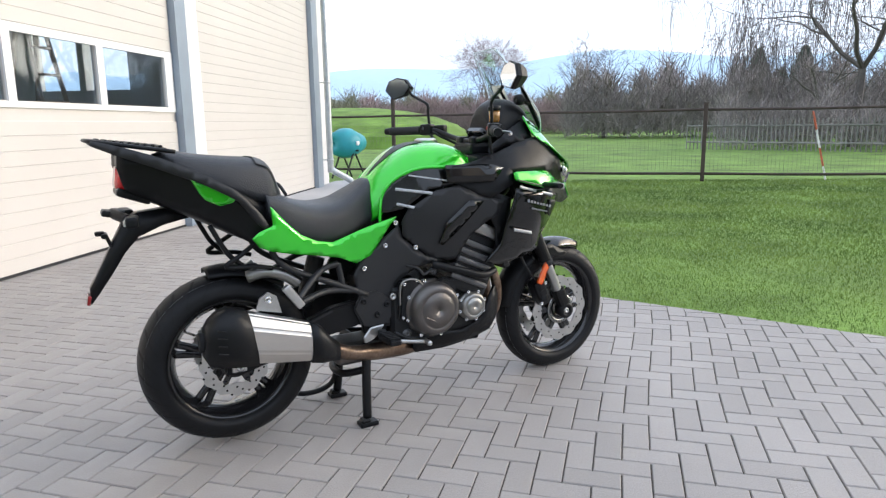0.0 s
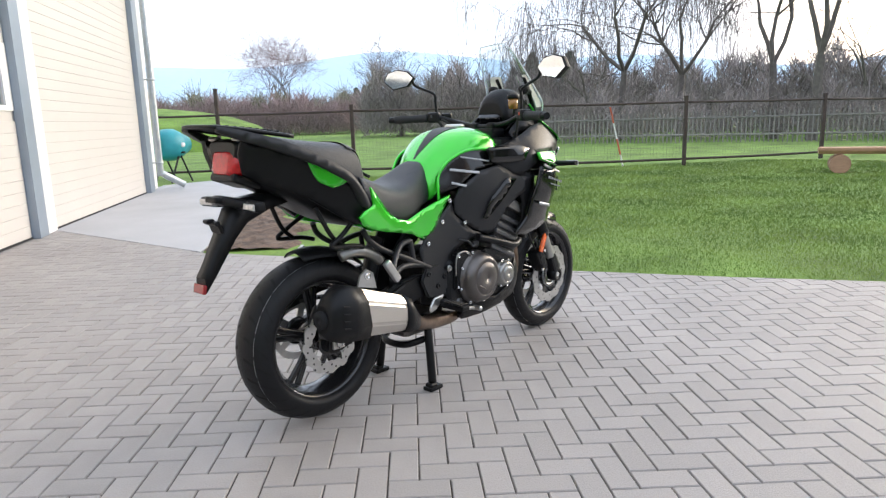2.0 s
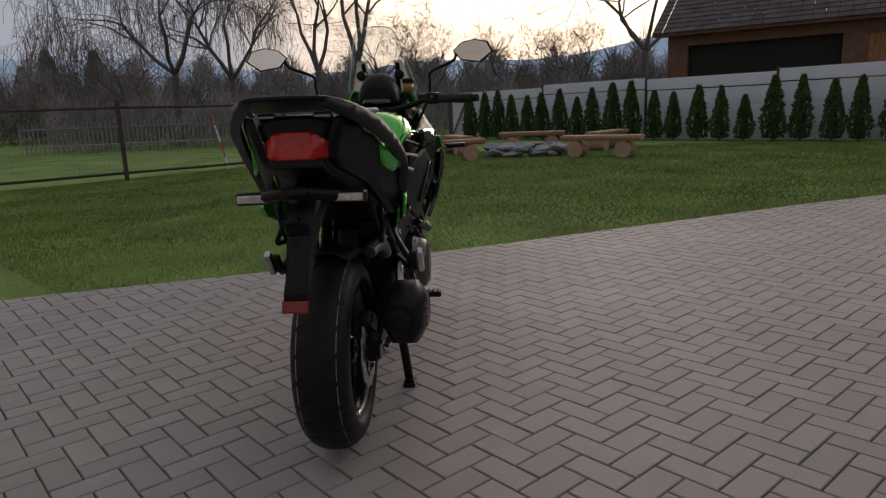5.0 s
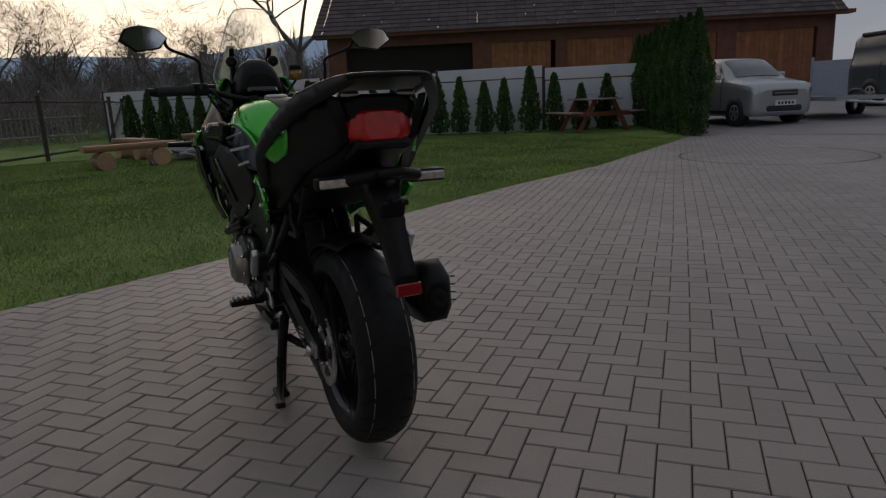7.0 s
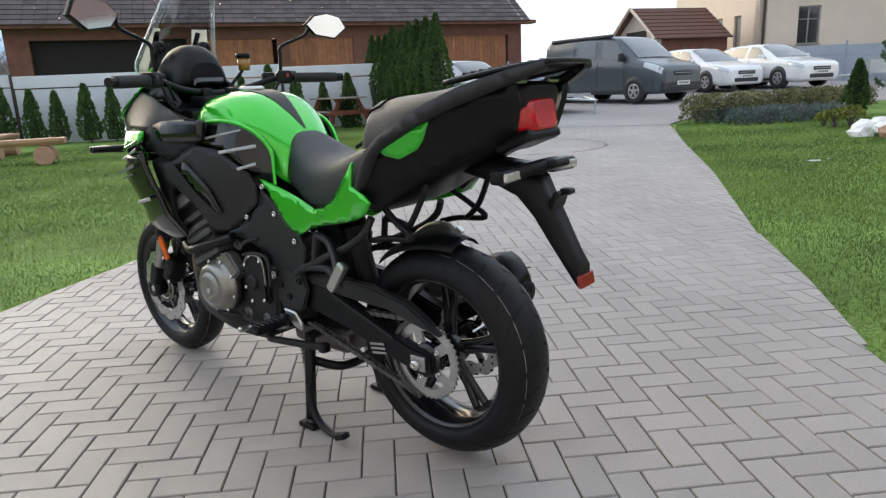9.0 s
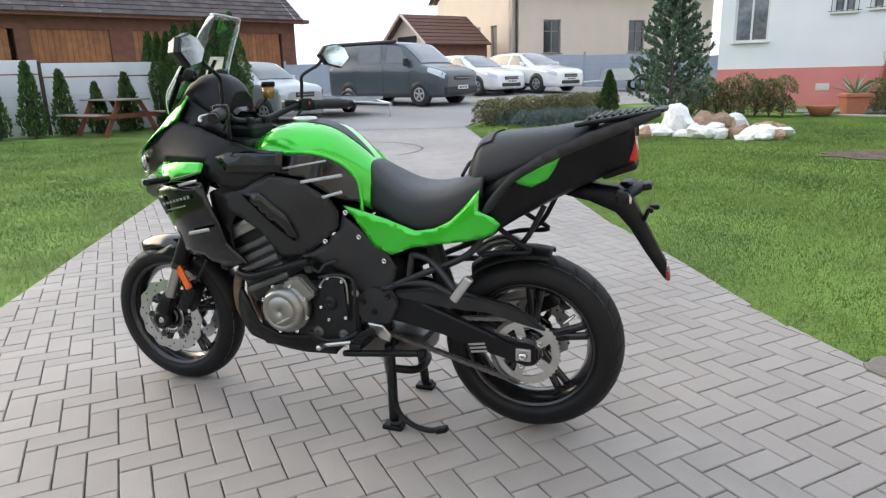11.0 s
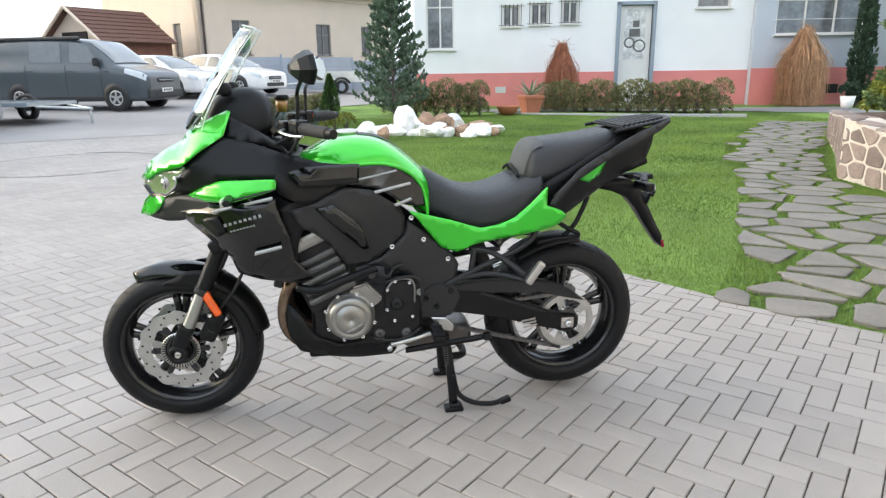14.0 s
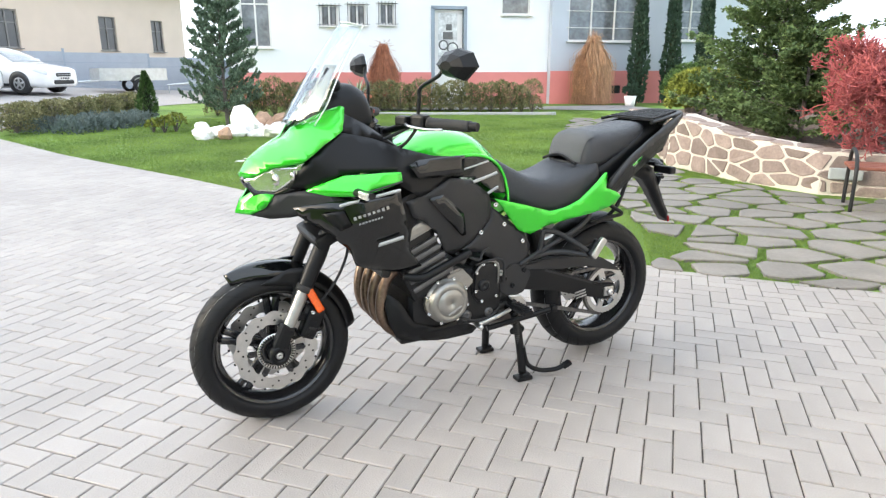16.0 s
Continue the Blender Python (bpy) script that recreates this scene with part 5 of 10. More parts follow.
panels("side_fairing_vent", [(1.36, 0.835, 0.216), (1.29, 0.850, 0.262), (1.265, 0.795, 0.270), (1.30, 0.775, 0.248)], satin_black, (), 0.006, lift=0.004)
panels("upper_side_panel", [(1.405, 0.912, 0.170), (1.280, 0.970, 0.246), (1.085, 0.974, 0.288), (1.088, 0.938, 0.300), (1.238, 0.900, 0.292), (1.330, 0.898, 0.236)], lime, [(1.2, 0.94, 0.286)], 0.016, label="lime green upper side panel", round_=0.08, step=0.022, lift=0.004)
panels("pinstripe", [(1.25, 0.9075, 0.286), (1.09, 0.9455, 0.300), (1.089, 0.940, 0.300), (1.245, 0.902, 0.288)], gloss_black, (), 0.003, round_=0.02, lift=0.012)
panels("stripe", [(1.305, 0.872, 0.250), (1.10, 0.920, 0.302), (1.099, 0.909, 0.302), (1.305, 0.862, 0.252)], stripe_white, (), 0.004, round_=0.02, lift=0.014)
panels("stripe", [(1.175, 0.728, 0.280), (1.085, 0.748, 0.286), (1.083, 0.735, 0.284), (1.178, 0.714, 0.278)], stripe_white, (), 0.004, round_=0.02, lift=0.014)
panels("upper_cowl", [(1.455, 0.920, 0.140), (1.400, 1.004, 0.193), (1.335, 1.062, 0.195), (1.268, 1.108, 0.182), (1.16, 1.085, 0.195), (1.05, 1.045, 0.205), (0.93, 1.012, 0.214), (0.815, 1.000, 0.208), (0.835, 0.945, 0.218), (0.90, 0.905, 0.235), (1.00, 0.87, 0.256), (1.09, 0.925, 0.284), (1.09, 0.975, 0.274), (1.28, 0.972, 0.236), (1.395, 0.915, 0.165)], satin_black, (), 0.014, label="satin black upper cowl", step=0.024)
panels("cowl_wing", [(1.048, 0.991, 0.264), (1.003, 1.006, 0.252), (0.90, 1.010, 0.236), (0.806, 1.009, 0.226), (0.812, 0.942, 0.230), (0.92, 0.938, 0.247), (1.01, 0.940, 0.264)], gloss_black, (), 0.020, label="gloss black cowl wing beside the tank", round_=0.04, lift=0.008)
panels("inner_cowl", [(1.27, 1.185, 0.12), (1.262, 1.10, 0.172), (1.15, 1.08, 0.185), (1.04, 1.04, 0.19), (1.06, 1.06, 0.14), (1.16, 1.13, 0.13)], satin_black, (), 0.008)
panels("radiator_shroud", [(1.09, 0.87, 0.270), (1.00, 0.90, 0.250), (0.985, 0.83, 0.238), (1.03, 0.75, 0.245), (1.04, 0.66, 0.235), (1.02, 0.60, 0.205), (1.09, 0.60, 0.20), (1.10, 0.70, 0.225)], satin_black, (), 0.010)
# brand mark as plain bars
for s in (1, -1):
    bm = bmesh.new()
    for k, h in enumerate((0.016, 0.012, 0.012, 0.012, 0.012, 0.012, 0.016, 0.016)):
        x = 1.262 - 0.0165 * k
        box(bm, (x, s * (0.2995 + 0.012 * (k / 8)), 0.826 + 0.0042 * k), (0.0095, 0.0025, h * 0.72), Euler((0, 0.22, -s * 0.08)).to_matrix())
    part("brand_mark", bm, mark_grey, bike)
    bm = bmesh.new()
    for k in range(8):
        box(bm, (1.245 - 0.011 * k, s * (0.3005 + 0.008 * (k / 8)), 0.805 + 0.0026 * k), (0.007, 0.0025, 0.0055), Euler((0, 0.22, -s * 0.08)).to_matrix())
    part("model_mark", bm, mark_grey, bike)

# nose, headlights, beak, screen
panels("nose", [(1.592, 0.955, 0.0), (1.555, 1.012, 0.0), (1.505, 1.050, 0.0), (1.43, 1.088, 0.012), (1.405, 1.120, 0.045), (1.335, 1.158, 0.085), (1.25, 1.194, 0.125), (1.235, 1.190, 0.140), (1.258, 1.112, 0.184), (1.335, 1.066, 0.200), (1.405, 1.012, 0.200), (1.50, 0.990, 0.122), (1.565, 0.950, 0.052)], lime, [(1.40, 1.07, 0.135), (1.48, 1.035, 0.075)], 0.012, label="lime green nose fairing", round_=0.07, step=0.02, lift=0.004)
panels("headlight", [(1.578, 0.942, 0.048), (1.508, 0.986, 0.114), (1.390, 1.014, 0.198), (1.432, 0.942, 0.168), (1.490, 0.896, 0.116), (1.552, 0.900, 0.066)], lamp_silver, [(1.49, 0.95, 0.132)], 0.02, label="clear headlight", step=0.015, lift=-0.013)
for s in (1, -1):
    for c, r0 in (((1.485, 0.122, 0.948), 0.022), ((1.435, 0.168, 0.965), 0.017)):
        bm = bmesh.new()
        bmesh.ops.create_uvsphere(bm, u_segments=16, v_segments=10, radius=r0, matrix=Matrix.Translation((c[0], s * c[1], c[2])) @ Matrix.Diagonal((0.5, 0.7, 1, 1)))
        part("lens", bm, chrome, bike)
panels("headlight_bezel", [(1.580, 0.936, 0.045), (1.545, 0.902, 0.066), (1.490, 0.898, 0.115), (1.440, 0.925, 0.150), (1.400, 0.998, 0.188), (1.385, 0.99, 0.185), (1.40, 0.905, 0.15), (1.49, 0.885, 0.095), (1.55, 0.885, 0.055)], gloss_black, (), 0.012, step=0.018)
panels("beak", [(1.612, 0.822, 0.0), (1.590, 0.872, 0.0), (1.555, 0.903, 0.045), (1.490, 0.896, 0.108), (1.520, 0.850, 0.098), (1.565, 0.820, 0.050)], lime, (), 0.010, label="lime green beak", step=0.018, lift=0.004)
panels("lower_beak", [(1.567, 0.819, 0.050), (1.520, 0.851, 0.098), (1.490, 0.893, 0.112), (1.400, 0.914, 0.172), (1.318, 0.904, 0.236), (1.275, 0.882, 0.256), (1.30, 0.845, 0.248), (1.40, 0.826, 0.165), (1.445, 0.814, 0.13), (1.50, 0.806, 0.085)], matte_grey, (), 0.012, label="dark grey lower beak")
bm = bmesh.new()
box(bm, (1.46, 0, 0.905), (0.10, 0.14, 0.15), None, 0.02, 2); box(bm, (1.35, 0, 0.95), (0.16, 0.26, 0.16), None, 0.03, 2)
part("headlight_shell", bm, satin_black, bike)
def screen_at(u, v, off=0.0):
    """A place on the windscreen: u from its foot to its top, v from -1 to 1 across, off behind it."""
    hw = 0.128 + 0.044 * min(u / 0.18, 1) - 0.082 * max(0, u - 0.18) / 0.82 - (0.012 if u > 0.985 else 0)
    return Vector((1.425 - 0.20 * u - 0.035 * u * u - 0.085 * v * v * (1 - 0.35 * u) - off, hw * v, 1.128 + 0.352 * u - 0.016 * v * v * u ** 3))


bm = bmesh.new()
rows = [[bm.verts.new(screen_at(i / 18, -1 + j / 8)) for j in range(17)] for i in range(19)]
for a, b in zip(rows, rows[1:]):
    for j in range(16):
        bm.faces.new((a[j], a[j + 1], b[j + 1], b[j])).smooth = True
bmesh.ops.solidify(bm, geom=bm.faces[:], thickness=0.004)
ws = part("windscreen", bm, screen_mat, bike, "clear tall windscreen")
glass_edge = material("polished screen edge", (0.70, 0.74, 0.74), 0.15, var=0.1, coat=0.5)
bm = bmesh.new()
for s in (-1, 1):
    tube(bm, [screen_at(i / 9, s) for i in range(10)], 0.0024, 6)
tube(bm, [screen_at(1.0, v) for v in (-1, -0.5, 0, 0.5, 1)], 0.0024, 6)
part("screen_edge", bm, glass_edge, ws)
for s in (1, -1):
    bm = bmesh.new()
    rows = [[bm.verts.new(screen_at(0.14 + 0.44 * i / 6, s * (0.54 + 0.34 * j / 4 - 0.06 * i / 6), 0.006)) for j in range(5)] for i in range(7)]
    for a, b in zip(rows, rows[1:]):
        for j in range(4):
            bm.faces.new((a[j], a[j + 1], b[j + 1], b[j])).smooth = True
    bmesh.ops.solidify(bm, geom=bm.faces[:], thickness=0.002)
    part("screen_bracket", bm, film_mat, bike, "pale plastic screen bracket")
for s in (1, -1):
    bm = bmesh.new()
    lathe(bm, [(0.001, -0.02), (0.018, -0.02), (0.024, -0.008), (0.024, 0.012), (0.015, 0.02), (0.001, 0.02)], "x", (1.255, s * 0.092, 1.262), 16)
    rod(bm, (1.255, s * 0.092, 1.262), (1.31, s * 0.088, 1.25), 0.012)
    part("screen_knob", bm, satin_black, bike)
    bm = bmesh.new()
    tube(bm, [(1.40, s * 0.06, 1.13), (1.34, s * 0.075, 1.21), (1.27, s * 0.085, 1.32)], 0.012, 8, None, 0.5)
    part("screen_rail", bm, satin_black, bike)
bm = body_bm([(1.345, 1.09, 1.15, 0.06, 0.04), (1.31, 1.06, 1.225, 0.11, 0.07), (1.255, 1.05, 1.262, 0.125, 0.075), (1.19, 1.06, 1.268, 0.12, 0.075), (1.155, 1.08, 1.258, 0.118, 0.07), (1.125, 1.10, 1.235, 0.108, 0.062), (1.108, 1.12, 1.20, 0.085, 0.05)], 28, 0.7)
part("dash_cowl", bm, satin_black, bike)
bm = bmesh.new()
box(bm, (1.104, 0, 1.118), (0.02, 0.13, 0.06), Euler((0, -0.75, 0)).to_matrix(), 0.02, 3)
dsh = part("instrument_panel", bm, gloss_black, bike)
bm = bmesh.new()
lathe(bm, [(0.001, -0.003), (0.022, -0.003), (0.024, 0.004), (0.001, 0.004)], "x", (1.097, 0.03, 1.123), 28)
bmesh.ops.rotate(bm, verts=bm.verts, cent=(1.102, 0.03, 1.120), matrix=Euler((0, -0.75, 0)).to_matrix())
part("dial", bm, matte_grey, dsh)
bm = bmesh.new()
box(bm, (1.30, 0, 1.02), (0.22, 0.24, 0.10), None, 0.03, 2); box(bm, (1.12, 0, 1.0), (0.22, 0.28, 0.08), None, 0.03, 2)
part("cockpit_tray", bm, satin_black, bike)

# handlebar
bm = bmesh.new()
tube(bm, [(0.985, -0.30, 1.137), (1.02, -0.235, 1.135), (1.055, -0.13, 1.105), (1.055, 0.0, 1.09), (1.055, 0.13, 1.105), (1.02, 0.235, 1.135), (0.985, 0.30, 1.137)], 0.0125, 12)
part("handlebar", bm, satin_black, bike)
bm = bmesh.new()
box(bm, (1.075, 0, 1.06), (0.10, 0.15, 0.05), None, 0.015, 2)
box(bm, (1.055, 0.05, 1.085), (0.045, 0.04, 0.05), None, 0.01, 2); box(bm, (1.055, -0.05, 1.085), (0.045, 0.04, 0.05), None, 0.01, 2)
part("bar_clamp", bm, satin_black, bike)
for s in (1, -1):
    g0, g1 = Vector((0.985, s * 0.30, 1.137)), Vector((0.90, s * 0.445, 1.133))
    d = (g1 - g0).normalized()
    bm = bmesh.new()
    lathe(bm, [(0.0005, 0.0), (0.0205, 0.0), (0.0205, 0.010)] + [(0.0180 + 0.0020 * (k % 2), 0.014 + 0.0075 * k) for k in range(19)] + [(0.0190, 0.158), (0.0190, 0.168), (0.0005, 0.168)], "z", (0, 0, 0), 18)
    bmesh.ops.transform(bm, matrix=Matrix.Translation(g0) @ d.to_track_quat("Z", "Y").to_matrix().to_4x4(), verts=bm.verts)
    part("grip", bm, rubber, bike)
    bm = bmesh.new()
    rod(bm, g1, g1 + d * 0.028, 0.0165, 0.0150, 14)
    part("bar_end", bm, satin_black, bike)
    bm = bmesh.new()
    box(bm, g0 - d * 0.035 + Vector((0, 0, 0.002)), (0.05, 0.06, 0.052), d.to_track_quat("Y", "Z").to_matrix(), 0.012, 2)
    sw = part("switch_box", bm, satin_black, bike)
    bm = bmesh.new()
    box(bm, g0 - d * 0.035 + Vector((-0.026, 0, 0.008)), (0.006, 0.018, 0.014), None, 0.002)
    part("switch", bm, material("red switch", (0.45, 0.05, 0.03), 0.4) if s < 0 else seat_grey, sw)
    bm = bmesh.new()
    tube(bm, [g0 - d * 0.06 + Vector((0.035, 0, -0.004)), g0 + Vector((0.075, s * 0.0, -0.008)), g0.lerp(g1, 0.40) + Vector((0.07, 0, -0.014)), g0.lerp(g1, 0.72) + Vector((0.060, 0, -0.012))], 0.006, 10, None, 0.7)
    part("lever", bm, disc_mat, bike)
    bm = bmesh.new()
    box(bm, g0 - d * 0.085 + Vector((0.02, 0, 0.004)), (0.04, 0.05, 0.035), d.to_track_quat("Y", "Z").to_matrix(), 0.008, 2)
    part("lever_clamp", bm, satin_black, bike)
    # mirror
    base = Vector((1.005, s * 0.255, 1.155))
    mc = Vector((0.955, s * 0.455, 1.33))
    bm = bmesh.new()
    tube(bm, [base, base + Vector((-0.004, s * 0.004, 0.06)), base + Vector((-0.006, s * 0.012, 0.10)), base.lerp(mc, 0.55) + Vector((0, 0, 0.045)), mc + Vector((0.01, -s * 0.075, 0.0))], 0.0068, 10)
    ms = part("mirror_stalk", bm, satin_black, bike)
    m = Matrix.Translation(mc) @ Euler((0, 0, s * 0.26)).to_matrix().to_4x4() @ Matrix.Rotation(0.06, 4, "Y")
    shape = [(-0.088, 0.006), (-0.052, -0.034), (0.034, -0.048), (0.090, -0.006), (0.066, 0.036), (0.010, 0.050), (-0.050, 0.040)]
    bm = bmesh.new()
    out_ = [(u * s, v) for u, v in shape]
    rings = []
    for x_, f_ in ((-0.012, 0.99), (-0.008, 1.03), (0.006, 1.01), (0.034, 0.72), (0.052, 0.30)):
        rings.append([(x_, u * f_, v * f_) for u, v in out_])
    loft(bm, rings)
    for f in bm.faces:
        f.smooth = False
    bmesh.ops.transform(bm, matrix=m, verts=bm.verts)
    mh = part("mirror_shell", bm, satin_black, bike)
    bm = bmesh.new()
    prism(bm, [(u * 0.93, v * 0.92) for u, v in out_], -0.0145, -0.0122, "yz")
    bmesh.ops.transform(bm, matrix=m, verts=bm.verts)
    part("mirror_glass", bm, mirror_mat, mh)
    # front indicators on the fairing
    bm = bmesh.new()
    tube(bm, [(1.245, s * 0.285, 0.912), (1.24, s * 0.33, 0.914), (1.235, s * 0.40, 0.917)], 0.016, 12, [0.018, 0.015, 0.013], 0.8)
    ind = part("front_indicator", bm, satin_black, bike)
    bm = bmesh.new()
    box(bm, (1.252, s * 0.365, 0.916), (0.012, 0.070, 0.024), Euler((0, 0, s * 0.06)).to_matrix(), 0.005, 2)
    part("lens", bm, clear_lens, ind)
bm = bmesh.new()
lathe(bm, [(0.001, -0.025), (0.021, -0.025), (0.024, 0.020), (0.001, 0.020)], "z", (1.087, -0.150, 1.195), 18)
cup = part("brake_fluid_cup", bm, fluid_mat, bike, "amber brake fluid reservoir")
bm = bmesh.new()
lathe(bm, [(0.001, 0.020), (0.027, 0.020), (0.027, 0.036), (0.024, 0.039), (0.001, 0.039)], "z", (1.087, -0.150, 1.195), 18)
part("cap", bm, satin_black, cup)
for pts in ([(1.10, -0.15, 1.17), (1.14, -0.10, 1.10), (1.13, -0.04, 1.05)], [(1.00, 0.22, 1.13), (1.08, 0.16, 1.08), (1.17, 0.09, 1.04)], [(1.00, 0.24, 1.12), (1.04, 0.19, 1.05), (1.10, 0.12, 1.03)], [(1.00, -0.24, 1.12), (1.05, -0.19, 1.04), (1.12, -0.12, 1.03)]):
    bm = bmesh.new()
    tube(bm, pts, 0.006, 8)
    part("cable", bm, rubber, bike)

# tail
panels("tail_panel", [(0.105, 0.862, 0.226), (0.02, 0.945, 0.229), (-0.10, 1.008, 0.200), (-0.235, 1.062, 0.162), (-0.318, 1.085, 0.127), (-0.322, 1.040, 0.112), (-0.305, 0.972, 0.100), (-0.262, 0.945, 0.105), (-0.10, 0.878, 0.158), (0.08, 0.762, 0.192), (0.112, 0.785, 0.208)], satin_black, [(-0.05, 0.94, 0.200), (-0.2, 1.0, 0.153)], 0.02, label="satin black tail panel")
panels("tail_insert", [(0.024, 0.941, 0.232), (-0.04, 0.976, 0.214), (-0.118, 1.004, 0.184), (-0.094, 0.955, 0.186), (-0.078, 0.931, 0.190), (-0.034, 0.909, 0.207), (0.004, 0.921, 0.224)], lime, (), 0.012, label="lime green tail insert", round_=0.05, step=0.016, lift=0.007)
panels("grab_rail", [(0.118, 0.832, 0.232), (0.095, 0.872, 0.240), (0.02, 0.958, 0.250), (-0.09, 1.024, 0.232), (-0.22, 1.080, 0.202), (-0.33, 1.114, 0.152), (-0.388, 1.128, 0.112), (-0.392, 1.112, 0.110), (-0.33, 1.084, 0.152), (-0.22, 1.042, 0.207), (-0.09, 0.990, 0.238), (0.03, 0.920, 0.254), (0.085, 0.842, 0.240), (0.10, 0.824, 0.234)], matte_grey, (), 0.026, label="dark grey moulded grab rail", round_=0.1, step=0.02)
bm = body_bm([(0.15, 0.74, 0.90, 0.12, 0.16), (0.05, 0.775, 0.96, 0.14, 0.18), (-0.08, 0.845, 1.03, 0.125, 0.165), (-0.20, 0.905, 1.072, 0.09, 0.135), (-0.285, 0.950, 1.085, 0.07, 0.12), (-0.315, 0.985, 1.075, 0.05, 0.09)], 24, 0.5)
part("tail_core", bm, satin_black, bike)
bm = bmesh.new()
prism(bm, [(-0.175, -0.160), (-0.30, -0.138), (-0.375, -0.105), (-0.392, -0.085), (-0.392, 0.085), (-0.375, 0.105), (-0.30, 0.138), (-0.175, 0.160)], 1.094, 1.101)
for v in bm.verts:
    v.co.z += 0.13 * (-0.175 - v.co.x)
tube(bm, [(-0.15, -0.166, 1.088), (-0.30, -0.140, 1.112), (-0.375, -0.106, 1.123), (-0.396, -0.07, 1.126), (-0.400, 0.0, 1.127), (-0.396, 0.07, 1.126), (-0.375, 0.106, 1.123), (-0.30, 0.140, 1.112), (-0.15, 0.166, 1.088)], 0.010, 8, None, 0.7)
rack = part("rear_rack", bm, satin_black, bike, "ribbed black luggage rack")
for i, x in enumerate(np.linspace(-0.19, -0.365, 9)):
    bm = bmesh.new()
    box(bm, (x, 0, 1.103 + 0.13 * (-0.175 - x)), (0.012, 0.29 - 0.11 * (i / 8) ** 1.5, 0.010), None, 0.003)
    part("slat", bm, satin_black, rack)
for s in (1, -1):
    bm = bmesh.new()
    box(bm, (-0.285, s * 0.075, 1.078), (0.05, 0.05, 0.014), Euler((0, 0.4, 0)).to_matrix(), 0.004)
    bt = part("rack_bracket", bm, disc_mat, bike)
bm = bmesh.new()
rings = []
for x_, w0, z0, z1 in ((-0.245, 0.106, 0.975, 1.042), (-0.290, 0.098, 0.968, 1.048), (-0.322, 0.070, 0.968, 1.046), (-0.330, 0.045, 0.975, 1.040)):
    rings.append([(x_ + 0.012 * (z - z0) / 0.08, y, z) for y, z in ((-w0, z0 + 0.015), (-w0 * 0.8, z0), (w0 * 0.8, z0), (w0, z0 + 0.015), (w0 * 1.02, z1 - 0.01), (w0 * 0.8, z1), (-w0 * 0.8, z1), (-w0 * 1.02, z1 - 0.01))])
loft(bm, rings)
part("tail_light", bm, red_lens, bike, "red tail light")
bm = bmesh.new()
box(bm, (-0.275, 0, 0.945), (0.11, 0.15, 0.03), Euler((0, 0.35, 0)).to_matrix(), 0.012, 2)
part("tail_underside", bm, satin_black, bike)
# plate carrier with indicators and reflector
bm = bmesh.new()
loft(bm, [[(x, y, z) for y, z in ((-w, z0), (w, z0), (w * 0.9, z1), (-w * 0.9, z1))] for x, w, z0, z1 in ((-0.10, 0.050, 0.862, 0.905), (-0.19, 0.050, 0.842, 0.893), (-0.27, 0.045, 0.808, 0.885), (-0.315, 0.040, 0.758, 0.855), (-0.36, 0.033, 0.688, 0.772), (-0.41, 0.030, 0.618, 0.677), (-0.432, 0.032, 0.592, 0.640))])
part("plate_carrier", bm, satin_black, bike)
bm = bmesh.new()
box(bm, (-0.437, 0, 0.606), (0.012, 0.068, 0.032), Euler((0, 0.2, 0)).to_matrix(), 0.004, 2)
part("rear_reflector", bm, red_dark, bike, "dark red rear reflector")
bm = bmesh.new()
tube(bm, [(-0.300, -0.10, 0.872), (-0.335, -0.03, 0.885), (-0.335, 0.03, 0.885), (-0.300, 0.10, 0.872)], 0.017, 10, None, 1.0)
box(bm, (-0.345, 0, 0.886), (0.06, 0.07, 0.022), Euler((0, 0.2, 0)).to_matrix(), 0.008, 2)
part("indicator_arm", bm, satin_black, bike)
bm = bmesh.new()
box(bm, (-0.362, 0, 0.80), (0.012, 0.07, 0.05), Euler((0, -0.35, 0)).to_matrix(), 0.006)
box(bm, (-0.385, 0, 0.822), (0.03, 0.03, 0.014), None, 0.004); rod(bm, (-0.375, -0.035, 0.815), (-0.375, 0.035, 0.815), 0.008)
part("plate_bracket", bm, satin_black, bike)
for s in (1, -1):
    bm = bmesh.new()
    box(bm, (-0.293, s * 0.125, 0.870), (0.040, 0.105, 0.034), Euler((0, 0, s * 0.10)).to_matrix(), 0.012, 3)
    q = part("rear_indicator", bm, satin_black, bike)
    bm = bmesh.new()
    box(bm, (-0.312, s * 0.130, 0.870), (0.014, 0.082, 0.022), Euler((0, 0, s * 0.10)).to_matrix(), 0.006, 3)
    part("lens", bm, clear_lens, q)
# pannier stays under the tail
for s in (1, -1):
    bm = bmesh.new()
    tube(bm, [(0.10, s * 0.15, 0.775), (0.03, s * 0.165, 0.73), (-0.02, s * 0.165, 0.695), (0.08, s * 0.16, 0.685), (0.14, s * 0.15, 0.67)], 0.009, 8)
    tube(bm, [(-0.06, s * 0.14, 0.84), (-0.01, s * 0.15, 0.74), (0.04, s * 0.15, 0.69)], 0.009, 8)
    part("stay", bm, satin_black, bike)

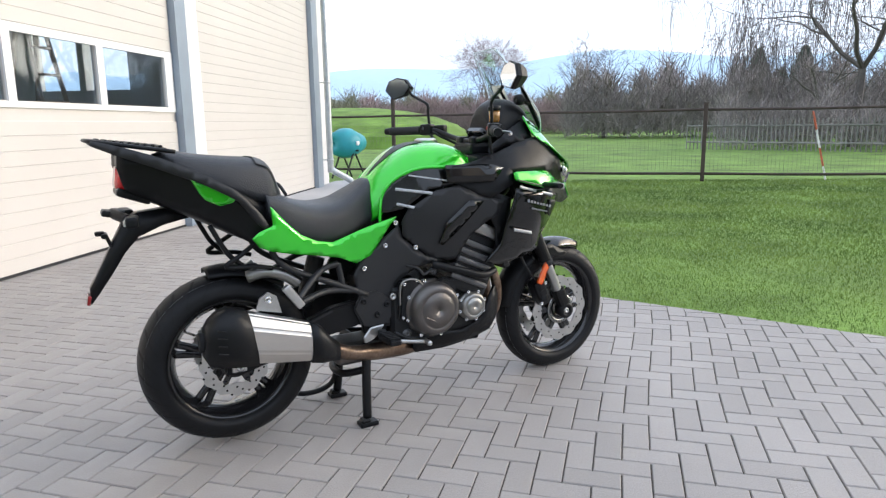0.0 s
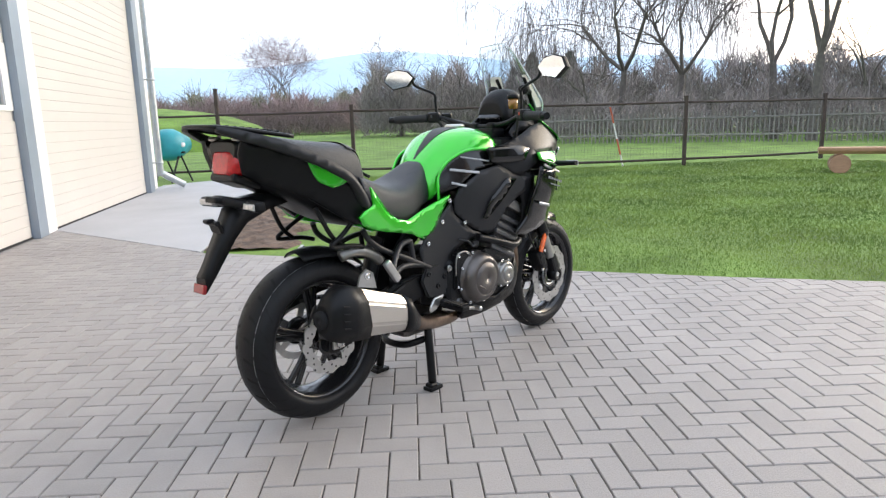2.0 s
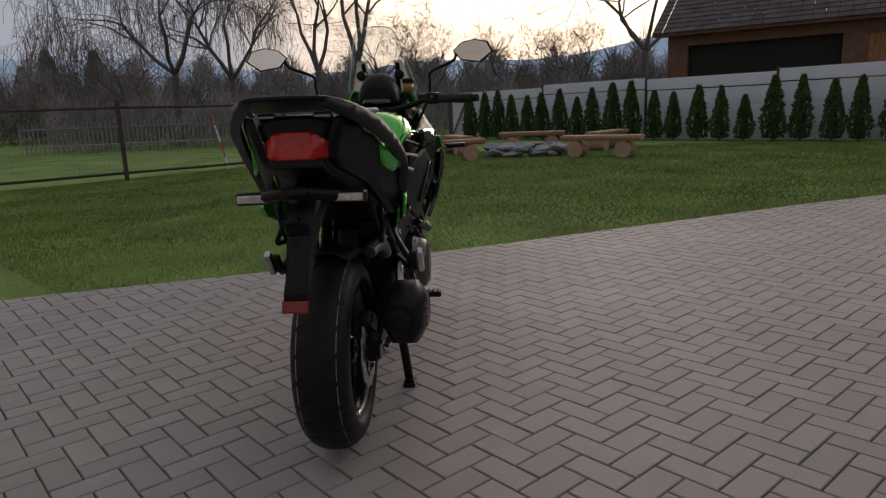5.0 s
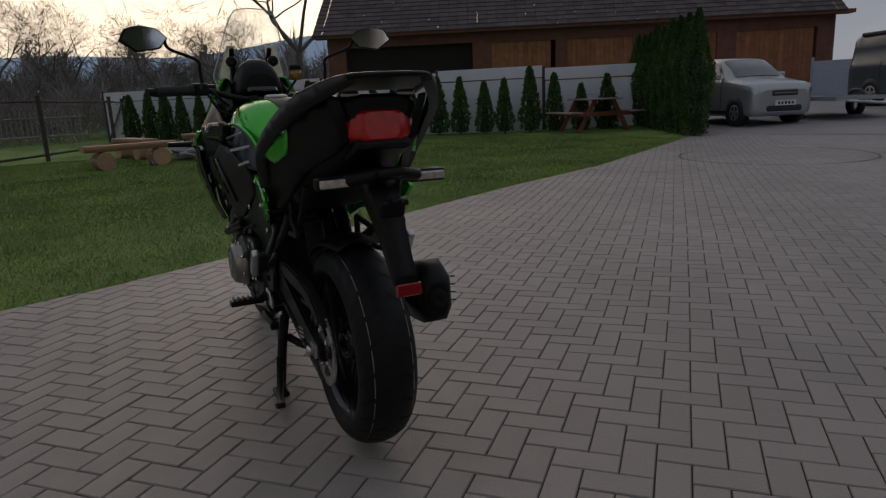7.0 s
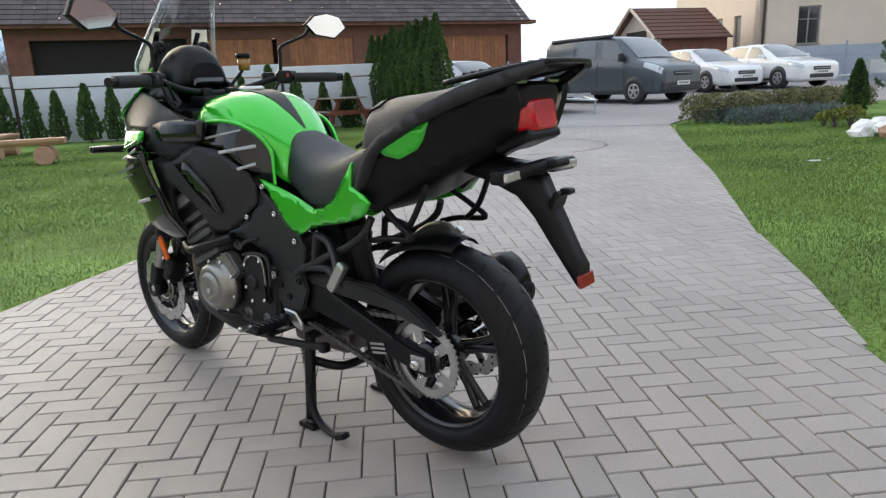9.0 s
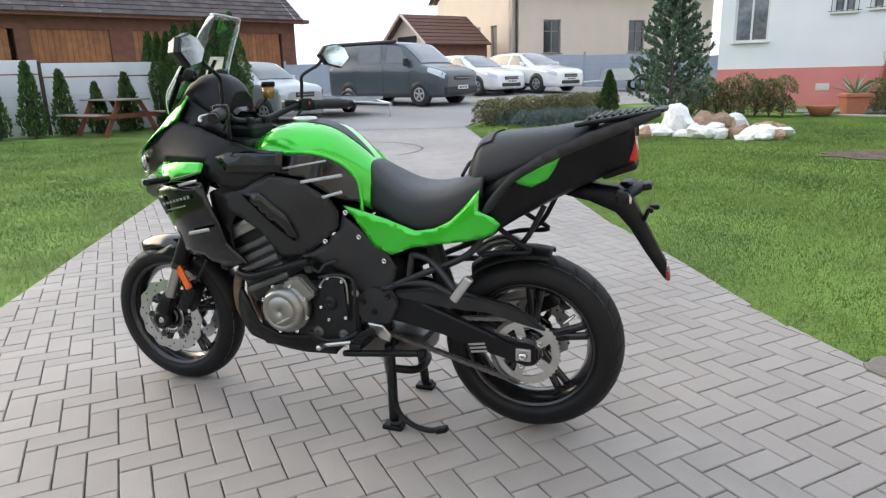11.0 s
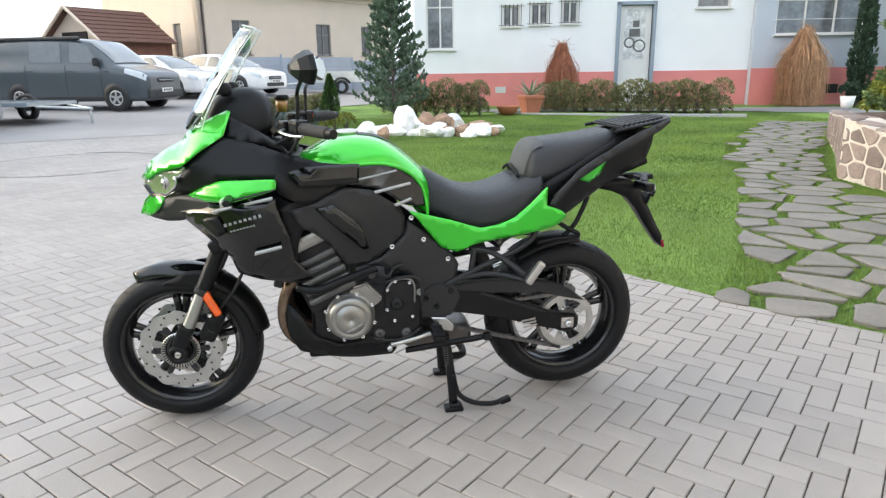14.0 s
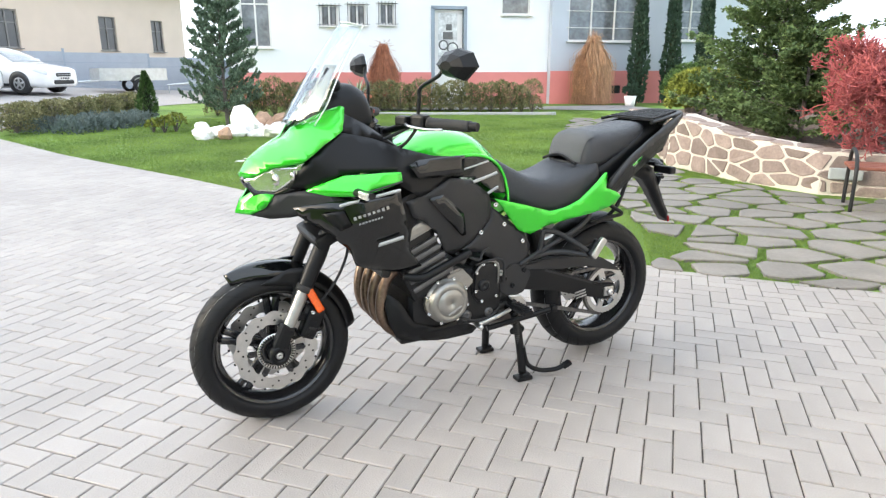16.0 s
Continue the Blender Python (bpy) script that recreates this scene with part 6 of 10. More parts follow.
# ---- plants ----
bark_mat = material("grey bark", (0.125, 0.11, 0.10), 0.9, var=0.35, scale=6, bump=0.6, fine=50)
twig_mat = material("bare twigs", (0.13, 0.11, 0.105), 0.9, var=0.3, scale=2)
birch_twig = material("reddish birch twigs", (0.27, 0.20, 0.20), 0.9, var=0.3, scale=1)
thuja_mat = material("dark thuja green", (0.040, 0.080, 0.024), 0.75, var=0.45, scale=3, fine=25, island=0.4, col2=(0.072, 0.125, 0.034), spec=0.25)
pine_mat = material("blue-green pine needles", (0.10, 0.15, 0.10), 0.7, var=0.4, scale=3, fine=25, island=0.4, col2=(0.15, 0.21, 0.145), spec=0.25)
spruce_mat = material("dark spruce needles", (0.085, 0.135, 0.05), 0.7, var=0.4, scale=3, fine=25, island=0.4, col2=(0.13, 0.185, 0.07), spec=0.25)
yellow_green = material("yellow-green cypress", (0.13, 0.16, 0.025), 0.7, var=0.4, scale=4, fine=25, island=0.35, col2=(0.20, 0.22, 0.04), spec=0.25)
hedge_mat = material("olive hedge leaves", (0.135, 0.165, 0.055), 0.75, var=0.45, scale=3, fine=25, island=0.45, col2=(0.21, 0.19, 0.10), spec=0.25)
straw_mat = material("dry straw grass", (0.36, 0.20, 0.11), 0.8, var=0.3, scale=6, fine=40, island=0.35, col2=(0.50, 0.30, 0.17))
cypress_mat = material("grey-green cypress", (0.045, 0.075, 0.05), 0.8, var=0.3, scale=4, fine=30, island=0.3, spec=0.2)
# near-black colour stands for the shade deep inside the crowns
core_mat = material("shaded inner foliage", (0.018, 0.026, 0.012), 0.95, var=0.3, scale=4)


def limbs(rnd, at, way, length, radius, depth, out, bend=0.35, fork=(2, 4), shrink=0.68, up=0.15):
    """Grows a limb of a few bent pieces and its forks; out collects (a, b, ra, rb)."""
    p, d, n = Vector(at), Vector(way).normalized(), 3
    for i in range(n):
        d = (d + Vector((rnd.gauss(0, 1), rnd.gauss(0, 1), rnd.gauss(0, 1))) * bend / n + Vector((0, 0, up / n))).normalized()
        q = p + d * length / n
        ra, rb = radius * (1 - 0.35 * i / n), radius * (1 - 0.35 * (i + 1) / n)
        out.append((p.copy(), q.copy(), ra, rb))
        if depth > 0 and i > 0 or (depth > 0 and i == n - 1):
            for _ in range(rnd.randint(*fork) if i == n - 1 else rnd.randint(0, 2)):
                side = Vector((rnd.gauss(0, 1), rnd.gauss(0, 1), rnd.gauss(0, 0.7)))
                limbs(rnd, q, d * 0.75 + side.normalized() * 0.75, length * shrink * rnd.uniform(0.75, 1.15), rb * 0.62, depth - 1, out, bend, fork, shrink, up)
        p = q


def sticks(pieces, sides=4):
    """Quads of thin tapered sticks."""
    a = np.array([tuple(s[0]) for s in pieces]); b = np.array([tuple(s[1]) for s in pieces])
    ra = np.array([s[2] for s in pieces])[:, None]; rb = np.array([s[3] for s in pieces])[:, None]
    d = b - a
    d /= np.linalg.norm(d, axis=1, keepdims=True) + 1e-9
    ref = np.where(np.abs(d[:, 2:3]) > 0.9, np.array([[1.0, 0, 0]]), np.array([[0, 0, 1.0]]))
    u = np.cross(d, ref); u /= np.linalg.norm(u, axis=1, keepdims=True) + 1e-9
    w = np.cross(d, u)
    quads = []
    for k in range(sides):
        t0, t1 = 2 * math.pi * k / sides, 2 * math.pi * (k + 1) / sides
        o0, o1 = u * math.cos(t0) + w * math.sin(t0), u * math.cos(t1) + w * math.sin(t1)
        quads.append(np.stack([a + o0 * ra, a + o1 * ra, b + o1 * rb, b + o0 * rb], axis=1))
    return np.concatenate(quads)


def bare_tree(name, label, seed, height, trunk=0.16, depth=5, spread=0.55, twig=None, first=0.28, category="tree", up=0.15):
    rnd = random.Random(seed)
    e = thing(name, label, category)
    thick = []
    base = height * first
    lean = Vector((rnd.uniform(-0.08, 0.08), rnd.uniform(-0.08, 0.08), 1)) * base
    thick.append((Vector((0, 0, -0.1)), lean * 0.5, trunk * 1.25, trunk))
    thick.append((lean * 0.5, lean, trunk, trunk * 0.85))
    for k in range(rnd.randint(3, 4)):
        a = 2 * math.pi * (k + rnd.uniform(0, 0.6)) / 3.5
        limbs(rnd, lean, (math.cos(a) * spread, math.sin(a) * spread, 1), height * 0.27, trunk * 0.6, depth, thick, 0.5, (2, 3), 0.74, up)
    big = [s for s in thick if s[2] > trunk * 0.16]
    small = [(s[0], s[1], max(s[2], 0.007), max(s[3], 0.005)) for s in thick if s[2] <= trunk * 0.16]
    o = soup("trunk", sticks(big, 6), 4, bark_mat)
    o.parent = e
    tagged(o, kind="stuff")
    if name == "willow":                                     # long hanging twigs
        for s in rnd.sample(small, min(1500, len(small))):
            p = s[1]
            q = p + Vector((rnd.gauss(0, 0.25), rnd.gauss(0, 0.25), -rnd.uniform(0.4, 1.2)))
            small += [(p, q, 0.011, 0.009), (q, q + Vector((rnd.gauss(0, 0.12), rnd.gauss(0, 0.12), -rnd.uniform(0.3, 1.1))), 0.009, 0.006)]
    if small:
        o = soup("crown", sticks(small, 3), 4, twig or twig_mat)
        o.parent = e
    return e


def leaf_soup(rnd_seed, n, place, size, flat=0.5, upward=0.0):
    """n small leaf quads; place(rng, n) gives centres and outward ways."""
    r = np.random.default_rng(rnd_seed)
    c, o = place(r, n)
    d = o + r.normal(0, flat, (n, 3)) + np.array([0, 0, upward])
    d /= np.linalg.norm(d, axis=1, keepdims=True) + 1e-9
    s = np.cross(d, r.normal(0, 1, (n, 3))); s /= np.linalg.norm(s, axis=1, keepdims=True) + 1e-9
    l = size * r.uniform(0.6, 1.4, (n, 1))
    return np.stack([c - s * l * 0.28, c + d * l * 0.45 - s * l * 0.3, c + d * l, c + d * l * 0.45 + s * l * 0.3], axis=1)


def in_cone(height, radius, top=0.15, belly=0.25, low=0.0, lumps=0.12):
    """Places on a rounded, lumpy spire."""
    def place(r, n):
        z = r.uniform(0, 1, n) ** 0.85
        prof = np.where(z < belly, 0.75 + 0.25 * z / belly, np.clip((1 - z) / (1 - belly), 0, 1) ** 0.75 * (1 - top) + top * (1 - z))
        a = r.uniform(0, 2 * np.pi, n)
        wob = 1 + lumps * np.sin(3 * a + 7 * z) + lumps * np.sin(5 * a - 11 * z)
        rad = radius * prof * wob * r.uniform(0.78, 1.05, n)
        c = np.stack([rad * np.cos(a), rad * np.sin(a), low + z * height], 1)
        o = np.stack([np.cos(a), np.sin(a), np.full(n, 0.9)], 1)
        return c, o
    return place


def spire(name, label, height, radius, n, leaf, mat, category="shrub", group="", seed=1, top=0.15, belly=0.25, trunk=True):
    e = thing(name, label, category, group=group)
    o = soup("crown", leaf_soup(seed, n, in_cone(height, radius, top, belly, 0.04), leaf, 0.45, 0.5), 4, mat)
    o.parent = e
    # added dark cone that paints the crown's inner shade behind the leaves
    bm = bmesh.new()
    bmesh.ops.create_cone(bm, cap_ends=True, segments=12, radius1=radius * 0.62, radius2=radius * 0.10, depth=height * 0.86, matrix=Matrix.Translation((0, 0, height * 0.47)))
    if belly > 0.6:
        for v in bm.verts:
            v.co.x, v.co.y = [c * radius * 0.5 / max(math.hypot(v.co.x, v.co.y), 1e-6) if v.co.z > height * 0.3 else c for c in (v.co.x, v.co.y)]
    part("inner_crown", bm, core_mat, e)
    if trunk:
        bm = bmesh.new()
        rod(bm, (0, 0, -0.08), (0, 0, 0.2), 0.035, 0.03, 8)
        part("trunk", bm, bark_mat, e)
    return e


def in_blobs(blobs):
    def place(r, n):
        k = r.integers(0, len(blobs), n)
        b = np.array(blobs)[k]
        d = r.normal(0, 1, (n, 3)); d /= np.linalg.norm(d, axis=1, keepdims=True)
        d[:, 2] = np.abs(d[:, 2]) * 1.0 - 0.15
        return b[:, :3] + d * b[:, 3:4] * r.uniform(0.8, 1.08, (n, 1)) * np.array([1, 1, 0.9]), d
    return place


def shrub(name, label, blobs, n, leaf, mat, category="shrub", group="", seed=1, twigs=True):
    e = thing(name, label, category, group=group)
    o = soup("leaves", leaf_soup(seed, n, in_blobs(blobs), leaf, 0.6, 0.25), 4, mat)
    o.parent = e
    if twigs:
        r = random.Random(seed)
        st = []
        for x, y, z, q in blobs:
            for _ in range(10):
                d = Vector((r.gauss(0, 0.5), r.gauss(0, 0.5), 1)).normalized()
                st.append((Vector((x, y, -0.03)), Vector((x, y, max(z - q * 0.3, 0.02))) + d * q * 1.05, 0.012, 0.004))
        o = soup("stem", sticks(st, 3), 4, twig_mat)
        o.parent = e
    return e


def put(e, x, y, turn=0.0, z=None):
    e.matrix_basis = pose(x, y, float(rise(x, y)) if z is None else z, 0, 0, turn) @ Matrix.Diagonal((*e.scale, 1))
    return e


def polar(az, dist):
    return dist * math.cos(radians(az)) - 1.0, dist * math.sin(radians(az))


# orchard and hedgerow beyond the wire fence
for az, d, h, s, nm, lab in ((24.8, 33, 11.5, 3, "willow", "large leafless willow with hanging twigs beyond the fence"), (12.8, 31, 11.0, 8, "pear_tree", "tall bare pear tree beyond the picket fence"),
                             (9.9, 29, 11.5, 5, "pear_tree", "tall bare pear tree beyond the picket fence"), (-13.9, 44, 15.0, 21, "walnut_tree", "bare walnut tree beside the barn"),
                             (44.6, 52, 8.0, 12, "apple_tree", "small bare fruit tree on the meadow's edge"), (20.3, 36, 11.0, 17, "apple_tree", "bare spreading apple tree in the orchard"),
                             (3.5, 42, 7.5, 23, "apple_tree", "bare spreading apple tree in the orchard"), (-3.0, 44, 7.2, 29, "apple_tree", "bare spreading apple tree in the orchard"),
                             (-8.5, 47, 7.0, 31, "apple_tree", "bare spreading apple tree in the orchard"), (8.0, 45, 8.5, 37, "apple_tree", "bare spreading apple tree in the orchard"),
                             (28.5, 46, 8.0, 41, "apple_tree", "bare spreading apple tree in the orchard")):
    put(bare_tree(nm, lab, s, h, trunk=0.012 * h + 0.04, depth=5, spread=0.8 if nm != "pear_tree" else 0.42, up=-0.1 if nm == "willow" else 0.12), *polar(az, d), s * 37)
# needles are greyed and lightened so the colour itself gives distance haze
far_spruce = material("hazy far spruce", (0.13, 0.155, 0.135), 0.8, var=0.35, scale=1, fine=6, island=0.4, col2=(0.17, 0.20, 0.17), spec=0.2)
birch = bare_tree("birch", "pale reddish birch clump far across the meadow", 77, 15.0, 0.14, 5, 0.35, birch_twig, 0.12)
put(birch, *polar(54.6, 82))
put(copy_thing(birch, Matrix()), *polar(55.6, 84), 120)
for k, (az, d, h) in enumerate(((33.4, 62, 6.8), (35.0, 66, 5.8), (30.2, 60, 6.6), (31.8, 64, 5.4), (49.0, 130, 7.5), (48.3, 132, 8.0), (40.8, 90, 7.6))):
    e = spire("spruce", "dark spruce in the far hedgerow", h, h * 0.24, 5200, h * 0.04, far_spruce, "tree", "far conifers", 50 + k, 0.1, 0.15)
    put(e, *polar(az, d), k * 50)
r = np.random.default_rng(9)


def hedgerow(name, label, a0, a1, d0, d1, h0, h1, n, mat, leaf, seed):
    def place(q, m):
        az = np.radians(q.uniform(a0, a1, m)); d = q.uniform(d0, d1, m)
        hh = h0 + (h1 - h0) * (0.5 + 0.25 * np.sin(az * 61 + seed) + 0.25 * np.sin(az * 149 + 2 * seed))
        c = np.stack([d * np.cos(az) - 1.0, d * np.sin(az), hh * q.uniform(0, 1, m) ** 0.8], 1)
        c[:, 2] += rise(c[:, 0], c[:, 1])
        return c, np.stack([q.normal(0, 0.5, m), q.normal(0, 0.5, m), np.full(m, 1.0)], 1)
    q = np.random.default_rng(seed)
    c, d = place(q, n)
    d = d + q.normal(0, 0.35, (n, 3))
    ln = leaf * q.uniform(0.8, 2.2, (n, 1))
    o = soup(name, sticks([(a, b, leaf * 0.055, leaf * 0.02) for a, b in zip(c, c + d * ln)], 3), 4, mat)
    return tagged(o, label, "hedgerow", kind="stuff")


# the brushwood's tone is raised to paint in the haze of distance
brush_mat = material("grey-brown brushwood", (0.20, 0.18, 0.175), 0.9, var=0.4, scale=0.25, fine=4, island=0.35, col2=(0.27, 0.235, 0.225))
olive_brush = material("olive brushwood", (0.14, 0.15, 0.10), 0.9, var=0.4, scale=0.25, fine=4, island=0.4, col2=(0.20, 0.19, 0.13))
hedgerow("hedgerow", "grey-brown leafless hedgerow beyond the meadow", -18, 48, 48, 60, 2.5, 5.5, 34000, brush_mat, 0.55, 3)
hedgerow("far_brush", "olive and brown scrub at the meadow's far edge", 26, 75, 75, 110, 2.2, 4.8, 26000, olive_brush, 0.7, 5)
hedgerow("far_brush", "russet scrub at the meadow's far edge", 48, 66, 70, 80, 2.0, 4.0, 9000, birch_twig, 0.6, 7)
hedgerow("brush", "undergrowth of bare stems behind the picket fence", -14, 34, 29, 36, 0.8, 2.2, 15000, brush_mat, 0.3, 11)
bm = bmesh.new()
rr = np.random.default_rng(5)
for dist, lo, hi, ph in ((2600, 150, 262, 0.3),):
    row = []
    for az in np.linspace(-30, 130, 90):
        h = lo + (hi - lo) * (0.5 + 0.35 * math.sin(radians(az) * 5.0 - 2.4) + 0.15 * math.sin(radians(az) * 17 + ph))
        row.append([bm.verts.new((d * math.cos(radians(az)), d * math.sin(radians(az)), z)) for d, z in ((dist - 900, -20), (dist - 300, h * 0.55), (dist, h), (dist + 500, 0))])
    for a, b in zip(row, row[1:]):
        for i in range(3):
            bm.faces.new((a[i], b[i], b[i + 1], a[i + 1])).smooth = True
# distance haze is painted as a pale blue base and a slight glow
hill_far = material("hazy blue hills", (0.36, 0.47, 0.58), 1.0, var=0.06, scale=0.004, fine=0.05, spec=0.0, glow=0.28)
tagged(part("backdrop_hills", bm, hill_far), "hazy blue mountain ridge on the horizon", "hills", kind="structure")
bm = bmesh.new()
row = []
for az in np.linspace(20, 110, 60):
    h = 30 + 9 * math.sin(radians(az) * 11) + 5 * math.sin(radians(az) * 31)
    row.append([bm.verts.new((d * math.cos(radians(az)), d * math.sin(radians(az)), z)) for d, z in ((500, -6), (800, h * 0.7), (900, h), (1100, 0))])
for a, b in zip(row, row[1:]):
    for i in range(3):
        bm.faces.new((a[i], b[i], b[i + 1], a[i + 1])).smooth = True
# a faint glow lifts the slopes' tone, though nothing there gives off light
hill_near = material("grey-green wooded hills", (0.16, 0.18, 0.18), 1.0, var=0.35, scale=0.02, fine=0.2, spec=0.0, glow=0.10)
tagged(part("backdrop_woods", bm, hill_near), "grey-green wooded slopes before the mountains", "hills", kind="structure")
bm = bmesh.new()
bmesh.ops.create_uvsphere(bm, u_segments=24, v_segments=12, radius=1, matrix=pose(*polar(66.5, 42), 0) @ Matrix.Diagonal((7, 11, 2.3, 1)))
tagged(part("ground_mound", bm, grass_soil), "grassy earth mound on the meadow", "mound", kind="structure")

# ---- wire fence with brown posts and rails ----
FENCE = [(4.9, 13.4), (6.45, 12.05), (7.95, 9.15), (10.5, 6.45), (13.2, 4.05), (16.5, 2.08), (20.5, 0.6), (24.6, 0.2)]
wf = thing("wire_fence", "wire mesh fence with brown posts and rails along the lawn", "fence", kind="structure")
for k, (x, y) in enumerate(FENCE):
    h = 1.95 if k == 1 else 1.50
    bm = bmesh.new()
    box(bm, (x, y, h / 2 - 0.1), (0.075, 0.075, h + 0.2), pose(0, 0, 0, 0, 0, 40).to_3x3(), 0.006)
    box(bm, (x, y, h + 0.005), (0.09, 0.09, 0.02), pose(0, 0, 0, 0, 0, 40).to_3x3(), 0.004)
    part("post", bm, rust_brown, wf)
for (x0, y0), (x1, y1) in zip(FENCE, FENCE[1:]):
    for z, th in ((1.38, 0.055), (0.14, 0.06)):
        bm = bmesh.new()
        tube(bm, [(x0, y0, z), ((x0 + x1) / 2, (y0 + y1) / 2, z - 0.012), (x1, y1, z)], th / 2, 6)
        part("rail", bm, rust_brown, wf)
    st, L = [], math.hypot(x1 - x0, y1 - y0)
    for s in np.arange(0.05, L, 0.075):
        p = Vector((x0 + (x1 - x0) * s / L, y0 + (y1 - y0) * s / L, 0))
        st.append((p + Vector((0, 0, 0.14)), p + Vector((0, 0, 1.36)), 0.0016, 0.0016))
    for z in np.arange(0.2, 1.36, 0.10):
        st.append((Vector((x0, y0, z)), Vector((x1, y1, z)), 0.0016, 0.0016))
    o = soup("mesh_panel", sticks(st, 3), 4, wire_mat)
    o.parent = wf
    tagged(o, "thin welded wire mesh", kind="stuff")
# picket fence farther off
wood_grey = material("weathered grey wood", (0.22, 0.21, 0.195), 0.9, var=0.3, scale=5, bump=0.4, fine=40, rnd=0.2)
pf = thing("picket_fence", "weathered grey picket fence before the orchard", "fence", kind="structure")
bm0 = bmesh.new()
box(bm0, (0, 0, 0.6), (0.04, 0.018, 1.2))
bm0.verts.ensure_lookup_table()
picket_me = None
a0, a1 = polar(36, 29), polar(3.0, 28)
L = math.hypot(a1[0] - a0[0], a1[1] - a0[1])
ang = math.degrees(math.atan2(a1[1] - a0[1], a1[0] - a0[0]))
for k in range(int(L / 0.16)):
    s = k * 0.16
    if picket_me is None:
        o = part("picket", bm0, wood_grey, pf)
        picket_me = o.data
    else:
        o = new("picket", picket_me)
        o.parent = pf
    o.matrix_basis = pose(a0[0] + (a1[0] - a0[0]) * s / L, a0[1] + (a1[1] - a0[1]) * s / L, 0, 0, 0, ang)
for z in (0.3, 0.95):
    bm = bmesh.new()
    rod(bm, (*a0, z), (*a1, z), 0.035, seg=6)
    part("rail", bm, wood_grey, pf)
stick = thing("marker_stick", "leaning red and white marker stick in the lawn", "stick")
stick_red = material("orange-red painted wood", (0.55, 0.12, 0.06), 0.6, var=0.2, scale=8)
put(stick, 12.6, 5.2)
p0, p1 = Vector((0, 0, -0.1)), Vector((-0.28, 0.22, 1.32))
for k in range(4):
    bm = bmesh.new()
    rod(bm, p0.lerp(p1, k / 4), p0.lerp(p1, (k + 1) / 4), 0.020, seg=8)
    part("band", bm, stick_red if k % 2 else white_paint, stick)

# ---- turquoise garden mixer half hidden behind the garage corner ----
turq = material("turquoise paint", (0.03, 0.30, 0.36), 0.4, var=0.15, scale=5)
mx = put(thing("concrete_mixer", "turquoise concrete mixer drum beside the fence", "concrete mixer"), 5.15, 11.75, 20)
bm = bmesh.new()
lathe(bm, [(0.05, -0.40), (0.24, -0.38), (0.33, -0.15), (0.33, 0.05), (0.18, 0.42), (0.16, 0.42), (0.15, 0.40), (0.05, 0.40)], "x", (0, 0, 0.78), 28, True)
part("drum", bm, turq, mx)
bm = bmesh.new()
for y in (-0.22, 0.22):
    rod(bm, (-0.3, y, 0.0), (0.0, y, 0.62), 0.02)
    rod(bm, (0.3, y, 0.0), (0.0, y, 0.62), 0.02)
rod(bm, (0, -0.36, 0.62), (0, 0.36, 0.62), 0.02)
part("stand", bm, rubber, mx)
bm = bmesh.new()
lathe(bm, [(0.0, -0.005), (0.05, -0.005), (0.05, 0.02), (0.0, 0.02)], "y", (0.0, -0.345, 0.78), 16)
part("hub", bm, white_paint, mx)

# ---- white panel fence with small thujas ----
F_AT, F_TURN = (16.6, -8.4, 0), 46.0
FM = pose(*F_AT, 0, 0, F_TURN)
panel_white = material("weathered white concrete panel", (0.64, 0.65, 0.67), 0.7, var=0.10, scale=1.5, bump=0.2, fine=60, stain=0.3, stain_col=(0.33, 0.34, 0.36))
pw = thing("panel_fence", "white concrete panel fence behind small thujas", "fence", kind="structure")
pw.matrix_basis = FM
stops = [(12.7, 1.74), (8.0, 1.83), (3.95, 1.78), (0.06, 1.84), (-3.15, 1.76), (-6.6, 1.76)]
for (s1, h1), (s0, h0) in zip(stops, stops[1:]):
    rows = [(-0.1, 0.48), (0.482, 0.97), (0.972, h1 - 0.35), (h1 - 0.32, h1)]
    for j, (za, zb) in enumerate(rows):
        bm = bmesh.new()
        box(bm, ((s0 + s1) / 2, 0.0 if j < 3 else 0.02, (za + zb) / 2), (s1 - s0 - 0.08, 0.05 if j < 3 else 0.07, zb - za), None, 0.008)
        part("panel", bm, panel_white, pw)
    bm = bmesh.new()
    box(bm, (s1, 0.0, (h1 + 0.05) / 2 - 0.1), (0.09, 0.10, h1 + 0.25), None, 0.012)
    part("post", bm, rust_brown, pw)
bm = bmesh.new()
rod(bm, (12.6, 0.1, 0.1), (11.7, 0.1, 1.6), 0.035)
part("brace", bm, rust_brown, pw, "leaning brown brace at the fence end")
thuja = spire("thuja", "small conical thuja planted before the white fence", 1.42, 0.27, 1500, 0.085, thuja_mat, "thuja", "thujas along the white fence", 2, 0.05, 0.2)
rt = random.Random(6)
first = True
for k in range(24):
    s = 10.9 - k * 0.69 + rt.uniform(-0.06, 0.06)
    p = FM @ Vector((s, 0.75, 0))
    e = thuja if first else copy_thing(thuja, Matrix())
    first = False
    f = rt.uniform(0.86, 1.14)
    e.matrix_basis = pose(p.x, p.y, 0, 0, 0, rt.uniform(0, 360)) @ Matrix.Diagonal((f * 0.95, f * 0.95, f * rt.uniform(0.92, 1.1), 1))
big = spire("thuja", "tall columnar thuja in a dense dark hedge", 2.62, 0.305, 9500, 0.05, thuja_mat, "thuja", "tall thuja hedge", 12, 0.20, 0.60)
